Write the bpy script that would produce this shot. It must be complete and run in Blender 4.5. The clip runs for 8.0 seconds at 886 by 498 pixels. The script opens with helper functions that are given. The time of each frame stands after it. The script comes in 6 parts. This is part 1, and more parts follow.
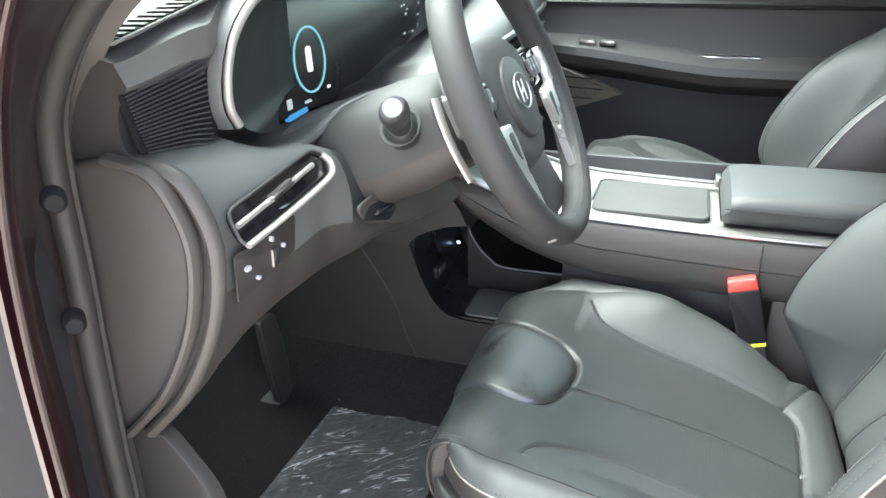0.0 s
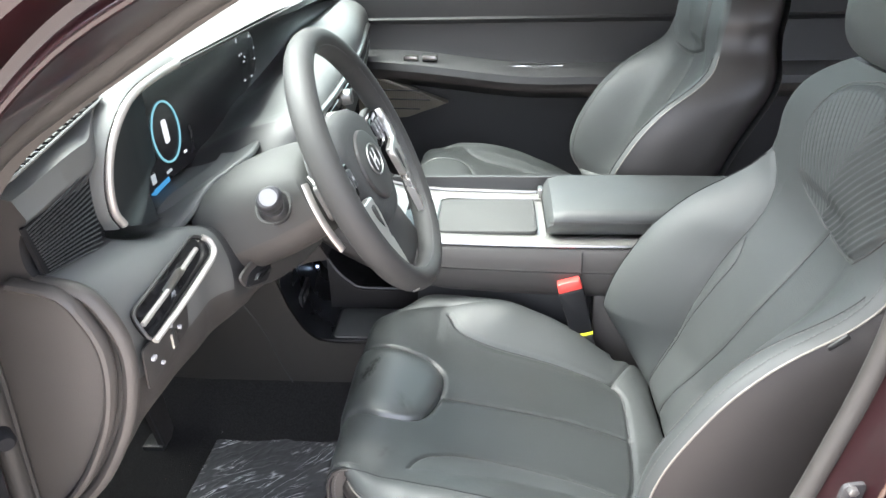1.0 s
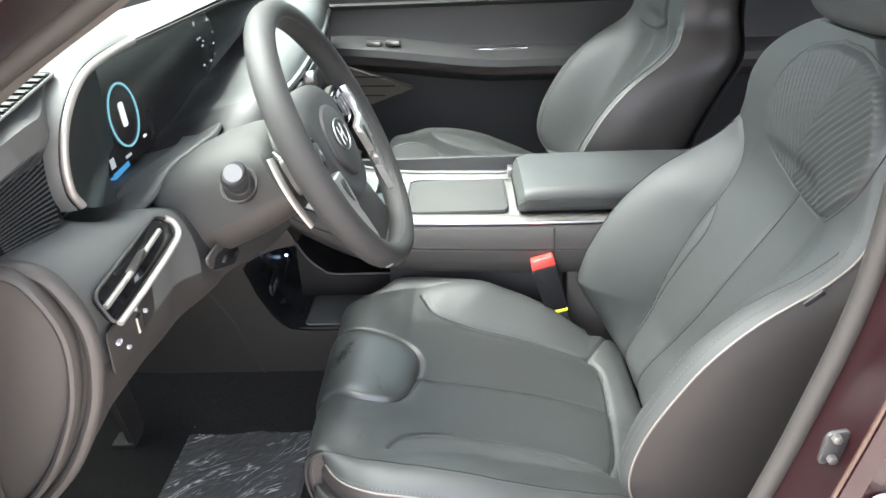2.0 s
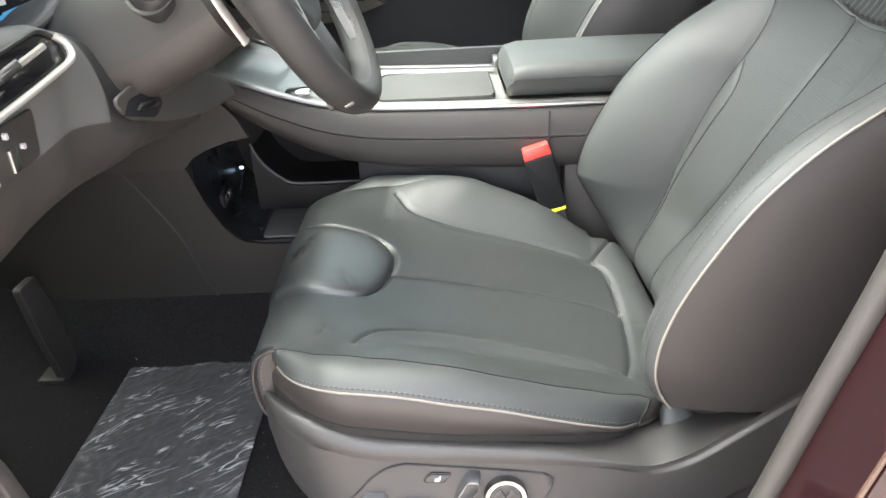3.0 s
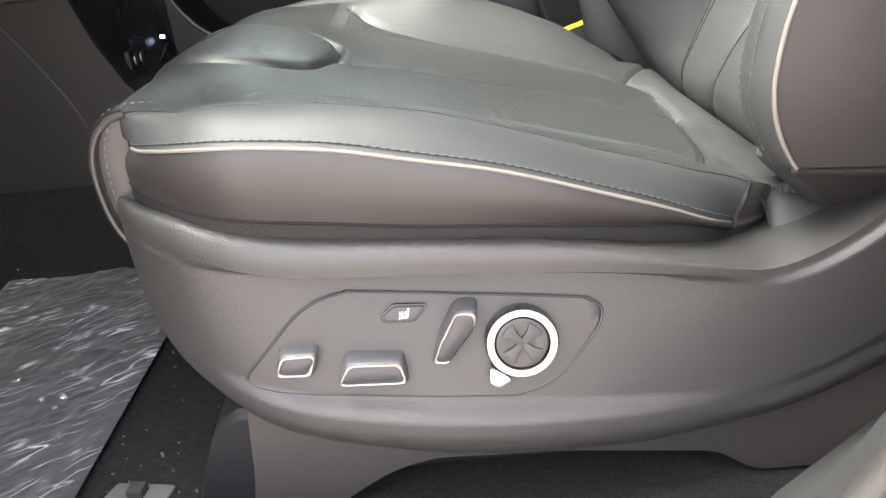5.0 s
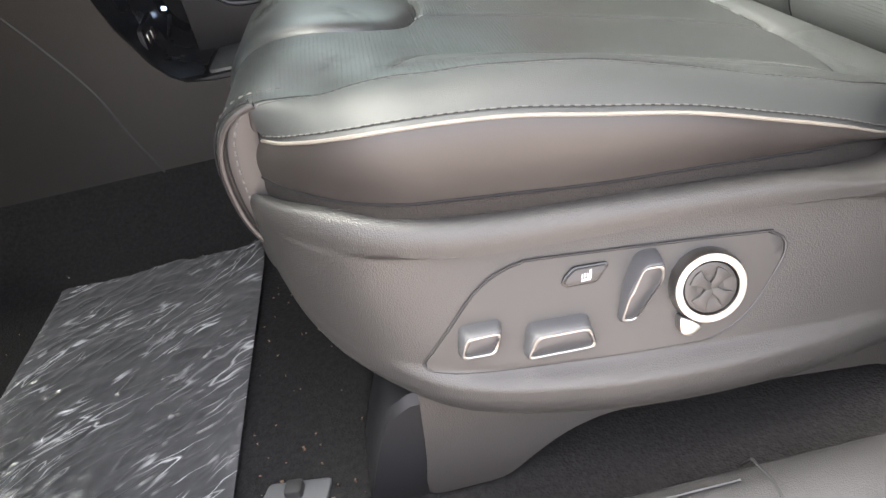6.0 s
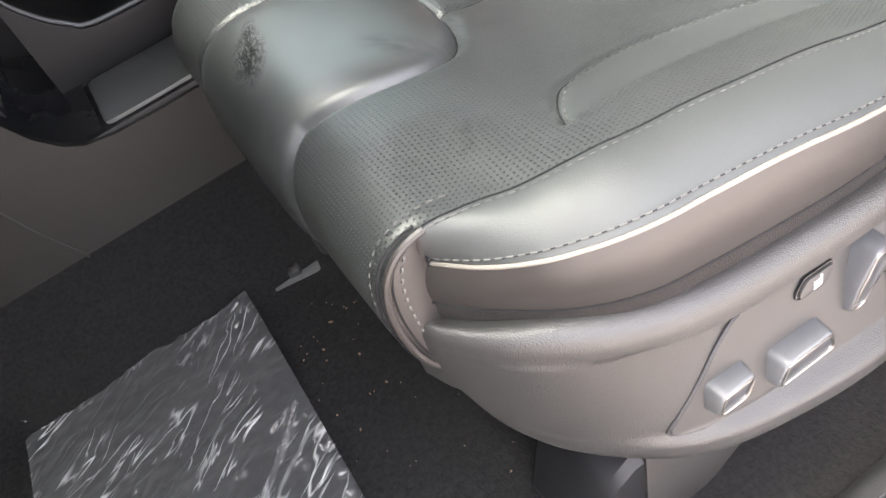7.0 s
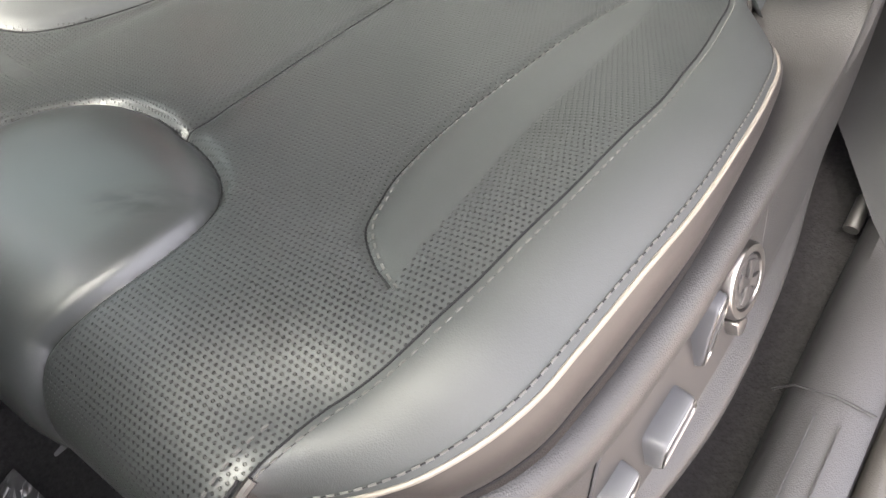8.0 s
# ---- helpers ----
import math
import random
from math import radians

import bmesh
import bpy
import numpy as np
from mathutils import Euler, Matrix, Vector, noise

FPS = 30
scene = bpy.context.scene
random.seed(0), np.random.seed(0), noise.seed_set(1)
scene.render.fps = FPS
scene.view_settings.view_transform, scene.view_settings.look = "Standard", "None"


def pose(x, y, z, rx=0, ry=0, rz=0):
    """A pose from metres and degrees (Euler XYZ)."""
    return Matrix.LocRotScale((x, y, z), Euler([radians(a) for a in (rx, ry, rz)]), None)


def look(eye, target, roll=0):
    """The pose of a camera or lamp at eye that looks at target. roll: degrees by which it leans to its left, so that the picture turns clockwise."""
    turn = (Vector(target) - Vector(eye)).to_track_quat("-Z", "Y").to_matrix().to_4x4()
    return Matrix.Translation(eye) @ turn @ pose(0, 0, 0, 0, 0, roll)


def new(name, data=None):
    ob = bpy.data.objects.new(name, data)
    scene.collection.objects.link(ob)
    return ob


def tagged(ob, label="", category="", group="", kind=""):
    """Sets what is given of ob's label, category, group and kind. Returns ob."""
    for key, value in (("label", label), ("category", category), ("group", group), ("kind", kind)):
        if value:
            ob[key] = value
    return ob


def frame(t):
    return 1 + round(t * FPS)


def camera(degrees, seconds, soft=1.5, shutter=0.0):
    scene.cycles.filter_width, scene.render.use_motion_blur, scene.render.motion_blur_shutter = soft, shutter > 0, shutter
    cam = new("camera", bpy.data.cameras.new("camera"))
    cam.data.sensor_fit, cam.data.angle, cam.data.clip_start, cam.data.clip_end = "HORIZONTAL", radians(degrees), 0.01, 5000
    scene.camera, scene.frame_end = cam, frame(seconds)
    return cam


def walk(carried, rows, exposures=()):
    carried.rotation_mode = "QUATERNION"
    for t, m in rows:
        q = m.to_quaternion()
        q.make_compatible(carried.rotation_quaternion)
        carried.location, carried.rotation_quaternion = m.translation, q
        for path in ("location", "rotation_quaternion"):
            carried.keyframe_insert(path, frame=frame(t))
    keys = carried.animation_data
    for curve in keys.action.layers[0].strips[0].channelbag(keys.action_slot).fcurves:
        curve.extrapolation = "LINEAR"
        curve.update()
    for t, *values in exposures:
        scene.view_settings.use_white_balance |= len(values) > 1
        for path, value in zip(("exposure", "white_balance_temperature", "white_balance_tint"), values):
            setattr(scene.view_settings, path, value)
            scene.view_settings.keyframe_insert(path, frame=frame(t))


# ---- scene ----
cam = camera(62.6, 8.0, soft=1.5)
PATH = [
    (0, (0.021, 0.047, 1.311), (-0.561, 1.786, 0.512), -0.8),
    (0.5, (0.013, -0.001, 1.417), (-0.235, 1.782, 0.544), -1.4),
    (1, (0.002, -0.038, 1.458), (-0.14, 1.755, 0.584), -1.5),
    (2.3, (-0.008, -0.032, 1.384), (-0.037, 1.755, 0.488), -2.4),
    (2.5, (-0.011, -0.007, 1.339), (-0.024, 1.776, 0.434), -2.4),
    (3, (-0.009, 0.069, 1.2), (-0.018, 1.844, 0.28), -2.8),
    (3.5, (-0.022, 0.149, 1.028), (-0.03, 1.936, 0.13), -3.1),
    (4, (-0.015, 0.221, 0.893), (-0.022, 2.023, 0.026), -3.5),
    (4.2, (-0.004, 0.236, 0.862), (-0.018, 2.046, 0.012), -3.7),
    (5.3, (0.0, 0.256, 0.854), (-0.008, 2.052, -0.026), -6.8),
    (5.5, (-0.019, 0.261, 0.854), (-0.032, 2.044, -0.052), -8.1),
    (6, (-0.121, 0.295, 0.877), (-0.069, 2.008, -0.154), -12.6),
    (6.5, (-0.224, 0.394, 0.918), (-0.034, 1.977, -0.289), -18.5),
    (7, (-0.257, 0.485, 0.964), (0.113, 1.884, -0.417), -23.8),
    (7.5, (-0.248, 0.538, 0.99), (0.298, 1.727, -0.523), -25.5),
    (8, (-0.198, 0.574, 0.973), (0.556, 1.574, -0.587), -21.7),
]
walk(cam, [(t, look(eye, target, roll)) for t, eye, target, roll in PATH],
     exposures=[(0.0, 3.92, 6200, 8), (1.0, 3.86, 6300, 13), (2.5, 3.74, 6500, 12), (4.0, 3.92, 6850, 15), (5.5, 3.90, 6850, 15), (7.0, 4.38, 6850, 17), (7.5, 4.36, 6850, 17), (8.0, 3.96, 6950, 18)])

# ---- light: a bright overcast day, seen from the open driver's door ----
world = bpy.data.worlds.new("sky")
scene.world = world
world.use_nodes = True
wn, wl = world.node_tree.nodes, world.node_tree.links
sky = wn.new("ShaderNodeTexSky")
sky.sky_type = "NISHITA"
sky.sun_disc = False
sky.sun_elevation = radians(63)
sky.sun_rotation = radians(278)
sky.air_density, sky.dust_density, sky.ozone_density = 1.0, 4.0, 1.0
veil = wn.new("ShaderNodeHueSaturation")  # thin cloud takes the blue out of the sky
veil.inputs["Saturation"].default_value = 0.35
wl.new(sky.outputs[0], veil.inputs["Color"])
wl.new(veil.outputs[0], wn["Background"].inputs[0])
wn["Background"].inputs[1].default_value = 0.15

sun = new("sun", bpy.data.lights.new("sun", "SUN"))
sun.data.energy, sun.data.angle, sun.data.color = 1.7, radians(48), (1.0, 0.95, 0.88)
sun.matrix_world = look((-3.2, 1.5, 7.2), (0.0, 1.0, 0.7))


# ---- materials ----
def mat(name, color, rough=0.5, metal=0.0, spec=0.5, grain=0.0, grain_scale=900.0, mottle=0.15, mottle_scale=9.0,
        coat=0.0, rough_var=0.1, coords="Object"):
    m = bpy.data.materials.new(name)
    m.use_nodes = True
    n, l = m.node_tree.nodes, m.node_tree.links
    p = n["Principled BSDF"]
    p.inputs["Metallic"].default_value = metal
    p.inputs["Specular IOR Level"].default_value = spec
    p.inputs["Coat Weight"].default_value = coat
    p.inputs["Coat Roughness"].default_value = 0.05
    tc = n.new("ShaderNodeTexCoord")
    big = n.new("ShaderNodeTexNoise")
    big.inputs["Scale"].default_value, big.inputs["Detail"].default_value = mottle_scale, 5
    l.new(tc.outputs[coords], big.inputs["Vector"])
    ramp = n.new("ShaderNodeMapRange")
    ramp.inputs["To Min"].default_value, ramp.inputs["To Max"].default_value = 1 - mottle, 1 + mottle
    l.new(big.outputs["Fac"], ramp.inputs["Value"])
    mix = n.new("ShaderNodeVectorMath")
    mix.operation = "SCALE"
    mix.inputs[0].default_value = color
    l.new(ramp.outputs[0], mix.inputs["Scale"])
    l.new(mix.outputs[0], p.inputs["Base Color"])
    rr = n.new("ShaderNodeMapRange")
    rr.inputs["To Min"].default_value, rr.inputs["To Max"].default_value = max(0, rough - rough_var), min(1, rough + rough_var)
    l.new(big.outputs["Fac"], rr.inputs["Value"])
    l.new(rr.outputs[0], p.inputs["Roughness"])
    if grain:
        fine = n.new("ShaderNodeTexVoronoi")
        fine.inputs["Scale"].default_value = grain_scale
        l.new(tc.outputs[coords], fine.inputs["Vector"])
        bump = n.new("ShaderNodeBump")
        bump.inputs["Strength"].default_value, bump.inputs["Distance"].default_value = grain, 0.0006
        l.new(fine.outputs["Distance"], bump.inputs["Height"])
        l.new(bump.outputs[0], p.inputs["Normal"])
    return m


def perforated(name, color, rough, pitch, hole, dark):
    """Leather with rows of small holes, laid out in the plan of the seat."""
    m = mat(name, color, rough, grain=0.08, grain_scale=2000, spec=0.55)
    n, l = m.node_tree.nodes, m.node_tree.links
    p = n["Principled BSDF"]
    uv = n.new("ShaderNodeUVMap")
    sep = n.new("ShaderNodeSeparateXYZ")
    l.new(uv.outputs[0], sep.inputs[0])

    def op(kind, a, b=None):
        o = n.new("ShaderNodeMath")
        o.operation = kind
        for i, v in enumerate((a, b)):
            if v is None:
                continue
            if isinstance(v, (int, float)):
                o.inputs[i].default_value = v
            else:
                l.new(v, o.inputs[i])
        return o.outputs[0]

    u = op("DIVIDE", sep.outputs[0], pitch)
    v = op("DIVIDE", sep.outputs[1], pitch)
    shift = op("MULTIPLY", op("MODULO", op("FLOOR", v), 2.0), 0.5)
    fu = op("SUBTRACT", op("FRACT", op("ADD", u, shift)), 0.5)
    fv = op("SUBTRACT", op("FRACT", v), 0.5)
    d = op("SQRT", op("ADD", op("MULTIPLY", fu, fu), op("MULTIPLY", fv, fv)))
    r = n.new("ShaderNodeMapRange")
    r.inputs["From Min"].default_value, r.inputs["From Max"].default_value = hole * 0.8, hole * 1.2
    l.new(d, r.inputs["Value"])
    old = p.inputs["Base Color"].links[0].from_socket
    mixc = n.new("ShaderNodeMix")
    mixc.data_type = "RGBA"
    mixc.inputs[6].default_value = (*dark, 1)
    l.new(r.outputs[0], mixc.inputs[0])
    l.new(old, mixc.inputs[7])
    l.new(mixc.outputs[2], p.inputs["Base Color"])
    bump = n.new("ShaderNodeBump")
    bump.inputs["Strength"].default_value, bump.inputs["Distance"].default_value = 0.9, 0.0012
    l.new(r.outputs[0], bump.inputs["Height"])
    l.new(p.inputs["Normal"].links[0].from_socket, bump.inputs["Normal"])
    l.new(bump.outputs[0], p.inputs["Normal"])
    return m


LEATHER = mat("leather_black", (0.030, 0.033, 0.033), 0.55, grain=0.12, grain_scale=1500, mottle=0.14, spec=0.55, rough_var=0.07)
LEATHER_SIDE = mat("leather_side", (0.023, 0.0205, 0.0195), 0.45, grain=0.12, grain_scale=2000, mottle=0.14, spec=0.5)
PERF = perforated("leather_perforated", (0.030, 0.033, 0.033), 0.41, 0.0029, 0.205, (0.003, 0.003, 0.0035))


def stain(m, marks, color):
    """Dark rubbed marks in the plan of the cushion: (side, along, radius across, radius along, turn, cracked, strength)."""
    n, l = m.node_tree.nodes, m.node_tree.links
    p = n["Principled BSDF"]
    uv = n.new("ShaderNodeUVMap")
    for side, along, rs, ra, turn, cracked, strength in marks:
        mp = n.new("ShaderNodeMapping")
        mp.vector_type = "TEXTURE"
        mp.inputs["Location"].default_value = (side, along, 0)
        mp.inputs["Rotation"].default_value = (0, 0, radians(turn))
        mp.inputs["Scale"].default_value = (rs, ra, 1)
        l.new(uv.outputs[0], mp.inputs["Vector"])
        ln = n.new("ShaderNodeVectorMath")
        ln.operation = "LENGTH"
        l.new(mp.outputs[0], ln.inputs[0])
        fall = n.new("ShaderNodeMapRange")
        fall.inputs["From Min"].default_value, fall.inputs["From Max"].default_value = 1.0, 0.25
        fall.inputs["To Max"].default_value = strength
        l.new(ln.outputs["Value"], fall.inputs["Value"])
        nz = n.new("ShaderNodeTexNoise")
        nz.inputs["Scale"].default_value, nz.inputs["Detail"].default_value, nz.inputs["Distortion"].default_value = (2.6 if cracked else 1.6), 6, (1.6 if cracked else 0.4)
        l.new(mp.outputs[0], nz.inputs["Vector"])
        cut = n.new("ShaderNodeMapRange")
        if cracked:  # thin crinkled lines
            off = n.new("ShaderNodeMath")
            off.operation = "SUBTRACT"
            off.inputs[1].default_value = 0.5
            size = n.new("ShaderNodeMath")
            size.operation = "ABSOLUTE"
            l.new(nz.outputs["Fac"], off.inputs[0])
            l.new(off.outputs[0], size.inputs[0])
            l.new(size.outputs[0], cut.inputs["Value"])
            cut.inputs["From Min"].default_value, cut.inputs["From Max"].default_value = 0.080, 0.020
        else:
            l.new(nz.outputs["Fac"], cut.inputs["Value"])
            cut.inputs["From Min"].default_value, cut.inputs["From Max"].default_value = 0.36, 0.62
        both = n.new("ShaderNodeMath")
        both.operation = "MULTIPLY"
        l.new(fall.outputs[0], both.inputs[0])
        l.new(cut.outputs[0], both.inputs[1])
        for socket, value in (("Base Color", (*color, 1)), ("Roughness", 0.85), ("Specular IOR Level", 0.08)):
            if not p.inputs[socket].links:
                start = n.new("ShaderNodeValue")
                start.outputs[0].default_value = p.inputs[socket].default_value
                l.new(start.outputs[0], p.inputs[socket])
            old = p.inputs[socket].links[0].from_socket
            mix = n.new("ShaderNodeMix")
            mix.data_type = "RGBA" if socket == "Base Color" else "FLOAT"
            a_in, b_in, out = (6, 7, 2) if socket == "Base Color" else (2, 3, 0)
            l.new(both.outputs[0], mix.inputs[0])
            l.new(old, mix.inputs[a_in])
            mix.inputs[b_in].default_value = value
            l.new(mix.outputs[out], p.inputs[socket])
    return m


PAD_WORN = stain(mat("leather_worn", (0.030, 0.033, 0.033), 0.38, grain=0.08, grain_scale=2000, mottle=0.14, spec=0.8, rough_var=0.09),
                 [(-0.016, -0.203, 0.038, 0.016, -17, True, 1.0), (-0.008, -0.204, 0.026, 0.011, -17, False, 0.95), (-0.040, -0.194, 0.024, 0.008, -24, True, 1.0), (0.066, -0.136, 0.034, 0.014, 30, False, 0.28)], (0.004, 0.004, 0.004))
PERF_WORN = stain(perforated("leather_perforated_worn", (0.030, 0.033, 0.033), 0.41, 0.0029, 0.205, (0.003, 0.003, 0.0035)),
                  [(0.173, -0.150, 0.015, 0.018, 20, False, 0.40)], (0.007, 0.007, 0.007))
PIPING = mat("piping_light", (0.15, 0.136, 0.118), 0.5, mottle=0.1)
THREAD = mat("thread_grey", (0.074, 0.073, 0.069), 0.75)
VALANCE = mat("plastic_grained", (0.0282, 0.0274, 0.0266), 0.46, grain=0.34, grain_scale=1050, mottle=0.08, spec=0.5)
PLASTIC = mat("plastic_dark", (0.022, 0.022, 0.023), 0.5, grain=0.25, grain_scale=1000)
PLASTIC_SMOOTH = mat("plastic_smooth", (0.0272, 0.0262, 0.0254), 0.48, mottle=0.06)
SWITCH = mat("satin_switch_grey", (0.068, 0.070, 0.074), 0.45, metal=0.15, mottle=0.06)
SOFT = mat("soft_touch_grey", (0.080, 0.083, 0.081), 0.60, grain=0.25, grain_scale=1000, mottle=0.08)
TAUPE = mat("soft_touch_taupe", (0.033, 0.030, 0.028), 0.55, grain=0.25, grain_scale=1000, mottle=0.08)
BLACKGLOSS = mat("piano_black", (0.008, 0.008, 0.009), 0.08, mottle=0.1, rough_var=0.03)
SCREEN = mat("screen_glass", (0.020, 0.018, 0.019), 0.26, mottle=0.2, rough_var=0.04)
CHROME = mat("satin_chrome", (0.33, 0.325, 0.315), 0.32, metal=1.0, mottle=0.05, rough_var=0.08)
BRIGHT = mat("bright_chrome", (0.80, 0.80, 0.79), 0.12, metal=1.0, mottle=0.03, rough_var=0.04)
SATIN = mat("satin_grey_switch", (0.036, 0.037, 0.040), 0.34, metal=0.2, mottle=0.06)
CARPET = mat("carpet_black", (0.0165, 0.0162, 0.0165), 0.98, spec=0.1, grain=1.0, grain_scale=420, mottle=0.75, mottle_scale=260)
PAINT = mat("paint_maroon", (0.011, 0.0024, 0.0032), 0.35, metal=0.1, coat=0.6, spec=0.3, mottle=0.08, mottle_scale=14)
RUBBER = mat("rubber_seal", (0.021, 0.0195, 0.0175), 0.6, grain=0.2, mottle=0.2)
RED = mat("red_plastic", (0.55, 0.05, 0.04), 0.4)
YELLOW = mat("yellow_tag", (0.70, 0.68, 0.03), 0.5)
WHITE = mat("print_white", (0.42, 0.42, 0.44), 0.6)
HOOD_TRIM = mat("satin_hood_trim", (0.34, 0.325, 0.305), 0.36, metal=0.5, mottle=0.05)
PLUG = mat("plug_rubber", (0.012, 0.012, 0.013), 0.8, spec=0.12)
LINER = mat("hood_liner_black", (0.012, 0.012, 0.013), 0.5, mottle=0.1, spec=0.25)
CUBBY = mat("cubby_wall_black", (0.020, 0.021, 0.024), 0.28, mottle=0.1)
SILVER = mat("satin_silver_console", (0.36, 0.355, 0.34), 0.40, metal=0.8, mottle=0.05)
SPOKE = mat("satin_spoke_metal", (0.62, 0.61, 0.59), 0.30, metal=0.9, mottle=0.04)
PILLAR = mat("pillar_trim_grey", (0.024, 0.0255, 0.0265), 0.6, grain=0.2, mottle=0.08)
BACK_LEATHER = mat("leather_backrest", (0.029, 0.032, 0.0315), 0.60, grain=0.12, grain_scale=1500, mottle=0.14, spec=0.5, rough_var=0.06)
PERF_BACK = perforated("leather_perforated_back", (0.029, 0.032, 0.0315), 0.58, 0.0029, 0.18, (0.003, 0.003, 0.0035))
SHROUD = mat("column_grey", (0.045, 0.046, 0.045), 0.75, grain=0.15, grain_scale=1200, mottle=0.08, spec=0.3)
END_COVER = mat("dash_end_taupe", (0.050, 0.045, 0.041), 0.55, grain=0.25, grain_scale=1000, mottle=0.08)
RIM = mat("wheel_leather", (0.026, 0.026, 0.0255), 0.62, grain=0.2, grain_scale=1400, mottle=0.12, spec=0.4)
HUB = mat("airbag_cover", (0.040, 0.041, 0.041), 0.66, grain=0.3, grain_scale=1100, mottle=0.08, spec=0.4)
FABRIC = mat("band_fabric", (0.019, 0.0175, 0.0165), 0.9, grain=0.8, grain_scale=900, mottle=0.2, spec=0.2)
LOWER_TRIM = mat("lower_trim_plastic", (0.024, 0.0222, 0.0195), 0.55, grain=0.25, grain_scale=1000, mottle=0.08)
MAT_RUBBER = mat("cubby_mat_rubber", (0.115, 0.120, 0.117), 0.38, grain=0.2, grain_scale=700, mottle=0.08)
BRACKET = mat("bracket_grey", (0.085, 0.088, 0.090), 0.5, mottle=0.15)
SEALER = mat("edge_sealer", (0.050, 0.030, 0.022), 0.45, mottle=0.2)
STEEL = mat("zinc_steel", (0.22, 0.22, 0.215), 0.45, metal=1.0, mottle=0.25, mottle_scale=60)
GOLD = mat("speaker_grille_champagne", (0.28, 0.255, 0.21), 0.40, metal=0.6, mottle=0.1)
CONCRETE = mat("lot_concrete", (0.32, 0.285, 0.25), 0.9, grain=0.8, grain_scale=120, mottle=0.3, mottle_scale=2)
HEADLINER = mat("headliner", (0.35, 0.34, 0.32), 0.95, grain=0.3)


def glow(name, color, strength):
    m = bpy.data.materials.new(name)
    m.use_nodes = True
    p = m.node_tree.nodes["Principled BSDF"]
    p.inputs["Base Color"].default_value = (0.01, 0.01, 0.01, 1)
    p.inputs["Emission Color"].default_value = (*color, 1)
    p.inputs["Emission Strength"].default_value = strength
    return m


CYAN = glow("display_cyan", (0.25, 0.62, 0.72), 0.075)
BLUE = glow("display_blue", (0.08, 0.4, 0.8), 0.06)
LIT = glow("display_white", (0.75, 0.78, 0.78), 0.10)
DIM = glow("display_dim", (0.45, 0.5, 0.52), 0.08)



def tinted_glass(name, tint):
    """Thin window glass: a faint green body and a mirror gloss."""
    m = bpy.data.materials.new(name)
    m.use_nodes = True
    n, l = m.node_tree.nodes, m.node_tree.links
    n.remove(n["Principled BSDF"])
    clear, shine, mix, edge = n.new("ShaderNodeBsdfTransparent"), n.new("ShaderNodeBsdfGlossy"), n.new("ShaderNodeMixShader"), n.new("ShaderNodeFresnel")
    clear.inputs["Color"].default_value = (*tint, 1)
    shine.inputs["Roughness"].default_value = 0.02
    edge.inputs["IOR"].default_value = 1.45
    l.new(edge.outputs[0], mix.inputs[0])
    l.new(clear.outputs[0], mix.inputs[1])
    l.new(shine.outputs[0], mix.inputs[2])
    l.new(mix.outputs[0], n["Material Output"].inputs["Surface"])
    return m


GLASS = tinted_glass("green_glass", (0.68, 0.76, 0.72))


# ---- mesh helpers ----
def link_mesh(name, bm, materials, smooth=True):
    bmesh.ops.recalc_face_normals(bm, faces=bm.faces[:])
    me = bpy.data.meshes.new(name)
    bm.to_mesh(me)
    bm.free()
    for m in materials if isinstance(materials, (list, tuple)) else [materials]:
        me.materials.append(m)
    if smooth:
        me.polygons.foreach_set("use_smooth", [True] * len(me.polygons))
        me.set_sharp_from_angle(angle=radians(38))
    return new(name, me)


def part(name, bm, material, parent, label=""):
    ob = link_mesh(name, bm, material)
    ob.parent = parent
    ob.matrix_parent_inverse = parent.matrix_world.inverted()
    return tagged(ob, label)


def thing(name, label, category, at=(0, 0, 0), group="", kind=""):
    ob = new(name)
    ob.empty_display_size = 0.05
    ob.location = at
    bpy.context.view_layer.update()
    return tagged(ob, label, category, group, kind)


def spline(points, count):
    """Catmull-Rom curve through the points, evenly resampled by arc length."""
    p = np.array(points, float)
    p = np.vstack([2 * p[0] - p[1], p, 2 * p[-1] - p[-2]])
    dense = []
    for i in range(1, len(p) - 2):
        t = np.linspace(0, 1, 24, endpoint=False)[:, None]
        a, b, c, d = p[i - 1], p[i], p[i + 1], p[i + 2]
        dense.append(0.5 * (2 * b + (c - a) * t + (2 * a - 5 * b + 4 * c - d) * t ** 2 + (3 * b - a - 3 * c + d) * t ** 3))
    dense = np.vstack(dense + [p[-2][None]])
    s = np.r_[0, np.cumsum(np.linalg.norm(np.diff(dense, axis=0), axis=1))]
    q = np.linspace(0, s[-1], count)
    return np.stack([np.interp(q, s, dense[:, k]) for k in range(dense.shape[1])], 1)


SLOPES = {}


def curve1(points, x):
    """Smooth value at x of a table of (x, value)."""
    if id(points) not in SLOPES:
        t = np.array(points, float)
        SLOPES[id(points)] = (t[:, 0].tolist(), t[:, 1].tolist(), np.gradient(t[:, 1], t[:, 0]).tolist(), points)
    X, Y, M, _ = SLOPES[id(points)]
    x = min(max(float(x), X[0]), X[-1])
    i = 0
    while i < len(X) - 2 and x > X[i + 1]:
        i += 1
    h = X[i + 1] - X[i]
    u = (x - X[i]) / h
    return ((2 * u ** 3 - 3 * u ** 2 + 1) * Y[i] + (u ** 3 - 2 * u ** 2 + u) * h * M[i]
            + (-2 * u ** 3 + 3 * u ** 2) * Y[i + 1] + (u ** 3 - u ** 2) * h * M[i + 1])


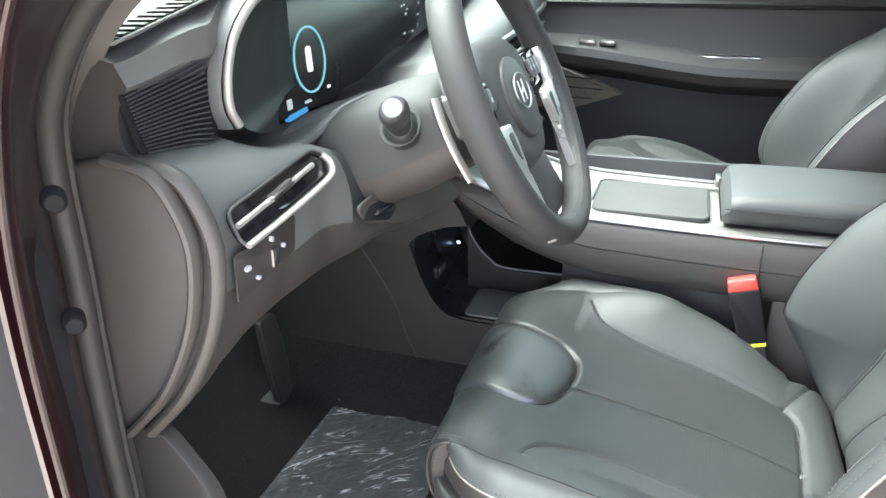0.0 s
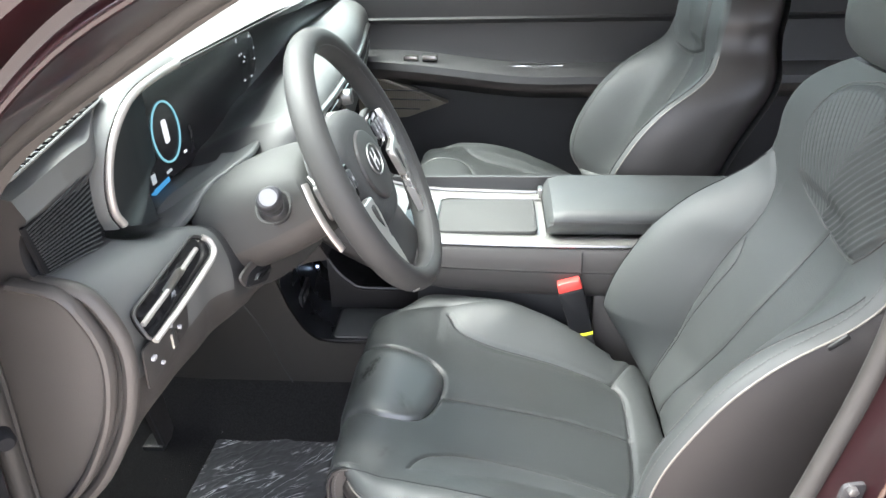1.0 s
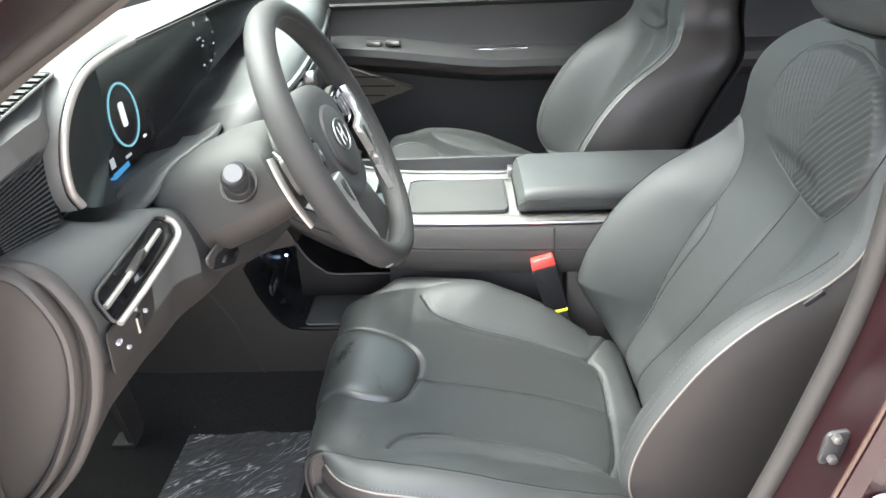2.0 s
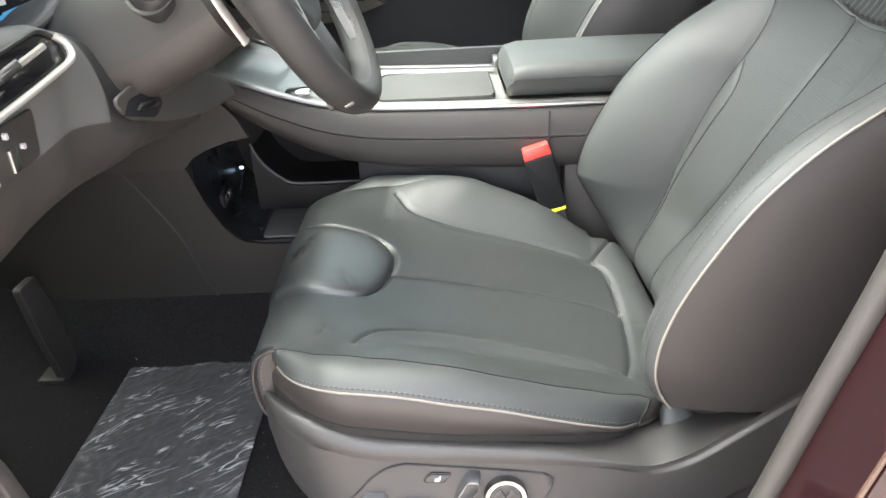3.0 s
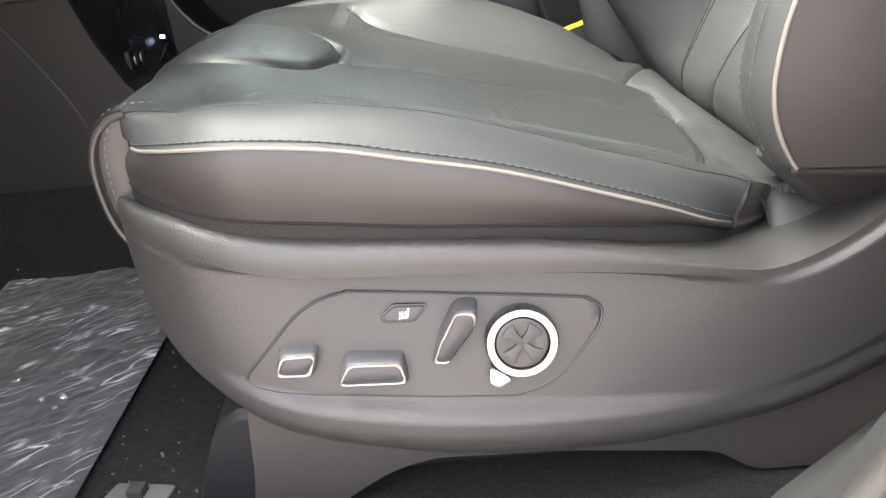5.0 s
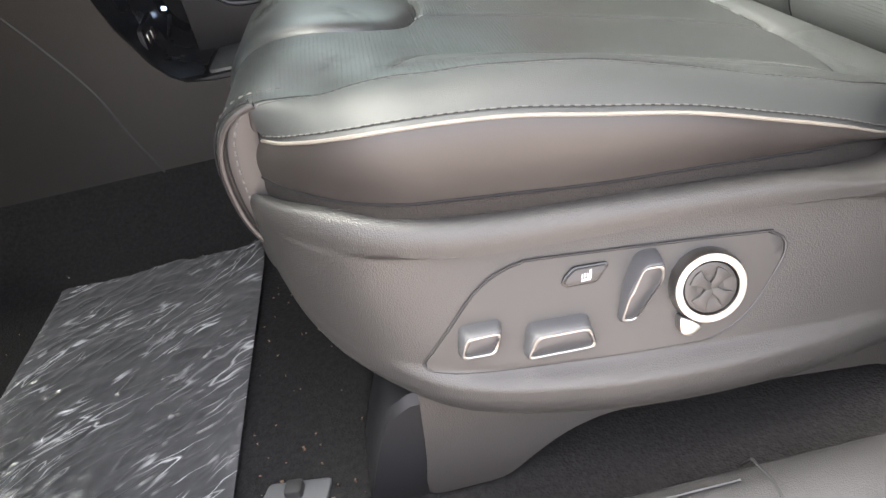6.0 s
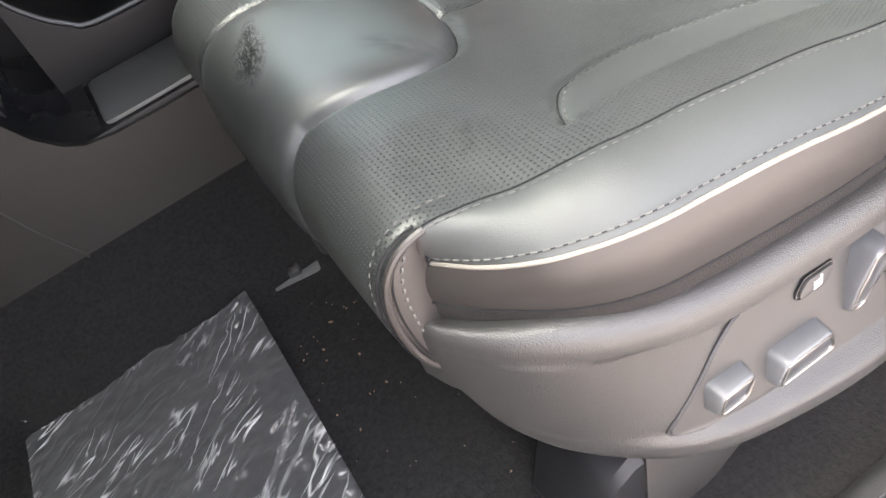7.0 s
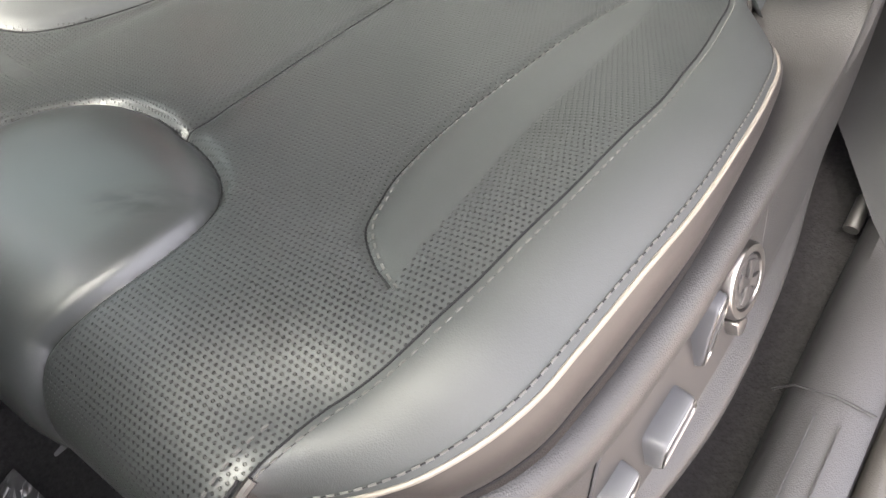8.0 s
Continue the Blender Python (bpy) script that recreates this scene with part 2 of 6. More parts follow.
def grid(rows, bm=None, closed=False, index=None, uvs=None):
    """Quads between rows of points."""
    bm = bm or bmesh.new()
    vs = [[bm.verts.new(p) for p in r] for r in rows]
    layer = bm.loops.layers.uv.verify() if uvs is not None else None
    n = len(rows[0])
    for i in range(len(rows) - 1):
        for j in range(n if closed else n - 1):
            k = (j + 1) % n
            quad = (vs[i][j], vs[i][k], vs[i + 1][k], vs[i + 1][j])
            same = [(quad[q].co - quad[q - 1].co).length_squared < 1e-13 for q in range(4)]
            if any(same):
                quad2 = [quad[q] for q in range(4) if not same[q]]
                if len(quad2) < 3:
                    continue
                f = bm.faces.new(quad2)
            else:
                f = bm.faces.new(quad)
                if layer:
                    for lp, (a, b) in zip(f.loops, ((i, j), (i, k), (i + 1, k), (i + 1, j))):
                        lp[layer].uv = uvs[a][b]
            if index is not None:
                f.material_index = int(index[i][j])
    return bm


def cap(bm, ring):
    vs = [bm.verts.new(p) for p in ring]
    bm.faces.new(vs)


def tube(points, radius, sides=8, bm=None, flat=1.0):
    """A round cord along points, with closed ends."""
    p = np.array(points, float)
    t = np.gradient(p, axis=0)
    t /= np.linalg.norm(t, axis=1)[:, None] + 1e-12
    up = np.array([0.0, 0.0, 1.0]) if abs(t[0][2]) < 0.9 else np.array([1.0, 0.0, 0.0])
    rows = []
    a = np.cross(t[0], up)
    for i in range(len(p)):
        a = a - t[i] * np.dot(a, t[i])
        a /= np.linalg.norm(a) + 1e-12
        b = np.cross(t[i], a)
        r = radius if np.isscalar(radius) else radius[i]
        rows.append([p[i] + r * (math.cos(w) * a + flat * math.sin(w) * b) for w in np.linspace(0, 2 * math.pi, sides, endpoint=False)])
    bm = grid(rows, bm, closed=True)
    cap(bm, rows[0])
    cap(bm, rows[-1])
    bmesh.ops.remove_doubles(bm, verts=bm.verts[:], dist=1e-6)
    return bm


def stitches(points, length=0.0045, gap=0.0025, radius=0.0007, lift=0.0004, bm=None, normal=(0, 0, 1)):
    """Short raised threads in a line."""
    bm = bm or bmesh.new()
    p = np.array(points, float)
    s = np.r_[0, np.cumsum(np.linalg.norm(np.diff(p, axis=0), axis=1))]
    at = np.arange(0, s[-1] - length, length + gap)
    for d in at:
        a = np.array([np.interp(d, s, p[:, k]) for k in range(3)])
        b = np.array([np.interp(d + length, s, p[:, k]) for k in range(3)])
        ax = b - a
        L = np.linalg.norm(ax)
        if L < 1e-6:
            continue
        ax /= L
        n = np.array(normal, float)
        n -= ax * n.dot(ax)
        n /= np.linalg.norm(n) + 1e-9
        c = np.cross(ax, n)
        m = (a + b) / 2 + n * (lift + 0.35 * radius)
        pts = []
        for q, o in ((a, 0.2), (m, 1.0), (b, 0.2)):
            base = q + n * (lift if o < 1 else 0)
            pts.append([base + radius * (x * c + o * y * n) for x, y in ((-1, -0.8), (-0.8, 0.7), (0.8, 0.7), (1, -0.8))])
        grid(pts, bm, closed=False)
    return bm


def rbox(a, b, bevel=0.004, segments=2, bm=None, taper=None):
    """A box between two corners with rounded edges."""
    own = bmesh.new()
    bmesh.ops.create_cube(own, size=1)
    a, b = Vector([min(p, q) for p, q in zip(a, b)]), Vector([max(p, q) for p, q in zip(a, b)])
    for v in own.verts:
        u = v.co + Vector((0.5, 0.5, 0.5))
        v.co = Vector([a[k] + u[k] * (b[k] - a[k]) for k in range(3)])
    if taper:
        taper(own)
    if bevel:
        bmesh.ops.bevel(own, geom=own.edges[:], offset=bevel, segments=segments, profile=0.5, affect="EDGES")
    if bm is None:
        return own
    me = bpy.data.meshes.new("tmp")
    own.to_mesh(me)
    own.free()
    bm.from_mesh(me)
    bpy.data.meshes.remove(me)
    return bm


def slab(outline, thick, frame_m, bevel=0.002, segments=2):
    """A plate from a closed outline in the local x-y plane, rising to +z by thick, put where frame_m says."""
    bm = bmesh.new()
    lower = [bm.verts.new((x, y, 0)) for x, y in outline]
    f = bm.faces.new(lower)
    r = bmesh.ops.extrude_face_region(bm, geom=[f])
    top = [v for v in r["geom"] if isinstance(v, bmesh.types.BMVert)]
    for v in top:
        v.co.z += thick
    if bevel:
        topset = set(top)
        es = [e for e in bm.edges if e.verts[0] in topset and e.verts[1] in topset]
        bmesh.ops.bevel(bm, geom=es, offset=bevel, segments=segments, profile=0.5, affect="EDGES")
    bmesh.ops.transform(bm, matrix=frame_m, verts=bm.verts[:])
    return bm


def axes(origin, x, y):
    """A frame from an origin and two directions."""
    x = Vector(x).normalized()
    y = Vector(y)
    y = (y - x * y.dot(x)).normalized()
    z = x.cross(y)
    return Matrix.Translation(origin) @ Matrix((x, y, z)).transposed().to_4x4()


def rounded(outline, r, n=5):
    """Rounds the corners of a closed outline."""
    out = []
    k = len(outline)
    for i in range(k):
        p, a, b = (np.array(outline[j % k], float) for j in (i, i - 1, i + 1))
        da, db = np.linalg.norm(a - p), np.linalg.norm(b - p)
        ra = min(r, da * 0.45, db * 0.45)
        u, v = p + (a - p) / da * ra, p + (b - p) / db * ra
        for t in np.linspace(0, 1, n):
            out.append(tuple((1 - t) ** 2 * u + 2 * t * (1 - t) * p + t * t * v))
    return out


def ellipse(cx, cy, rx, ry, n=32):
    return [(cx + rx * math.cos(a), cy + ry * math.sin(a)) for a in np.linspace(0, 2 * math.pi, n, endpoint=False)]


# ---- the seats ----
PROFILE = [(-0.200, 0.648), (-0.220, 0.652), (-0.231, 0.672), (-0.2350, 0.702), (-0.230, 0.728), (-0.216, 0.746),
           (-0.191, 0.756), (-0.16, 0.757), (-0.12, 0.749), (-0.08, 0.736), (0.0, 0.716), (0.1, 0.690), (0.2, 0.662),
           (0.245, 0.649), (0.268, 0.638), (0.288, 0.622), (0.298, 0.59)]
HALF = [(-0.30, 0.201), (-0.20, 0.201), (-0.185, 0.2035), (-0.166, 0.208), (-0.14, 0.220), (-0.112, 0.227), (-0.079, 0.232), (-0.044, 0.236), (0.0, 0.238), (0.03, 0.238), (0.064, 0.234), (0.10, 0.229), (0.138, 0.222), (0.171, 0.215), (0.20, 0.206), (0.214, 0.207), (0.235, 0.222), (0.26, 0.230), (0.32, 0.232)]
RISE = [(-0.26, 0.0), (-0.20, -0.004), (-0.18, -0.010), (-0.16, -0.010), (-0.14, -0.003), (-0.112, 0.006), (-0.079, 0.015), (-0.044, 0.020), (0.0, 0.022), (0.064, 0.017), (0.10, 0.013), (0.138, 0.010), (0.171, 0.007), (0.22, 0.002), (0.32, 0.0)]
FAR_RISE = [(-0.26, 0.0), (-0.19, 0.0), (-0.15, 0.002), (-0.10, 0.014), (-0.04, 0.037), (0.02, 0.049), (0.06, 0.045), (0.15, 0.033), (0.22, 0.012), (0.32, 0.0)]
PIPE_S = [(-0.203, 0.196), (-0.188, 0.222), (-0.171, 0.242), (-0.151, 0.256), (-0.128, 0.266), (-0.095, 0.271), (-0.058, 0.274), (-0.015, 0.276), (0.038, 0.274), (0.09, 0.268), (0.14, 0.257), (0.175, 0.240), (0.20, 0.216)]
PIPE_Z = [(-0.203, 0.724), (-0.171, 0.733), (-0.151, 0.736), (-0.128, 0.738), (-0.095, 0.737), (-0.058, 0.733), (-0.015, 0.724), (0.038, 0.711), (0.09, 0.692), (0.14, 0.671), (0.175, 0.652), (0.20, 0.637)]
BAND_Z = [(-0.203, 0.704), (-0.19, 0.698), (-0.163, 0.694), (-0.127, 0.691), (-0.069, 0.686), (-0.023, 0.681), (0.05, 0.673), (0.12, 0.661), (0.15, 0.655), (0.175, 0.645), (0.20, 0.630)]
# seams in the plan of the cushion: length along the top (a), side (s)
PAD = [(-0.40, 0.084), (-0.26, 0.084), (-0.236, 0.084), (-0.212, 0.081), (-0.195, 0.086), (-0.160, 0.096), (-0.125, 0.095), (-0.103, 0.081), (-0.088, 0.052), (-0.079, 0.014),
       (-0.077, -0.018), (-0.084, -0.046), (-0.105, -0.066), (-0.14, -0.077), (-0.20, -0.092), (-0.26, -0.100), (-0.40, -0.104)]
INSERT_OUT = [(-0.114, 0.199), (-0.106, 0.183), (-0.090, 0.164), (-0.071, 0.155), (-0.046, 0.147), (0.006, 0.142), (0.09, 0.143), (0.15, 0.147), (0.212, 0.160)]
TONGUE = [(-0.114, 0.199), (-0.088, 0.197), (-0.05, 0.195), (0.0, 0.191), (0.08, 0.184), (0.152, 0.177), (0.212, 0.166)]
INSERT_REAR = [(0.212, 0.160), (0.226, 0.12), (0.237, 0.04), (0.243, -0.05), (0.242, -0.10), (0.228, -0.132)]
INSERT_IN = [(-0.083, -0.207), (-0.056, -0.172), (0.006, -0.155), (0.096, -0.150), (0.15, -0.145), (0.228, -0.132)]
MIDDLE = [(-0.079, 0.018), (-0.033, 0.019), (0.02, 0.015), (0.08, 0.011), (0.14, 0.009), (0.238, 0.017)]
REAR_IN = [(0.228, -0.132), (0.245, -0.16), (0.270, -0.20)]


def distance(a, s, line):
    """Distance of points in the plan from a bent line."""
    best = np.full(a.shape, 9.0)
    p = np.array(line, float)
    for (x0, y0), (x1, y1) in zip(p[:-1], p[1:]):
        dx, dy = x1 - x0, y1 - y0
        t = np.clip(((a - x0) * dx + (s - y0) * dy) / (dx * dx + dy * dy), 0, 1)
        best = np.minimum(best, np.hypot(a - x0 - t * dx, s - y0 - t * dy))
    return best


def inside(a, s, line):
    """Whether points in the plan lie within a closed bent line."""
    hit = np.zeros(a.shape, bool)
    p = np.array(line, float)
    for (x0, y0), (x1, y1) in zip(p, np.roll(p, -1, axis=0)):
        cross = ((y0 > s) != (y1 > s)) & (a < (x1 - x0) * (s - y0) / (y1 - y0 + 1e-12) + x0)
        hit ^= cross
    return hit


def smooth01(t):
    t = np.clip(t, 0, 1)
    return t * t * (3 - 2 * t)


def cushion_surface(rows=230, cols=190):
    prof = spline(PROFILE, rows)
    tan = np.gradient(prof, axis=0)
    tan /= np.linalg.norm(tan, axis=1)[:, None]
    nor = np.stack([-tan[:, 1], tan[:, 0]], 1)
    arc = np.r_[0, np.cumsum(np.linalg.norm(np.diff(prof, axis=0), axis=1))]
    k = np.argmin(np.abs(prof[:, 0] + 0.16) + (prof[:, 1] < 0.74) * 9)
    a1 = arc - arc[k] - 0.16
    u = np.linspace(-1, 1, cols)
    half = np.array([curve1(HALF, x) for x in prof[:, 0]])
    rise = np.array([curve1(RISE, x) for x in prof[:, 0]]) * (prof[:, 1] > 0.60)
    a = np.repeat(a1[:, None], cols, 1)
    s = half[:, None] * u[None]
    far = np.array([curve1(FAR_RISE, q) for q in prof[:, 0]]) * (prof[:, 1] > 0.60)
    rise = np.where(s > 0, rise[:, None], far[:, None])
    h = rise * smooth01((np.abs(s) - 0.135) / (half[:, None] - 0.135))
    # pillows and seams
    pad_d = distance(a, s, spline(PAD, 90))
    pad_in = inside(a, s, PAD + [(-0.40, -0.104)])
    puff = 0.0048 * (1 - (1 - np.clip(pad_d / 0.030, 0, 1)) ** 2)
    h = h + np.where(pad_in, puff, 0)
    h = h - np.where(pad_in, 0.0040 * np.exp(-(pad_d / 0.005) ** 2), 0.0036 * np.exp(-(pad_d / 0.0045) ** 2))
    h = h - 0.0020 * np.exp(-(pad_d / 0.0022) ** 2)
    # small gathers where the middle seam pulls the pad's rear edge
    h = h - 0.0022 * np.exp(-((a + 0.066) / 0.016) ** 2 - ((s - 0.018) / 0.010) ** 2) * ~pad_in
    h = h + np.where(pad_in, 0, 0.0009 * np.exp(-((a + 0.070) / 0.016) ** 2) * (np.exp(-((s - 0.052) / 0.016) ** 2) + np.exp(-((s + 0.022) / 0.016) ** 2)))
    for line, deep, wide in ((INSERT_OUT, 0.0022, 0.0026), (INSERT_IN, 0.0040, 0.0042), (INSERT_REAR, 0.0040, 0.0050), (MIDDLE, 0.0022, 0.0034), (REAR_IN, 0.003, 0.0035)):
        d = distance(a, s, spline(line, 60))
        h = h - deep * np.exp(-(d / wide) ** 2) - 0.5 * deep * np.exp(-(d / (wide * 4.5)) ** 2)
    tongue = inside(a, s, INSERT_OUT + TONGUE[::-1])
    h = h + np.where(tongue, 0.0016 * np.sin(0.5 * math.pi * np.clip(distance(a, s, INSERT_OUT) / 0.012, 0, 1)) * smooth01(distance(a, s, TONGUE) / 0.03), 0)
    insert = inside(a, s, INSERT_OUT + INSERT_REAR[1:] + INSERT_IN[::-1])
    # rolled leather behind the insert
    h = h + np.where(~insert & (a > 0.20) & (np.abs(s) < 0.20), 0.0060 * np.sin(math.pi * np.clip((a - 0.232) / 0.085, 0, 1)), 0)
    # the skirt of the nose tucks in at its sides and rolls over
    nose = smooth01((-0.175 - prof[:, 0]) / 0.03)[:, None]
    edge = smooth01((np.abs(u) - 0.93) / 0.07)[None]
    h = h - 0.002 * nose * edge ** 2
    # the rear corners dive behind the bolsters
    h = h - 0.030 * (smooth01((prof[:, 0] - 0.212) / 0.025)[:, None] * smooth01((np.abs(u) - 0.86) / 0.14)[None]) ** 1.5
    wrinkle = np.sin(a * 95 + 3 * np.sin(s * 30)) * 0.00035 * np.exp(-((np.abs(s) - 0.21) / 0.03) ** 2)
    h = h + wrinkle
    x = prof[:, 0][:, None] + nor[:, 0][:, None] * h
    z = prof[:, 1][:, None] + nor[:, 1][:, None] * h
    smooth = pad_in | tongue | ((prof[:, 0][:, None] > 0.21) & (np.abs(u)[None] > 0.90)) | ((a > 0.17) & ~insert & (s < 0.045)) | ((s < -0.12) & (a > -0.10) & ~insert)
    return x, s, z, a, np.where(pad_in, 1, np.where(smooth, 2, 0))


BACK = [(0.60, 0.312), (0.632, 0.289), (0.655, 0.284), (0.69, 0.294), (0.75, 0.316), (0.82, 0.335), (0.90, 0.368), (0.95, 0.395), (1.0, 0.424), (1.03, 0.436), (1.09, 0.441), (1.14, 0.442), (1.20, 0.455), (1.25, 0.475)]
BACK_FWD = [(0.60, 0.0), (0.65, 0.036), (0.69, 0.086), (0.737, 0.123), (0.77, 0.132), (0.80, 0.132), (0.87, 0.125), (0.944, 0.109), (0.989, 0.084), (1.02, 0.05), (1.049, 0.022), (1.10, 0.004), (1.25, 0.0)]
HALF_OUT = [(0.60, 0.225), (0.66, 0.248), (0.72, 0.258), (0.80, 0.262), (0.95, 0.262), (1.02, 0.257), (1.07, 0.240), (1.12, 0.222), (1.18, 0.190), (1.22, 0.15), (1.25, 0.10)]
HALF_IN = [(0.60, 0.220), (0.66, 0.238), (0.72, 0.247), (0.85, 0.252), (0.95, 0.247), (1.02, 0.232), (1.06, 0.208), (1.085, 0.190), (1.11, 0.182), (1.16, 0.180), (1.20, 0.152), (1.23, 0.105), (1.25, 0.06)]


CENTRE = [(0.60, -0.070), (0.67, -0.059), (0.746, -0.040), (0.824, 0.0), (0.90, 0.018), (0.95, 0.024), (1.0, 0.027), (1.037, 0.037)]
FAR_SEAM = [(0.60, -0.155), (0.69, -0.150), (0.785, -0.137), (0.86, -0.131), (0.93, -0.130), (0.967, -0.126), (1.005, -0.130), (1.04, -0.142), (1.07, -0.163), (1.09, -0.185)]
FAR_PANEL = [(0.60, -0.153), (0.64, -0.149), (0.706, -0.139), (0.788, -0.124), (0.867, -0.107), (0.929, -0.103), (0.961, -0.122)]


def back_half(s, z):
    tuck = 0.030 * float(smooth01((0.687 - z) / 0.012)) if s > 0 else 0.0  # under the hem
    return curve1(HALF_OUT if s > 0 else HALF_IN, z) - tuck


def back_front(s, z):
    """Forward face of the backrest at a side and a height."""
    half = back_half(s, z)
    q = min(1.0, abs(s) / half)
    low = min(1.0, max(0.0, (z - 0.62) / 0.14))
    fwd = curve1(BACK_FWD, z) * (1.0 if s > 0 else 0.25 + 0.62 * low)
    if s > 0:
        bulge = fwd * float(smooth01((q - 0.45) / 0.47))
    else:
        seam_q = min(0.9, -curve1(FAR_SEAM, z) / half)
        bulge = fwd * math.sin(0.5 * math.pi * min(1.0, max(0.0, (q - seam_q) / max(0.2, 0.96 - seam_q))))
    bulge -= 0.010 * max(0.0, (q - 0.93) / 0.07) ** 2
    seam = 0
    if z < 1.09:
        seam += 0.003 * math.exp(-((s - curve1(FAR_SEAM, z)) / 0.004) ** 2)
        if z < 1.04:
            gap = (s - curve1(CENTRE, z)) / 0.0045
            seam += 0.0030 * math.exp(-gap * gap) + 0.0018 * math.exp(-(gap / 4) ** 2)
        if z < 0.962:
            seam += 0.0022 * math.exp(-((s - curve1(FAR_PANEL, z)) / 0.0030) ** 2)
    return curve1(BACK, z) - bulge + seam + 0.012 * (1 - min(1, q / 0.5) ** 2) * float(smooth01((z - 0.68) / 0.08) * smooth01((1.10 - z) / 0.03))


SHIELD = [(0.04, 1.240), (-0.027, 1.222), (-0.070, 1.180), (-0.082, 1.140), (-0.078, 1.105), (-0.058, 1.066), (-0.012, 1.048), (0.036, 1.038), (0.095, 1.036), (0.140, 1.043), (0.156, 1.052), (0.188, 1.085), (0.205, 1.118), (0.203, 1.160), (0.175, 1.205), (0.11, 1.235)]


def build_seat(name, label, yc, sgn, dx, dz, driver):
    def P(x, s, z):
        return Vector((x + dx, yc + sgn * s, z + dz))

    seat = thing(name, label, "car seat", (dx, yc, 0.46), group="front seats")
    x, s, z, a, idx = cushion_surface(400, 330) if driver else cushion_surface(120, 100)
    rows, cols = x.shape
    pts = [[P(x[i, j], s[i, j], z[i, j]) for j in range(cols)] for i in range(rows)]
    uvs = [[(s[i, j], a[i, j]) for j in range(cols)] for i in range(rows)]
    cover = part("cushion_cover", grid(pts, index=idx, uvs=uvs), [PERF_WORN, PAD_WORN, LEATHER] if driver else [PERF, LEATHER, LEATHER], seat, "black perforated leather with a smooth scuffed thigh pad")
    # end flaps of the nose, behind its side seams
    for side in (1, -1):
        j = cols - 1 if side > 0 else 0
        ring = [i for i in range(rows) if x[i, j] < -0.178 and z[i, j] > 0.60]
        outer = [np.array((x[i, j], abs(s[i, j]), z[i, j])) for i in ring]
        flap = []
        for o in outer:
            inner = np.array((-0.186, 0.192, max(0.652, min(0.742, o[2]))))
            row = []
            for t in np.linspace(0, 1, 9):
                q = o * (1 - t) + inner * t
                q[1] += 0.0045 * math.sin(math.pi * min(1, t * 1.15)) - 0.0015 * math.exp(-(t / 0.08) ** 2)
                row.append(P(q[0], side * q[1], q[2]))
            flap.append(row)
        part("nose_flap", grid(flap), LEATHER_SIDE, cover, "folded leather end of the cushion nose")
        if side > 0 and driver:
            # rolled edge between cover and flap, then a row of stitches inside it
            part("rolled_edge", tube([P(o[0] + 0.0015, o[1] + 0.0015, o[2] - 0.001) for o in outer[:-14:3]], 0.0022, 8), LEATHER_SIDE, cover, "rolled leather edge of the nose")
            part("seam", tube([P(o[0] - 0.0016, o[1] - 0.0012, o[2] + 0.0016) for o in outer[:-14:3]], 0.0007, 6), PLUG, cover)
            for col, r_, off in ((1, 0.0006, 0.0003), (5, 0.0013, 0.0008)):
                part("seam", tube([row[col] + Vector((0, sgn * off, 0)) for row in flap[:-14:3]], r_, 6), PLUG, cover)
            part("stitching", stitches([row[2] for row in flap[4:]], 0.0036, 0.0026, 0.0007, normal=(0, sgn, 0.2)), THREAD, cover)
            part("stitching", stitches([P(o[0] - 0.001, o[1] - 0.008, o[2] + 0.0035) for o in outer[6:]], 0.0034, 0.0026, 0.0006, normal=(-0.6, 0, 0.6)), THREAD, cover)
    # bolsters, piping and side panels
    for side in (1, -1):
        j = cols - 1 if side > 0 else 0
        keep = [i for i in range(rows) if x[i, j] > -0.202 and z[i, j] > (0.72 if x[i, j] < -0.15 else 0.63) and x[i, j] < 0.215]
        bol, skirt, pipe, stitch, stitch2, band, band_line = [], [], [], [], [], [], []
        lift = 0.0 if side > 0 else 0.020
        for count, i in enumerate(keep):
            ahead = 0.017 * math.exp(-(count / (0.05 * len(keep))) ** 2)  # the front edge of the panel stands upright
            e = np.array((x[i, j], abs(s[i, j]), z[i, j]))
            xp = np.clip(-0.203 + (x[i, j] + 0.202) * (0.403 / 0.417), -0.203, 0.2)
            g = np.array((xp, curve1(PIPE_S, xp), curve1(PIPE_Z, xp) + lift * smooth01((xp + 0.2) / 0.08) * smooth01((0.2 - xp) / 0.1)))
            tilt = g - e
            n = np.array((0, -tilt[2], tilt[1]))
            n /= np.linalg.norm(n) + 1e-9
            width = np.linalg.norm(tilt)
            row = []
            for t in np.linspace(0, 1, 12):
                q = e + tilt * t + n * width * (0.125 * math.sin(math.pi * t ** 0.85) - 0.016 * math.exp(-(t / 0.05) ** 2))
                row.append(P(q[0], side * q[1], q[2]))
            bol.append(row)
            q = e + tilt * 0.095 + n * width * 0.044
            stitch.append(P(q[0], side * q[1], q[2]))
            q = e + tilt * 0.925 + n * width * 0.036
            stitch2.append(P(q[0], side * q[1], q[2]))
            pipe.append(P(g[0], side * (g[1] + 0.001), g[2] - 0.001))
            zb = curve1(BAND_Z, xp)
            row = []
            for t in np.linspace(0, 1, 8):
                q = np.array((g[0] - ahead * t, g[1] + 0.005 * math.sin(math.pi * t ** 0.8) - 0.003 * t - 0.6 * ahead * t, g[2] * (1 - t) + zb * t))
                row.append(P(q[0], side * q[1], q[2]))
            skirt.append(row)
            row = []
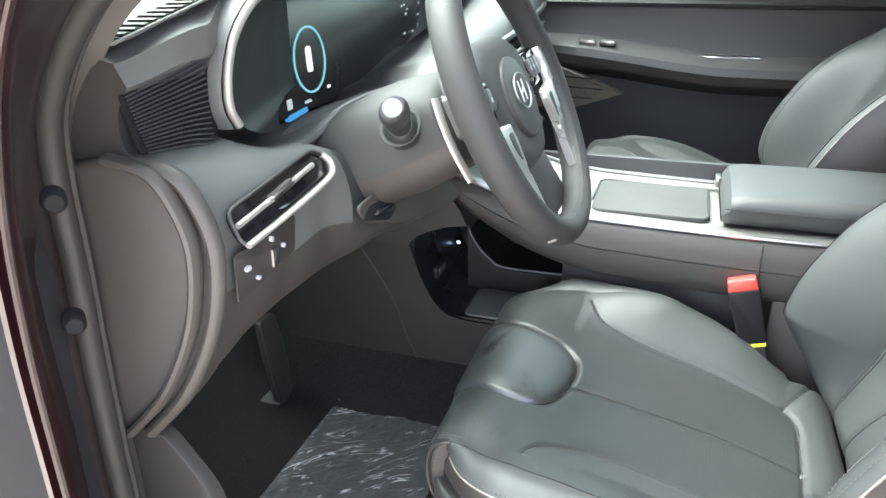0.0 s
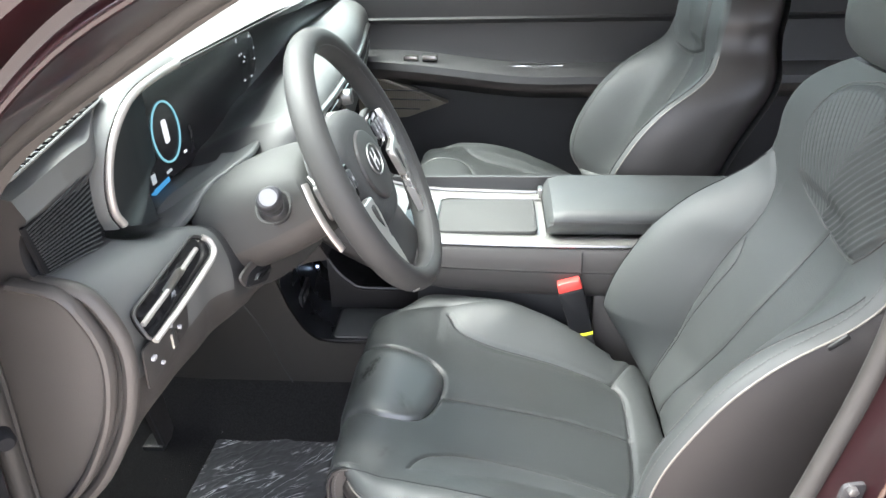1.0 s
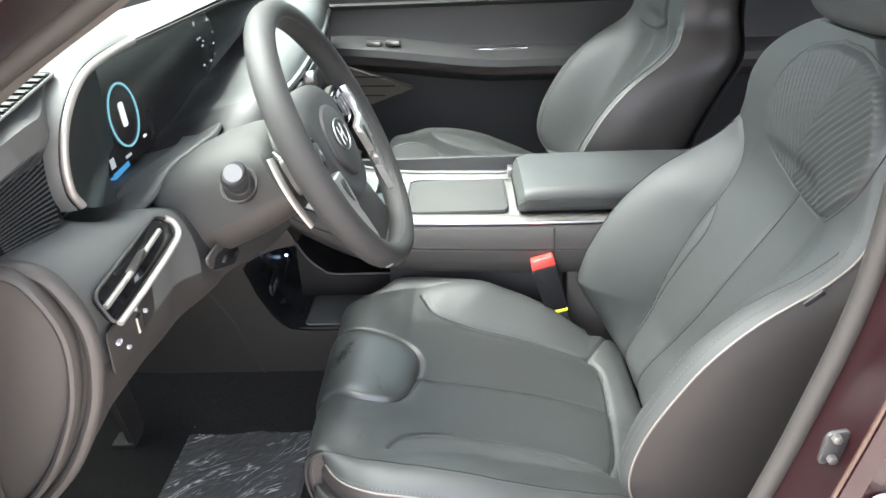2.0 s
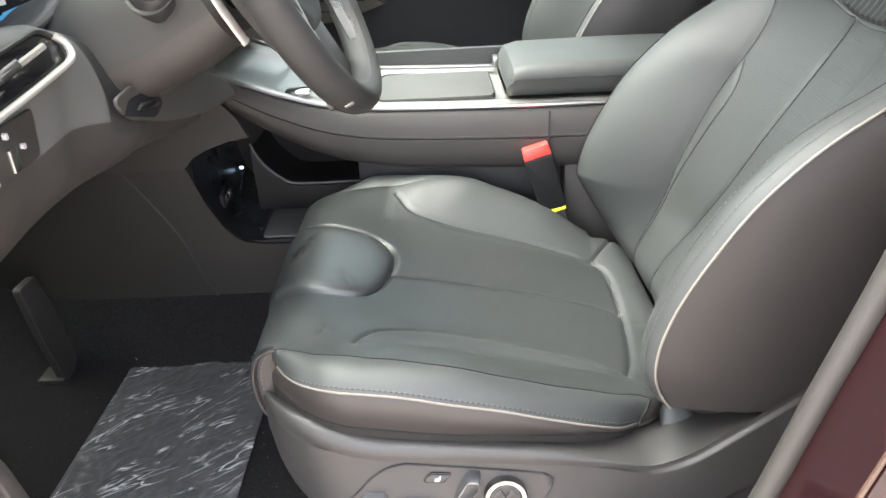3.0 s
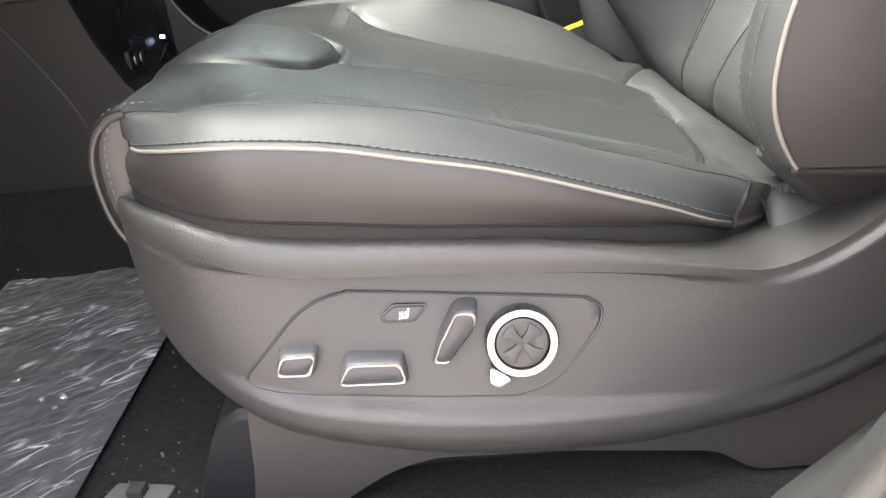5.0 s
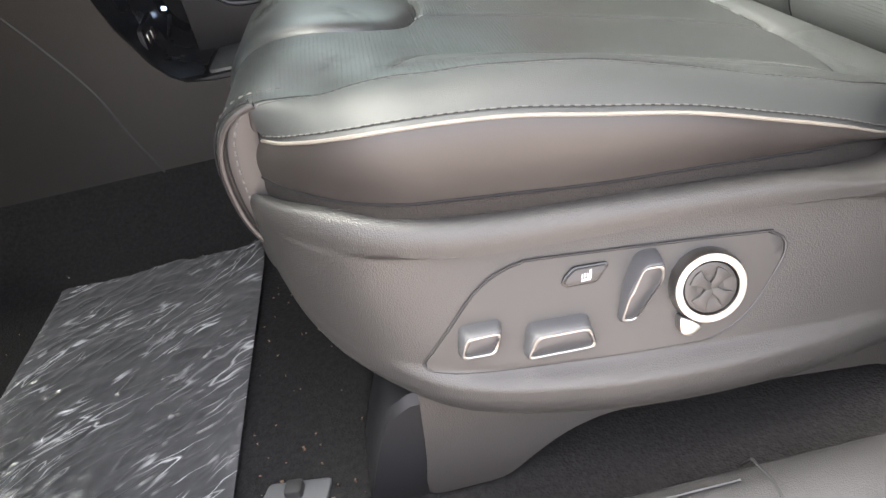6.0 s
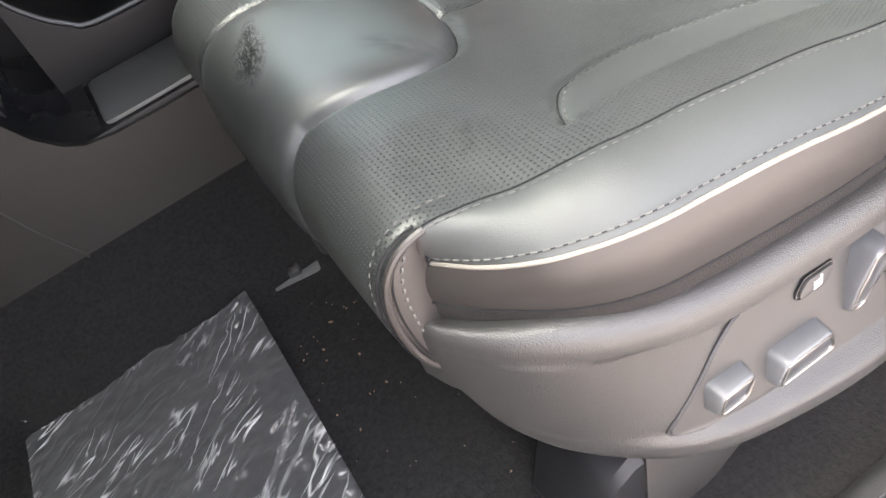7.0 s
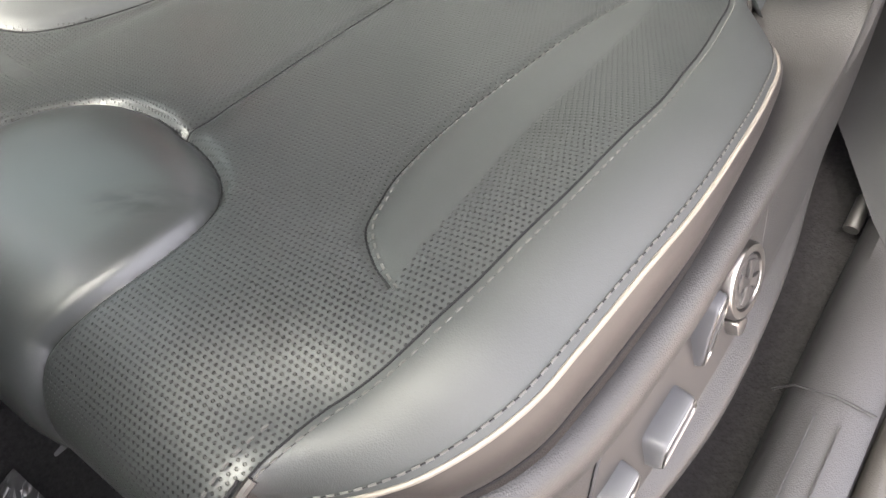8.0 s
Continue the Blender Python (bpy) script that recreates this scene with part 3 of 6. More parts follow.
            for t in np.linspace(0, 1, 5):
                q = np.array((g[0] - ahead, g[1] - 0.6 * ahead - 0.0035 - 0.013 * t * t + 0.003 * math.sin(math.pi * t), zb - 0.032 * t))
                row.append(P(q[0], side * q[1], q[2]))
            band.append(row)
            band_line.append(P(g[0] - ahead, side * (g[1] - 0.6 * ahead - 0.0030), zb))
        if side > 0:
            bolster_rim, side_rim = bol[-1], skirt[-1]
        part("bolster", grid(bol), LEATHER, seat, "smooth black leather bolster")
        part("side_panel", grid(skirt), LEATHER_SIDE, seat)
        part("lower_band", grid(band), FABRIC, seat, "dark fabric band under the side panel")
        part("seam", tube(band_line[::2], 0.0011, 6), PLUG, seat)
        part("piping", tube(pipe[::2], 0.0012, 8), PIPING, seat, "pale grey piping")
        if side > 0 and driver:
            for row, up in ((stitch, (0, -0.3 * sgn, 1)), (stitch2, (0, 0.5 * sgn, 0.8))):
                part("stitching", stitches(row, 0.0034, 0.0022, 0.0005, normal=up), THREAD, seat)
                part("stitch_line", tube(row[::2], 0.0003, 5), PLUG, seat, "dark needle line under the stitches")
            part("seam", tube([P(x[i, j], s[i, j], z[i, j] - 0.0004) for i in keep[::2]], 0.0006, 6), PLUG, cover)
            part("seam", tube(bol[-1], 0.0016, 6), PLUG, seat)
        # rounded ends of the bolster
        for end, aim in ((0, (-0.2120, 0.186, 0.700)), (-1, (0.250, 0.176, 0.630))):
            ringp = [*bol[end], *skirt[end][1:], *band[end][1:]]
            tip = P(aim[0], side * aim[1], aim[2])
            rws = [[p.lerp(tip, t * t) + Vector(((0.020 if end else -0.004) * math.sin(math.pi * t) * 0.5, 0, 0)) for p in ringp] for t in (0.0, 0.2, 0.4, 0.6, 0.8, 0.97)]
            part("bolster_end", grid(rws), LEATHER_SIDE, seat, "tucked leather end")
    if driver:
        def on_cover(aa, ss, up=0.0):
            """Point of the cover at a length along it and a side."""
            f = np.interp(aa, a[:, 0], np.arange(rows))
            i0 = min(int(f), rows - 2)
            q = [[np.interp(ss, s[i], v[i]) for v in (x, z)] for i in (i0, i0 + 1)]
            w = f - i0
            return P(q[0][0] * (1 - w) + q[1][0] * w, ss, q[0][1] * (1 - w) + q[1][1] * w + up)

        part("stitching", stitches([on_cover(q[0], q[1] + 0.0045) for q in spline(INSERT_OUT, 60)[:-2]], 0.0040, 0.0030, 0.0006), THREAD, cover)
        for way in (PAD[1:-1], MIDDLE, INSERT_IN, INSERT_OUT, INSERT_REAR, REAR_IN):
            part("seam", tube([on_cover(q[0], q[1], -0.0002) for q in spline(way, 80)], 0.0007, 5), PLUG, cover)
        # rolled cord round the rear end of the outer bolster
        cord = [*bolster_rim[4::2], *side_rim[2::2]]
        part("rolled_edge", tube(spline([p + Vector((0.001, 0, 0.001)) for p in cord], 40), 0.0022, 8), FABRIC, seat, "rolled dark edge at the rear end of the bolster")
    # pan under the cushion
    bm = rbox(P(-0.17, -0.20, 0.60), P(0.25, 0.20, 0.622), 0.01)
    part("cushion_pan", bm, PLASTIC, seat)

    # backrest
    zs = np.r_[np.linspace(0.60, 1.10, 150 if driver else 70), np.linspace(1.105, 1.25, 40 if driver else 24)]
    us = np.linspace(-1, 1, 201 if driver else 101)
    last = len(us) - 1
    front, uv = [], []
    for zz in zs:
        lat = [u * back_half(u, zz) for u in us]
        front.append([P(back_front(q, zz), q, zz) for q in lat])
        uv.append([(q, zz) for q in lat])
    idx = [[0 if curve1(FAR_SEAM, zs[i]) < uv[i][j][0] < back_half(1, zs[i]) - 0.041 and zs[i] < 1.045 else 1 for j in range(last)] for i in range(len(zs) - 1)]
    back = part("backrest", grid(front, index=idx, uvs=uv), [PERF_BACK, BACK_LEATHER], seat, "black perforated leather backrest with deep bolsters")
    for side in (1, -1):
        k = last if side > 0 else 0
        wrap, pipe, stitch = [], [], []
        for i, zz in enumerate(zs):
            o = front[i][k]
            depth = curve1(BACK, zz) + 0.13 + dx - o.x
            row = []
            for t in np.linspace(0, 1, 14):
                bulge = 0.014 * math.sin(math.pi * min(1, t * 1.1)) - 0.05 * max(0, t - 0.75) ** 2 * 8
                row.append(Vector((o.x + depth * t, o.y + sgn * side * bulge, o.z)))
            wrap.append(row)
            if 0.682 < zz < 1.085:
                pipe.append(o + Vector((-0.001, sgn * side * 0.0015, 0)))
                stitch.append(P(back_front(side * (back_half(side, zz) - 0.012), zz) - 0.0006, side * (back_half(side, zz) - 0.012), zz))
        part("back_side", grid(wrap), LEATHER_SIDE, seat, "dark leather side of the backrest")
        if side > 0 or not driver:
            part("piping", tube(pipe, 0.0014 if driver else 0.0011, 8), PIPING, seat, "pale grey piping")
        if driver and side > 0:
            part("stitching", stitches(stitch, 0.0038, 0.0026, 0.0005, normal=(-1, 0, 0.3)), THREAD, seat)
            low = [w for w in wrap[int(np.argmin(np.abs(zs - 0.682)))]]
            hem = [Vector((p.x, p.y + sgn * side * 0.002, p.z - 0.05 * max(0, (p.x - low[0].x)))) for p in low]
            part("hem", tube(hem, 0.003, 6), LEATHER_SIDE, seat)
            tag = min(pipe, key=lambda p: abs(p.z - 1.010))
            part("tag", slab(rounded([(-0.014, -0.003), (0.012, -0.003), (0.012, 0.003), (-0.014, 0.003)], 0.002), 0.004, axes(tag + Vector((0.004, 0.0, -0.002)), (0.75, 0, 0.66), (-0.66, 0, 0.75)), 0.001), PLASTIC, seat, "small black tag on the piping")
    shell = []
    for i, zz in enumerate(zs):
        xb = curve1(BACK, zz) + 0.13
        shell.append([P(xb + 0.03 * (1 - u * u), u * (back_half(u, zz) + 0.004), zz) for u in np.linspace(-1, 1, 21)])
    part("back_shell", grid(shell), PLASTIC, seat)
    top = [front[-1][::last // 20], [Vector((p.x + 0.06, p.y, p.z + 0.012)) for p in front[-1][::last // 20]], shell[-1]]
    part("back_top", grid(top), LEATHER, seat)
    for way, z0, z1 in ((CENTRE, 0.62, 1.035), (FAR_SEAM, 0.62, 1.088), (FAR_PANEL, 0.62, 0.961)):
        line = [P(back_front(curve1(way, q), q) - 0.0003, curve1(way, q), q) for q in np.linspace(z0, z1, 70)]
        part("seam", tube(line, 0.0009, 5), PLUG, back)
    # stitched strip inside the outer piping, and the edge seam of the inner bolster
    strip = [(back_half(1, q) - 0.040 + 0.02 * max(0.0, (q - 0.95) / 0.10), q) for q in np.linspace(0.70, 1.045, 80)]
    line = [P(back_front(q[0], q[1]) - 0.0004, *q) for q in strip]
    part("seam", tube(line, 0.0006, 5), PLUG, back)
    if driver:
        part("stitching", stitches([P(back_front(q[0] + 0.004, q[1]) - 0.0006, q[0] + 0.004, q[1]) for q in strip], 0.0040, 0.0026, 0.0006, normal=(-1, 0, 0.3)), THREAD, back)
    rim_in = [(-(back_half(-1, q) - 0.012), q) for q in np.linspace(0.70, 1.075, 80)]
    part("seam", tube([P(back_front(q[0], q[1]) - 0.0004, *q) for q in rim_in], 0.0011, 5), PLUG, back)
    # ribbed shoulder panel
    n = 190 if driver else 110
    lo = np.min(np.array(SHIELD), 0)
    hi = np.max(np.array(SHIELD), 0)
    shield = spline(SHIELD + SHIELD[:1], 160)
    gs, gz = np.meshgrid(np.linspace(lo[0], hi[0], n), np.linspace(lo[1], hi[1], n))
    din = distance(gs, gz, shield)
    ok = inside(gs, gz, shield)
    bm = bmesh.new()
    vs = {}
    for i in range(n):
        for j in range(n):
            if ok[i, j] or din[i, j] < 0.002:
                sv, zv = gs[i, j], gz[i, j]
                right = sv > 0.062 + 0.5 * (zv - 1.14)
                phase = (zv * 0.80 - 0.72 * (sv - 0.06)) / 0.0098 if right else (zv * 0.30 + 0.95 * sv) / 0.0098
                rib = (0.0011 if right else 0.0005) * math.sin(2 * math.pi * phase)
                e = float(smooth01(din[i, j] / 0.012)) if ok[i, j] else 0
                vs[i, j] = bm.verts.new(P(back_front(sv, zv) - e * (0.008 + rib) + 0.002, sv, zv))
    for (i, j), v in vs.items():
        q = [vs.get(k) for k in ((i, j), (i + 1, j), (i + 1, j + 1), (i, j + 1))]
        if all(q):
            bm.faces.new(q)
    part("shoulder_panel", bm, BACK_LEATHER, seat, "ribbed quilted leather panel")
    rim = [P(back_front(p[0], p[1]) + 0.0005, p[0], p[1]) for p in shield]
    part("seam", tube(rim, 0.0016, 6), LEATHER_SIDE, seat)
    # headrest
    bm = bmesh.new()
    bmesh.ops.create_icosphere(bm, subdivisions=4, radius=1)
    for v in bm.verts:
        c = v.co
        sx, sy, sz = (math.copysign(abs(q) ** 0.6, q) for q in c)
        v.co = P(0.512 + 0.055 * sx + 0.10 * (sz * 0.1), 0.03 + 0.135 * sy, 1.350 + 0.10 * sz)
    part("headrest", bm, LEATHER, seat)
    for q in (-0.04, 0.10):
        part("headrest_post", tube([P(0.535, q, 1.20), P(0.525, q, 1.30)], 0.006, 10), CHROME, seat)
    return seat, P


seat, PD = build_seat("driver_seat", "black leather driver seat with pale grey piping and worn cushion front", 0.925, -1, 0.0, 0.0, True)
pseat, PP = build_seat("passenger_seat", "black leather passenger seat beside the centre console", 1.745, 1, 0.025, 0.06, False)

# ---- side shield of the driver's seat, with its switches ----
PLAN = [(-0.231, 0.186), (-0.223, 0.208), (-0.207, 0.231), (-0.184, 0.252), (-0.150, 0.271), (-0.11, 0.283), (-0.05, 0.289), (0.0, 0.291), (0.10, 0.290), (0.20, 0.286), (0.30, 0.282), (0.42, 0.272)]
LOW = [(-0.222, 0.630), (-0.214, 0.602), (-0.20, 0.577), (-0.18, 0.558), (-0.15, 0.543), (-0.10, 0.531), (-0.05, 0.523), (0.0, 0.515), (0.07, 0.507), (0.15, 0.503), (0.23, 0.511), (0.30, 0.540), (0.42, 0.615)]
CREST = [(-0.222, 0.680), (-0.18, 0.675), (-0.14, 0.669), (-0.10, 0.664), (0.0, 0.660), (0.10, 0.650), (0.16, 0.640), (0.20, 0.634), (0.24, 0.648), (0.28, 0.676), (0.32, 0.704), (0.42, 0.765)]
INNER_Z = [(-0.222, 0.687), (-0.18, 0.687), (-0.14, 0.681), (-0.08, 0.674), (0.0, 0.667), (0.10, 0.652), (0.16, 0.638), (0.20, 0.628), (0.26, 0.636), (0.32, 0.660), (0.42, 0.74)]
RECESS = [(-0.222, 0.0), (-0.17, 0.0), (-0.12, 1.0), (0.12, 1.0), (0.19, 0.0), (0.42, 0.0)]


def shield_point(x, v):
    """Outer skin of the seat's side shield: v runs from the inner top edge over the crest to the lower edge."""
    out = curve1(PLAN, x)
    crest, low, top = curve1(CREST, x), curve1(LOW, x), curve1(INNER_Z, x)
    deep = curve1(RECESS, x)
    nx = max(0.0, (-0.15 - x) / 0.072)
    wide = 0.030 + 0.035 * float(smooth01((x - 0.10) / 0.12))
    if v < 0.25:
        # rounded top, from the cushion over the crest
        t = v / 0.25
        s = out - 0.004 - wide * (1 - math.sin(t * math.pi / 2) ** 0.9) * (1 - 0.6 * nx)
        z = top + (crest - top) * t + (0.007 - 0.004 * float(smooth01((x - 0.08) / 0.1))) * math.sin(math.pi * t)
        return s, z
    t = (v - 0.25) / 0.75
    z = crest + (low - crest) * t
    s = out - 0.004
    # step down to the switch field, then out again to the lower lip
    dent = float(smooth01((t - 0.050) / 0.035)) * (1 - float(smooth01((t - 0.66) / 0.09)))
    s -= deep * dent * (0.0125 - 0.013 * min(1.0, max(0.0, (t - 0.1) / 0.55)))
    s += 0.008 * deep * float(smooth01((t - 0.66) / 0.09))
    s -= 0.016 * max(0, (t - 0.80) / 0.20) ** 2
    return s, z


plan = spline(PLAN, 110)
ptan = np.gradient(plan, axis=0)
ptan /= np.linalg.norm(ptan, axis=1)[:, None]
vv = np.r_[np.linspace(0, 0.25, 12), np.linspace(0.26, 1, 64)]
rows = []
for (xv, sv), (tx, ts) in zip(plan, ptan):
    base = curve1(PLAN, xv)
    s_, z_ = shield_point(xv, 0.0)
    d = s_ - base - 0.028
    r = [PD(xv - ts * d, sv + tx * d, z_ - 0.004)]
    for v in vv:
        s_, z_ = shield_point(xv, v)
        d = s_ - base  # set in or out along the plan's normal
        r.append(PD(xv - ts * d, sv + tx * d, z_))
    d, z_ = shield_point(xv, 1.0)[0] - base, curve1(LOW, xv)
    r.append(PD(xv - ts * (d - 0.012), sv + tx * (d - 0.012), z_ + 0.003))
    r.append(PD(xv - ts * (d - 0.03), sv + tx * (d - 0.03), z_ + 0.02))
    rows.append(r)
crease, crease_r = [], []
for xv in np.linspace(-0.125, 0.150, 60):
    fade = min(1.0, (xv + 0.125) / 0.06, (0.150 - xv) / 0.06)
    s_, z_ = shield_point(xv, 0.25 + 0.75 * 0.080)
    crease.append(PD(xv, s_ - 0.0008 * (1 - fade), z_))
    crease_r.append(0.0002 + 0.0008 * fade)
side = part("side_shield", grid(rows), VALANCE, seat, "grained dark grey plastic side shield")

# near-black cord stands in for the shade in the moulded crease, thinning at both ends
part("crease_shade", tube(crease, crease_r, 6), PLUG, side)


def on_shield(x, z):
    """Place on the side shield at a length and a height."""
    lo, hi = 0.25, 1.0
    for _ in range(40):
        m = (lo + hi) / 2
        if shield_point(x, m)[1] > z:
            lo = m
        else:
            hi = m
    return PD(x, shield_point(x, lo)[0], z)


PANEL = rounded([(-0.142, 0.580), (-0.086, 0.640), (0.107, 0.619), (0.060, 0.5605), (-0.120, 0.576)], 0.030, 9)
edge = [on_shield(px, pz) + Vector((0, -0.0007, 0)) for px, pz in spline(PANEL + PANEL[:1], 140)]
# switch panel: one smooth plate following the shield
inner = np.array(PANEL)
cx, cz = inner.mean(0)
bm = bmesh.new()
ringpts = spline(PANEL + PANEL[:1], 97)[:-1]
rws = []
for t in (1.0, 0.985, 0.94, 0.88, 0.8, 0.7, 0.58, 0.45, 0.3, 0.15):
    rws.append([on_shield(cx + (px - cx) * t, cz + (pz - cz) * t) + Vector((0, -(0.0 if t == 1.0 else 0.0016), 0)) for px, pz in ringpts])
bm = grid(rws, closed=True)
cap(bm, rws[-1])
bmesh.ops.remove_doubles(bm, verts=bm.verts[:], dist=1e-6)
plate = part("switch_panel", bm, PLASTIC_SMOOTH, side, "smooth dark switch panel")
part("panel_groove", tube(edge, 0.0008, 6), PLASTIC, plate)


def switch(name, outline, out, label):
    """A satin grey switch standing straight out from the panel, with a bright rim round its sunk face."""
    cx_, cz_ = np.array(outline).mean(0)
    y0 = on_shield(cx_, cz_).y + 0.006
    loc = rounded(outline, 0.0042, 5)

    def ringat(grow, depth):
        return [Vector((cx_ + (q[0] - cx_) + grow * (1 if q[0] > cx_ else -1) * min(1, abs(q[0] - cx_) / 0.006),
                        y0 - 0.006 - depth, cz_ + (q[1] - cz_) + grow * (1 if q[1] > cz_ else -1) * min(1, abs(q[1] - cz_) / 0.004))) for q in loc]
    rws = [ringat(0.0022, -0.006), ringat(0.0018, 0.0), ringat(0.0012, out * 0.5), ringat(0.0007, out - 0.0018), ringat(0.0001, out - 0.0004), ringat(-0.0006, out)]
    body = part(name, grid(rws, closed=True), SWITCH, plate, label)
    rim = [ringat(-0.0002, out - 0.0004), ringat(-0.0004, out + 0.0005), ringat(-0.0012, out + 0.0007), ringat(-0.0018, out + 0.0003), ringat(-0.0020, out - 0.0010)]
    part("switch_rim", grid(rim, closed=True), CHROME, body, "bright rim")
    face = [ringat(-0.0019, out - 0.0008), ringat(-0.0035, out - 0.0002)]
    bm = grid(face, closed=True)
    cap(bm, face[-1])
    bmesh.ops.remove_doubles(bm, verts=bm.verts[:], dist=1e-6)
    part("switch_face", bm, SATIN, body)
    return body


switch("tilt_switch", [(-0.1145, 0.5905), (-0.1095, 0.6055), (-0.0870, 0.6055), (-0.0920, 0.5890)], 0.0105, "satin grey seat tilt switch")
switch("slide_switch", [(-0.0755, 0.5825), (-0.0680, 0.5985), (-0.0345, 0.5965), (-0.0315, 0.5800)], 0.0115, "satin grey seat slide switch")
switch("recline_switch", [(-0.0145, 0.5895), (-0.0085, 0.6060), (0.0025, 0.6260), (0.0150, 0.6250), (0.0145, 0.6150), (-0.0060, 0.5885)], 0.0115, "satin grey recline switch")
# small rocker with a seat sign
HEX = rounded([(-0.0455, 0.6185), (-0.0435, 0.6225), (-0.0365, 0.6280), (-0.0155, 0.6265), (-0.0150, 0.6240), (-0.0235, 0.6150), (-0.0425, 0.6160)], 0.002, 4)
cpt = on_shield(-0.030, 0.6215)
m = axes(cpt + Vector((0, -0.001, 0)), (1, 0, 0), (0, 0.22, 1))
sg = 1 if (m.to_3x3() @ Vector((0, 0, 1))).y < 0 else -1
loc = [(px + 0.030, pz - 0.6215) for px, pz in HEX]
part("rocker_surround", slab(loc, sg * 0.0022, m, 0.0006), BLACKGLOSS, plate)
rock = part("rocker_switch", slab([(0.88 * a_, 0.80 * b_) for a_, b_ in loc], sg * 0.0040, m, 0.001), PLASTIC_SMOOTH, plate, "small dark rocker switch")
# seat sign with three rising heat lines
for sign in ([(-0.0035, -0.0030), (0.0022, -0.0030), (0.0028, -0.0016), (-0.0030, -0.0016)], [(0.0014, -0.0016), (0.0030, -0.0016), (0.0040, 0.0034), (0.0026, 0.0034)],
             [(-0.0030, -0.0008), (-0.0023, -0.0008), (-0.0017, 0.0016), (-0.0024, 0.0016)], [(-0.0014, -0.0008), (-0.0007, -0.0008), (-0.0001, 0.0018), (-0.0008, 0.0018)], [(0.0002, -0.0008), (0.0009, -0.0008), (0.0015, 0.0018), (0.0008, 0.0018)]):
    part("switch_sign", slab(sign, sg * 0.0044, m, 0), WHITE, rock)
# round lumbar switch with a bright ring and thumb tab
kc = on_shield(0.0425, 0.5975)
m = axes(kc + Vector((0, 0.002, 0)), (1, 0, 0), (0, 0.22, 1))
sg = 1 if (m.to_3x3() @ Vector((0, 0, 1))).y < 0 else -1


def disc_ring(profile_rz, n=56):
    rws = [[m @ Vector((r * math.cos(w), r * math.sin(w), sg * h)) for w in np.linspace(0, 2 * math.pi, n, endpoint=False)] for r, h in profile_rz]
    return grid(rws, closed=True), rws


bm, _ = disc_ring([(0.0238, 0), (0.0235, 0.010), (0.0222, 0.0122), (0.0178, 0.0122), (0.0169, 0.010), (0.0169, 0.004)])
ringob = part("lumbar_ring", bm, CHROME, plate, "bright chrome ring with a thumb tab")
bm, rr = disc_ring([(0.0169, 0.006), (0.0163, 0.0112), (0.0148, 0.0118), (0.0085, 0.0105)])
cap(bm, rr[-1])
knob = part("lumbar_knob", bm, PLASTIC_SMOOTH, plate, "dark four-way lumbar knob")
for k in range(4):
    w = math.pi / 2 * (k + 0.5)
    o = rounded([(0.0, -0.0024), (0.0075, -0.0030), (0.0130, -0.0058), (0.0142, 0.0), (0.0130, 0.0058), (0.0075, 0.0030), (0.0, 0.0024)], 0.001, 3)
    part("knob_arrow", slab([(p * math.cos(w) - q * math.sin(w), p * math.sin(w) + q * math.cos(w)) for p, q in o], sg * 0.0128, m, 0.0005), PLASTIC_SMOOTH, knob)
tab = rounded([(-0.0215, -0.0135), (-0.0225, -0.0250), (-0.0165, -0.0290), (-0.0075, -0.0240), (-0.0120, -0.0195)], 0.003, 4)
part("thumb_tab", slab(tab, sg * 0.0125, m, 0.001), CHROME, ringob)

# riser and rail cover under the side shield
RISER = rounded([(-0.146, 0.56), (-0.153, 0.488), (-0.160, 0.452), (-0.100, 0.452), (-0.075, 0.470), (-0.050, 0.484), (-0.022, 0.4915), (0.074, 0.487), (0.185, 0.474), (0.215, 0.452),
                 (0.36, 0.452), (0.40, 0.60)], 0.012, 4)
mm = axes((0, 0.664, 0), (1, 0, 0), (0, 0, 1))
part("seat_riser", slab(RISER, -0.03, mm, 0.003), TAUPE, seat, "dark plastic riser cover")
fr = []
for xx, zt in ((-0.200, 0.466), (-0.197, 0.474), (-0.188, 0.500), (-0.180, 0.520), (-0.172, 0.536), (-0.155, 0.545), (-0.135, 0.545)):
    fr.append([(xx, 0.668, 0.45), (xx, 0.666, zt - 0.006), (xx, 0.672, zt), (xx, 0.728, zt + 0.003), (xx, 0.738, zt - 0.004), (xx, 0.74, 0.45)])
bm = grid(fr)
cap(bm, fr[0])
part("rail_cover", bm, LINER, seat, "dark plastic rail end cover")
part("riser_plate", rbox((-0.11, 0.694, 0.458), (0.36, 0.704, 0.56), 0.003), PLUG, seat, "recessed dark plate")
bm = rbox((-0.10, 0.71, 0.452), (0.33, 0.735, 0.486), 0.004)
part("seat_rail", bm, PLASTIC, seat)
bm = rbox((-0.22, 1.095, 0.452), (0.33, 1.13, 0.478), 0.004)
part("seat_rail", bm, STEEL, seat)
bm = rbox((-0.16, 0.70, 0.50), (0.28, 1.13, 0.60), 0.01)
part("seat_underframe", bm, PLASTIC, seat)


# ---- the car round the seats ----
def setting(name, bm, material, label, category, smooth=True):
    return tagged(link_mesh(name, bm, material, smooth), label, category, kind="structure")


# ground
bm = bmesh.new()
vs = [bm.verts.new(p) for p in ((-200, -200, 0), (200, -200, 0), (200, 200, 0), (-200, 200, 0))]
bm.faces.new(vs)
setting("ground", bm, CONCRETE, "grey asphalt of a parking lot", "ground", False)

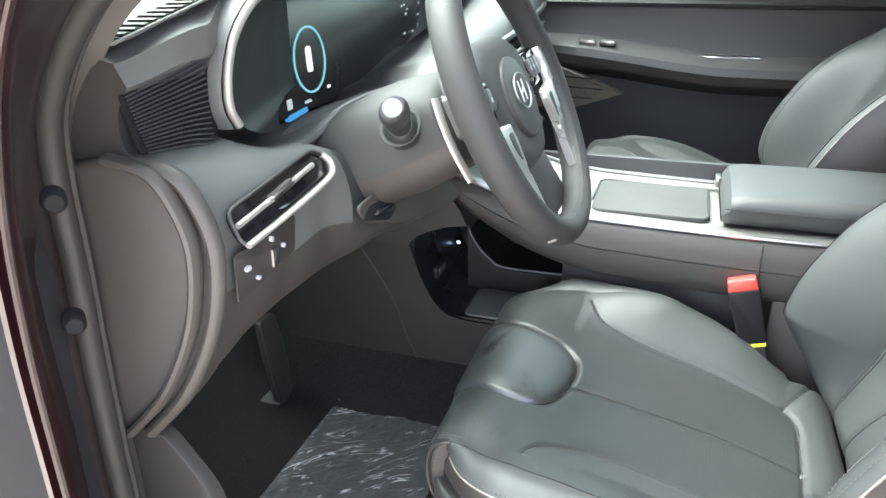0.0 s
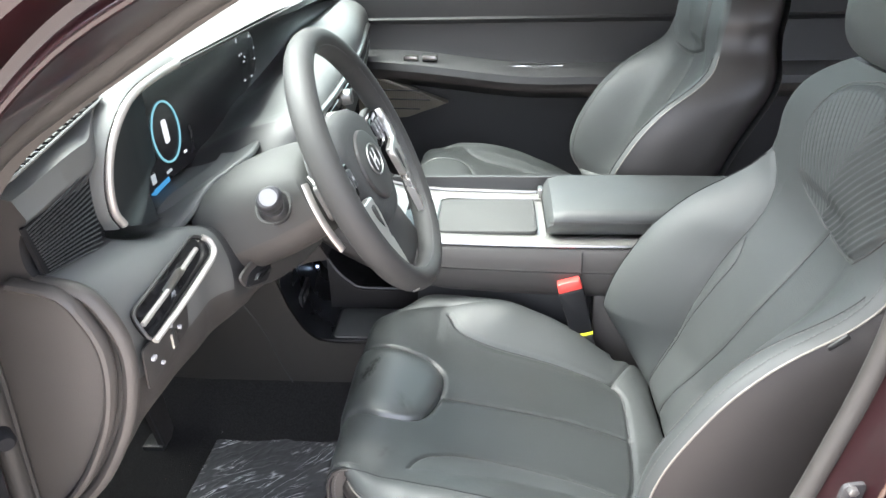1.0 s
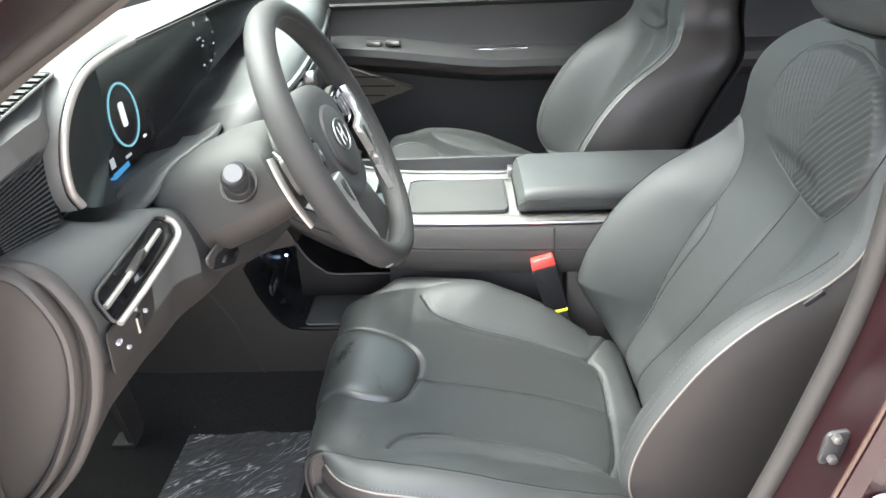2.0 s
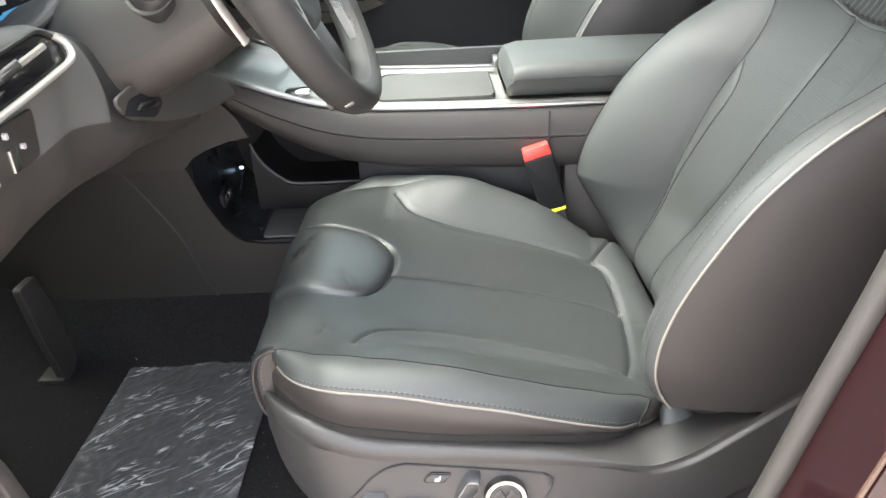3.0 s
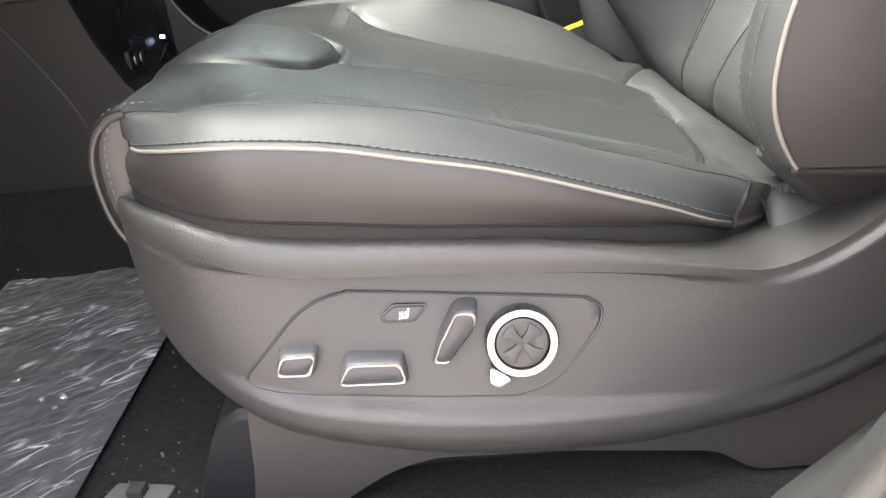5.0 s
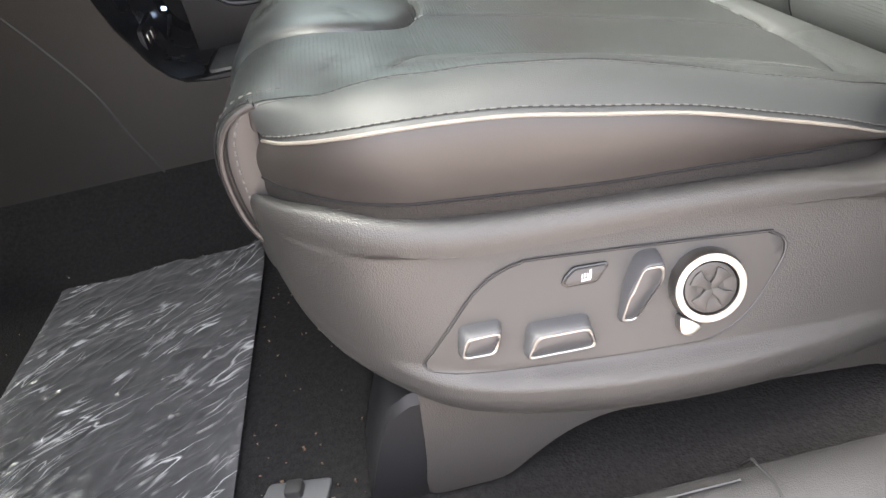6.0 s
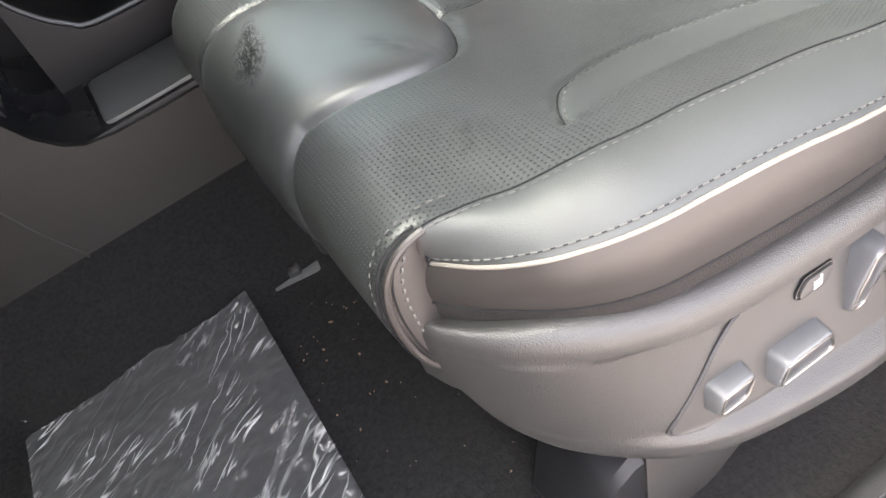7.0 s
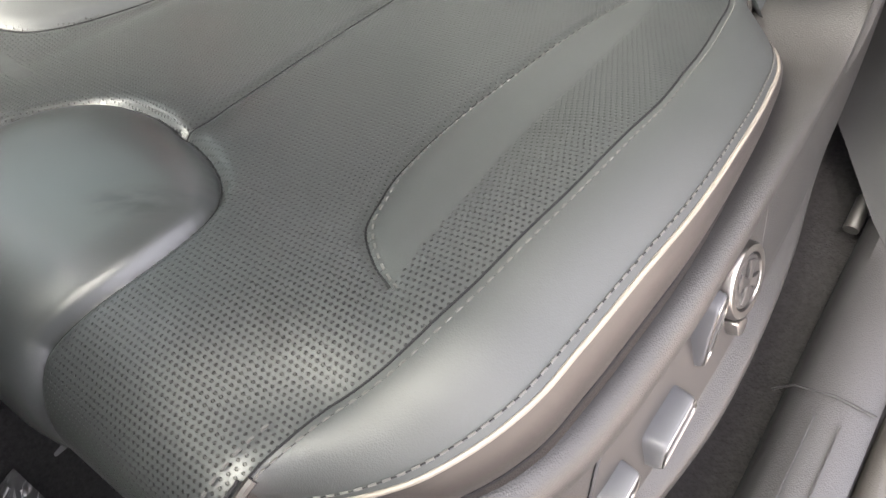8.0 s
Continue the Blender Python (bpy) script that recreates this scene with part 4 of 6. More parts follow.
# carpeted cabin floor: toe board rising to the front, tunnel flank rising to the console
ACROSS = [(0.585, 0.001), (0.61, 0.0), (0.66, 0.0), (0.80, 0.0), (0.95, 0.0), (1.05, 0.0), (1.10, 0.004), (1.14, 0.030), (1.175, 0.085), (1.20, 0.110), (1.33, 0.115), (1.46, 0.110), (1.50, 0.08), (1.56, 0.004), (1.8, 0.0), (2.17, 0.0)]
rows = []
for xx, zz in ((-1.15, 0.90), (-1.05, 0.80), (-0.95, 0.66), (-0.87, 0.55), (-0.80, 0.485), (-0.72, 0.456), (-0.62, 0.450), (-0.45, 0.449), (-0.2, 0.448), (0.0, 0.447), (0.5, 0.447), (1.2, 0.447), (2.2, 0.447)):
    rows.append([(xx, yy, zz + dz + 0.0015 * noise.noise((xx * 9, yy * 9, 0))) for yy, dz in ACROSS])
setting("floor", grid(rows), CARPET, "worn black carpet with crumbs on the cabin floor", "floor")

# crumbs
bm = bmesh.new()
rnd = random.Random(4)
for k in range(130):
    cx_, cy_ = (rnd.uniform(-0.30, -0.16), rnd.uniform(0.66, 1.05)) if k < 80 else (rnd.uniform(-0.72, -0.30), rnd.uniform(0.85, 1.3))
    if cy_ > 1.12:
        continue
    r_ = rnd.choice((0.0005, 0.0006, 0.0008, 0.0012))
    m_ = Matrix.Translation((cx_, cy_, 0.4505 + r_)) @ pose(0, 0, 0, rnd.uniform(0, 90), rnd.uniform(0, 90), rnd.uniform(0, 180)) @ Matrix.Diagonal((r_ * rnd.uniform(1, 3.0), r_, r_ * 0.8, 1))
    bmesh.ops.create_cube(bm, size=1.4, matrix=m_)
CRUMB = mat("crumbs", (0.20, 0.13, 0.085), 0.9, mottle=0.6, mottle_scale=300)
tagged(link_mesh("crumbs", bm, CRUMB, False), "tan crumbs and dust lying on black carpet", "dirt", kind="stuff")

# crinkled protective film on the carpet
FILM = mat("clear_film", (0.046, 0.047, 0.049), 0.20, mottle=0.3, mottle_scale=20, rough_var=0.08, spec=1.0)
FILM.node_tree.nodes["Principled BSDF"].inputs["Sheen Weight"].default_value = 0.32  # sheen brightens the film at a low angle
fn, fl = FILM.node_tree.nodes, FILM.node_tree.links
fp = fn["Principled BSDF"]
tc_ = fn.new("ShaderNodeTexCoord")
height = None
for turn, sx_, sy_, cut_ in ((37, 4, 24, 0.013), (27, 6, 38, 0.014), (48, 9, 46, 0.013)):
    mp = fn.new("ShaderNodeMapping")
    mp.inputs["Rotation"].default_value = (0, 0, radians(-turn))
    mp2 = fn.new("ShaderNodeVectorMath")
    mp2.operation = "MULTIPLY"
    mp2.inputs[1].default_value = (sx_, sy_, 1)
    nz = fn.new("ShaderNodeTexNoise")
    nz.inputs["Scale"].default_value, nz.inputs["Detail"].default_value = 1.0, 3
    ab = fn.new("ShaderNodeMath")
    ab.operation = "SUBTRACT"
    ab.inputs[1].default_value = 0.5
    ab2 = fn.new("ShaderNodeMath")
    ab2.operation = "ABSOLUTE"
    rg = fn.new("ShaderNodeMapRange")  # crease lines
    rg.inputs["From Min"].default_value, rg.inputs["From Max"].default_value = cut_, 0.0
    gate = fn.new("ShaderNodeTexNoise")  # breaks them up
    gate.inputs["Scale"].default_value = 15
    gr_ = fn.new("ShaderNodeMapRange")
    gr_.inputs["From Min"].default_value, gr_.inputs["From Max"].default_value = 0.53, 0.66
    mu_ = fn.new("ShaderNodeMath")
    mu_.operation = "MULTIPLY"
    fl.new(tc_.outputs["Object"], mp.inputs["Vector"])
    fl.new(mp.outputs[0], mp2.inputs[0])
    fl.new(mp2.outputs[0], nz.inputs["Vector"])
    fl.new(nz.outputs["Fac"], ab.inputs[0])
    fl.new(ab.outputs[0], ab2.inputs[0])
    fl.new(ab2.outputs[0], rg.inputs["Value"])
    fl.new(mp.outputs[0], gate.inputs["Vector"])
    fl.new(gate.outputs["Fac"], gr_.inputs["Value"])
    fl.new(rg.outputs[0], mu_.inputs[0])
    fl.new(gr_.outputs[0], mu_.inputs[1])
    if height is None:
        height = mu_.outputs[0]
    else:
        mx = fn.new("ShaderNodeMath")
        mx.operation = "MAXIMUM"
        fl.new(height, mx.inputs[0])
        fl.new(mu_.outputs[0], mx.inputs[1])
        height = mx.outputs[0]
white = fn.new("ShaderNodeMix")  # white lines painted along the creases stand in for their sky glints
white.data_type = "RGBA"
fl.new(height, white.inputs[0])
fl.new(fp.inputs["Base Color"].links[0].from_socket, white.inputs[6])
white.inputs[7].default_value = (0.60, 0.605, 0.61, 1)
fl.new(white.outputs[2], fp.inputs["Base Color"])
fb = fn.new("ShaderNodeBump")
fb.inputs["Strength"].default_value, fb.inputs["Distance"].default_value = 0.8, 0.0015
fl.new(height, fb.inputs["Height"])
# crumpled facets between the creases, longer along the folds
fold = fn.new("ShaderNodeMapping")
fold.inputs["Rotation"].default_value, fold.inputs["Scale"].default_value = (0, 0, radians(-37)), (20, 34, 1)
crumple = fn.new("ShaderNodeTexVoronoi")
crumple.feature = "SMOOTH_F1"
crumple.inputs["Scale"].default_value, crumple.inputs["Smoothness"].default_value, crumple.inputs["Randomness"].default_value = 1.0, 0.25, 1.0
warp = fn.new("ShaderNodeTexNoise")
warp.inputs["Scale"].default_value, warp.inputs["Detail"].default_value = 1.2, 3
wadd = fn.new("ShaderNodeVectorMath")
fl.new(tc_.outputs["Object"], fold.inputs["Vector"])
fl.new(fold.outputs[0], warp.inputs["Vector"])
fl.new(fold.outputs[0], wadd.inputs[0])
fl.new(warp.outputs["Color"], wadd.inputs[1])
fl.new(wadd.outputs[0], crumple.inputs["Vector"])
fb2 = fn.new("ShaderNodeBump")
fb2.inputs["Strength"].default_value, fb2.inputs["Distance"].default_value = 0.6, 0.004
fl.new(crumple.outputs["Distance"], fb2.inputs["Height"])
fl.new(fb.outputs[0], fb2.inputs["Normal"])
fl.new(fb2.outputs[0], fp.inputs["Normal"])
nx_, ny_ = 210, 400
rows = []
for i in range(nx_):
    row = []
    for j in range(ny_):
        u, v = i / (nx_ - 1), j / (ny_ - 1)
        xx = -0.566 + 0.257 * u + 0.010 * (1 - u) * (v - 1)
        yy = 0.62 + 0.517 * v - 0.028 * u * v
        p, q = xx * 0.80 + yy * 0.60, -xx * 0.60 + yy * 0.80
        h = 0.0
        for f, amp, cut in ((1.0, 0.0022, 0.15), (1.9, 0.0016, 0.14), (3.7, 0.0006, 0.2)):
            n_ = abs(noise.noise((p * 9 * f, q * 30 * f, 3.1 * f)))
            gate = max(0.0, noise.noise((p * 14 * f, q * 22 * f, 11.0 + f)) + 0.15)
            h += amp * min(1.0, gate * 2.2) * (1 - n_ / cut) ** 1.3 if n_ < cut else 0
        h += 0.003 * noise.noise((xx * 11, yy * 11, 7.0)) + 0.0012 * noise.noise((xx * 70, yy * 70, 2.0))
        curl = 0.007 * math.exp(-((1 - u) ** 2 + (1 - v) ** 2) / 0.006) + 0.005 * math.exp(-(u ** 2 + (1 - v) ** 2) / 0.004)
        rim_ = min(1.0, 0.12 + min(u * 0.254, (1 - u) * 0.254, v * 0.497, (1 - v) * 0.497) / 0.010)
        row.append((xx, yy, 0.4555 + max(0.0, h + 0.002) * rim_ + curl))
    rows.append(row)
film = link_mesh("floor_film", grid(rows), FILM)
for cx_, cy_, sx_, sy_ in ((-0.568, 1.130, 1, -1), (-0.311, 1.106, -1, -1)):
    curl = []
    for i in range(10):
        w = i / 9 * 2.6
        curl.append([(cx_ + sx_ * (0.020 * math.sin(w) * 0.5 + 0.004 * j), cy_ + sy_ * (0.012 * math.sin(w) + 0.001 * j), 0.4585 + 0.006 * (1 - math.cos(w)) * (1 - j / 7)) for j in range(7)])
    part("curled_corner", grid(curl), FILM, film, "corner of the film curled up")
tagged(film, "crinkled clear plastic protective film lying on the carpet", "plastic film")

# seat rail end brackets on the floor
for k, (bx, by, ang) in enumerate(((-0.262, 0.698, -8), (-0.256, 1.100, -8))):
    br = thing("rail_bracket", "small grey metal bracket fixed to the carpet", "bracket", (bx, by, 0.452), group="rail brackets")
    m_ = Matrix.Translation((bx, by, 0.4490)) @ pose(0, 0, 0, 0, 0, ang)
    part("plate", slab(rounded([(-0.027, -0.012), (0.027, -0.014), (0.029, 0.012), (-0.022, 0.013)], 0.004), 0.003, m_, 0.001), BRACKET, br)
    part("hook", slab(rounded([(-0.006, -0.005), (0.008, -0.005), (0.008, 0.009), (-0.006, 0.009)], 0.003), 0.010, m_, 0.002), PLASTIC, br, "black hook")

# ---- lower trim beside the footwell ----
TRIM = [(-0.86, 0.80), (-0.534, 0.786), (-0.427, 0.786), (-0.409, 0.728), (-0.385, 0.680), (-0.368, 0.660), (-0.352, 0.650), (-0.32, 0.645), (-0.281, 0.644), (0.40, 0.642), (0.40, 0.545), (-0.42, 0.545), (-0.86, 0.50)]
my = axes((0, 1.190, 0), (1, 0, 0), (0, 0, 1))
console = thing("center_console", "dark grey leather centre console with padded armrest", "centre console", (0.0, 1.33, 0.56))
part("lower_trim", slab(TRIM, -0.012, my, 0.003), LOWER_TRIM, console, "taupe plastic lower trim")
part("trim_seam", tube([(x_, 1.1895, z_) for x_, z_ in spline([(-0.534, 0.785), (-0.495, 0.725), (-0.46, 0.662), (-0.44, 0.60), (-0.418, 0.546)], 30)], 0.0016, 6), PLASTIC, console)
UPPER = [(-0.86, 0.80), (-0.534, 0.788), (-0.428, 0.788), (-0.412, 0.806), (-0.385, 0.820), (-0.350, 0.832), (-0.315, 0.838), (-0.33, 0.87), (-0.36, 0.905), (-0.42, 0.935), (-0.52, 0.96), (-0.86, 0.96)]
mu = axes((0, 1.184, 0), (1, 0, 0), (0, 0, 1))
part("upper_trim", slab(UPPER, -0.012, mu, 0.003), TAUPE, console, "taupe plastic upper trim")
# cubby inside
rows = []
for yy in np.linspace(1.195, 1.47, 12):
    rows.append([(x_, yy, z_) for x_, z_ in spline([(-0.40, 0.86), (-0.418, 0.79), (-0.416, 0.72), (-0.400, 0.675), (-0.37, 0.657), (-0.33, 0.654)], 26)])
part("cubby_front", grid(rows), CUBBY, console, "gloss black cubby wall with sockets")
part("cubby_floor", slab(rounded([(-0.325, 1.200), (0.10, 1.200), (0.10, 1.308), (-0.325, 1.314)], 0.012), 0.004, Matrix.Translation((0, 0, 0.651)), 0.001), MAT_RUBBER, console, "grey rubber cubby mat")
part("cubby_base", rbox((-0.36, 1.196, 0.640), (0.40, 1.47, 0.6495), 0.002), PLASTIC, console)
rows = []
for x_, z_ in spline([(-0.352, 0.780), (-0.346, 0.760), (-0.328, 0.733), (-0.303, 0.711), (-0.27, 0.700), (-0.10, 0.700), (0.2, 0.700)], 44):
    rows.append([(x_, 1.318, 0.65), (x_, 1.316, z_ - 0.008), (x_, 1.317, z_ - 0.002), (x_, 1.322, z_), (x_, 1.330, z_ - 0.001), (x_, 1.335, z_ - 0.006), (x_, 1.40, z_ - 0.012), (x_, 1.47, z_ - 0.012)])
part("inner_tray", grid(rows), LINER, console, "raised inner tray")
part("tray_rim", tube([(r[3][0], r[3][1], r[3][2] + 0.001) for r in rows], 0.0032, 8), SWITCH, console, "satin grey rim")
part("cubby_back", rbox((-0.42, 1.47, 0.64), (0.40, 1.485, 0.90), 0.002), PLASTIC, console)
sock = part("socket_plate", slab(rounded([(1.27, 0.672), (1.345, 0.690), (1.345, 0.715), (1.27, 0.705)], 0.006), 0.006, axes((-0.4085, 0, 0), (0, 1, 0), (0, 0, 1)), 0.001), PLASTIC, console)
for q in (1.292, 1.315):
    part("socket", slab(rounded([(q - 0.007, 0.684), (q + 0.007, 0.686), (q + 0.007, 0.699), (q - 0.007, 0.697)], 0.003), 0.008, axes((-0.4085, 0, 0), (0, 1, 0), (0, 0, 1)), 0.001), CHROME, sock)
part("socket_light", slab(ellipse(1.416, 0.702, 0.003, 0.003, 12), 0.006, axes((-0.405, 0, 0), (0, 1, 0), (0, 0, 1)), 0), glow("socket_led", (0.5, 0.7, 1.0), 0.3), console)
part("wire_clip", tube([(-0.40, 1.35, 0.665), (-0.398, 1.38, 0.675), (-0.399, 1.42, 0.69)], 0.003, 8), PLASTIC, console)

# bridge: leather side, chrome edge
EDGE = [(-0.56, 0.985), (-0.45, 0.962), (-0.35, 0.932), (-0.26, 0.899), (-0.197, 0.881), (-0.121, 0.871), (-0.04, 0.868), (0.70, 0.868)]
UNDER = [(-0.56, 0.95), (-0.45, 0.930), (-0.356, 0.896), (-0.296, 0.853), (-0.24, 0.820), (-0.17, 0.791), (-0.10, 0.776), (0.0, 0.768), (0.70, 0.766)]
for sd in (-1, 1):
    rows, rim, seam = [], [], []
    for xx in np.linspace(-0.50, 0.70, 90):
        ze, zu = curve1(EDGE, xx), curve1(UNDER, xx)
        y0 = 1.190 if sd < 0 else 1.470
        k = ze - zu
        prof = [(0.010, ze), (0.002, ze - 0.003), (-0.003, ze - 0.010), (-0.008, ze - 0.30 * k), (-0.010, ze - 0.455 * k), (-0.0075, ze - 0.47 * k), (-0.010, ze - 0.49 * k), (-0.011, ze - 0.70 * k), (-0.008, ze - 0.88 * k),
                (-0.003, ze - 0.97 * k), (0.004, zu), (0.03, zu + 0.002)]
        rows.append([(xx, y0 + (dy if sd < 0 else -dy), zz) for dy, zz in prof])
        rim.append((xx, y0 + (0.004 if sd < 0 else -0.004), ze + 0.001))
        seam.append((xx, y0 + (-0.0105 if sd < 0 else 0.0105), ze - 0.425 * k))
    part("console_side", grid(rows), TAUPE, console, "dark leather-wrapped console side")
    part("console_trim", tube(rim, 0.0042, 8), CHROME, console, "satin chrome trim line")
    if sd < 0:
        part("stitching", stitches(seam, 0.005, 0.0025, 0.0005, normal=(0, -1, 0)), THREAD, console)
        part("panel_gap", tube([(0.163, 1.1805, 0.86), (0.163, 1.1785, 0.82), (0.163, 1.180, 0.775)], 0.0014, 6), PLASTIC, console)
part("console_flank", rbox((-0.15, 1.222, 0.64), (0.70, 1.235, 0.80), 0.002), PLASTIC, console)
part("rear_flank", rbox((0.19, 1.186, 0.56), (0.70, 1.222, 0.772), 0.006), TAUPE, console)
rows = []
for xx in np.linspace(-0.42, 0.70, 60):
    ze = curve1(EDGE, xx)
    rows.append([(xx, yy, ze + dz) for yy, dz in ((1.198, -0.001), (1.208, 0.001), (1.236, 0.0), (1.242, -0.005), (1.42, -0.005), (1.426, 0.0), (1.45, 0.001), (1.462, -0.001))])
part("console_top", grid(rows), SILVER, console, "satin silver console top")
part("tray_lid", slab(rounded([(-0.112, 1.250), (0.085, 1.250), (0.085, 1.416), (-0.112, 1.416)], 0.02), 0.007, Matrix.Translation((0, 0, 0.8625)), 0.002), SHROUD, console, "grey sliding tray lid")
part("lid_groove", tube([(0.081, 1.256, 0.870), (0.081, 1.41, 0.870)], 0.0012, 6), PLASTIC, console)
part("lid_trim", tube([(-0.116, 1.30, 0.868), (-0.115, 1.41, 0.868), (-0.10, 1.4225, 0.868), (0.0, 1.4235, 0.868), (0.095, 1.4235, 0.868)], 0.003, 8), CHROME, console)
# shifter buttons and cup area ahead of the lid
part("control_plate", slab(rounded([(-0.36, 1.25), (-0.15, 1.25), (-0.15, 1.41), (-0.36, 1.41)], 0.02), 0.006, axes((0, 0, 0.867), (1, 0, 0), (0, 1, 0)), 0.002), BLACKGLOSS, console)
bm = rbox((-0.255, 1.215, 0.890), (-0.215, 1.245, 0.900), 0.003)
part("shift_button", bm, BRIGHT, console)
# padded armrest
rows = []
for xx, ins, zt in ((0.100, 0.012, 0.884), (0.104, 0.004, 0.902), (0.112, 0.0, 0.914), (0.135, 0.0, 0.920), (0.30, 0.0, 0.922), (0.50, 0.0, 0.920), (0.62, 0.0, 0.912), (0.63, 0.01, 0.89)):
    zb = 0.870
    y0, y1 = 1.222 + ins, 1.440 - ins
    rows.append([(xx, y0 + 0.014, zb), (xx, y0 + 0.003, zb + 0.012), (xx, y0, (zb + zt) / 2 + 0.004), (xx, y0 + 0.002, zt - 0.012), (xx, y0 + 0.008, zt - 0.004), (xx, y0 + 0.022, zt), (xx, 1.33, zt + 0.004),
                 (xx, y1 - 0.022, zt), (xx, y1 - 0.008, zt - 0.004), (xx, y1 - 0.002, zt - 0.012), (xx, y1, (zb + zt) / 2), (xx, y1 - 0.003, zb + 0.012), (xx, y1 - 0.014, zb)])
bm = grid(rows)
cap(bm, rows[0])
cap(bm, rows[-1])
bmesh.ops.remove_doubles(bm, verts=bm.verts[:], dist=1e-6)
arm = part("armrest", bm, LEATHER, console, "padded black leather armrest")
part("seam", tube([(xx, 1.2215, 0.900) for xx in np.linspace(0.105, 0.62, 30)], 0.001, 5), LEATHER_SIDE, arm)
part("latch", rbox((0.092, 1.40, 0.876), (0.102, 1.43, 0.896), 0.002), CHROME, console)

# seat belt buckle beside the driver's seat
buckle = thing("belt_buckle", "black seat belt buckle with a red button and yellow tag", "belt buckle", (0.155, 1.165, 0.66))
mb = axes((0.160, 1.160, 0.735), (1, 0, 0.30), (-0.18, 0.10, 1))
zb_ = -0.016
part("body", slab(rounded([(-0.021, -0.030), (0.020, -0.034), (0.024, 0.058), (-0.024, 0.058)], 0.006), 0.026, mb @ Matrix.Translation((0, 0, -0.013)), 0.004), PLUG, buckle)
part("button", slab(rounded([(-0.023, 0.056), (0.023, 0.056), (0.021, 0.076), (-0.021, 0.076)], 0.004), 0.022, mb @ Matrix.Translation((0, 0, -0.011)), 0.003), RED, buckle, "red release button")
part("tag", slab([(-0.019, -0.037), (0.019, -0.037), (0.019, -0.032), (-0.019, -0.032)], 0.028, mb @ Matrix.Translation((0, 0, -0.014)), 0.001), YELLOW, buckle, "yellow tag")
part("stalk", slab([(-0.017, -0.17), (0.017, -0.17), (0.016, -0.030), (-0.016, -0.030)], 0.014, mb @ Matrix.Translation((0, 0, -0.007)), 0.002), PLASTIC, buckle)

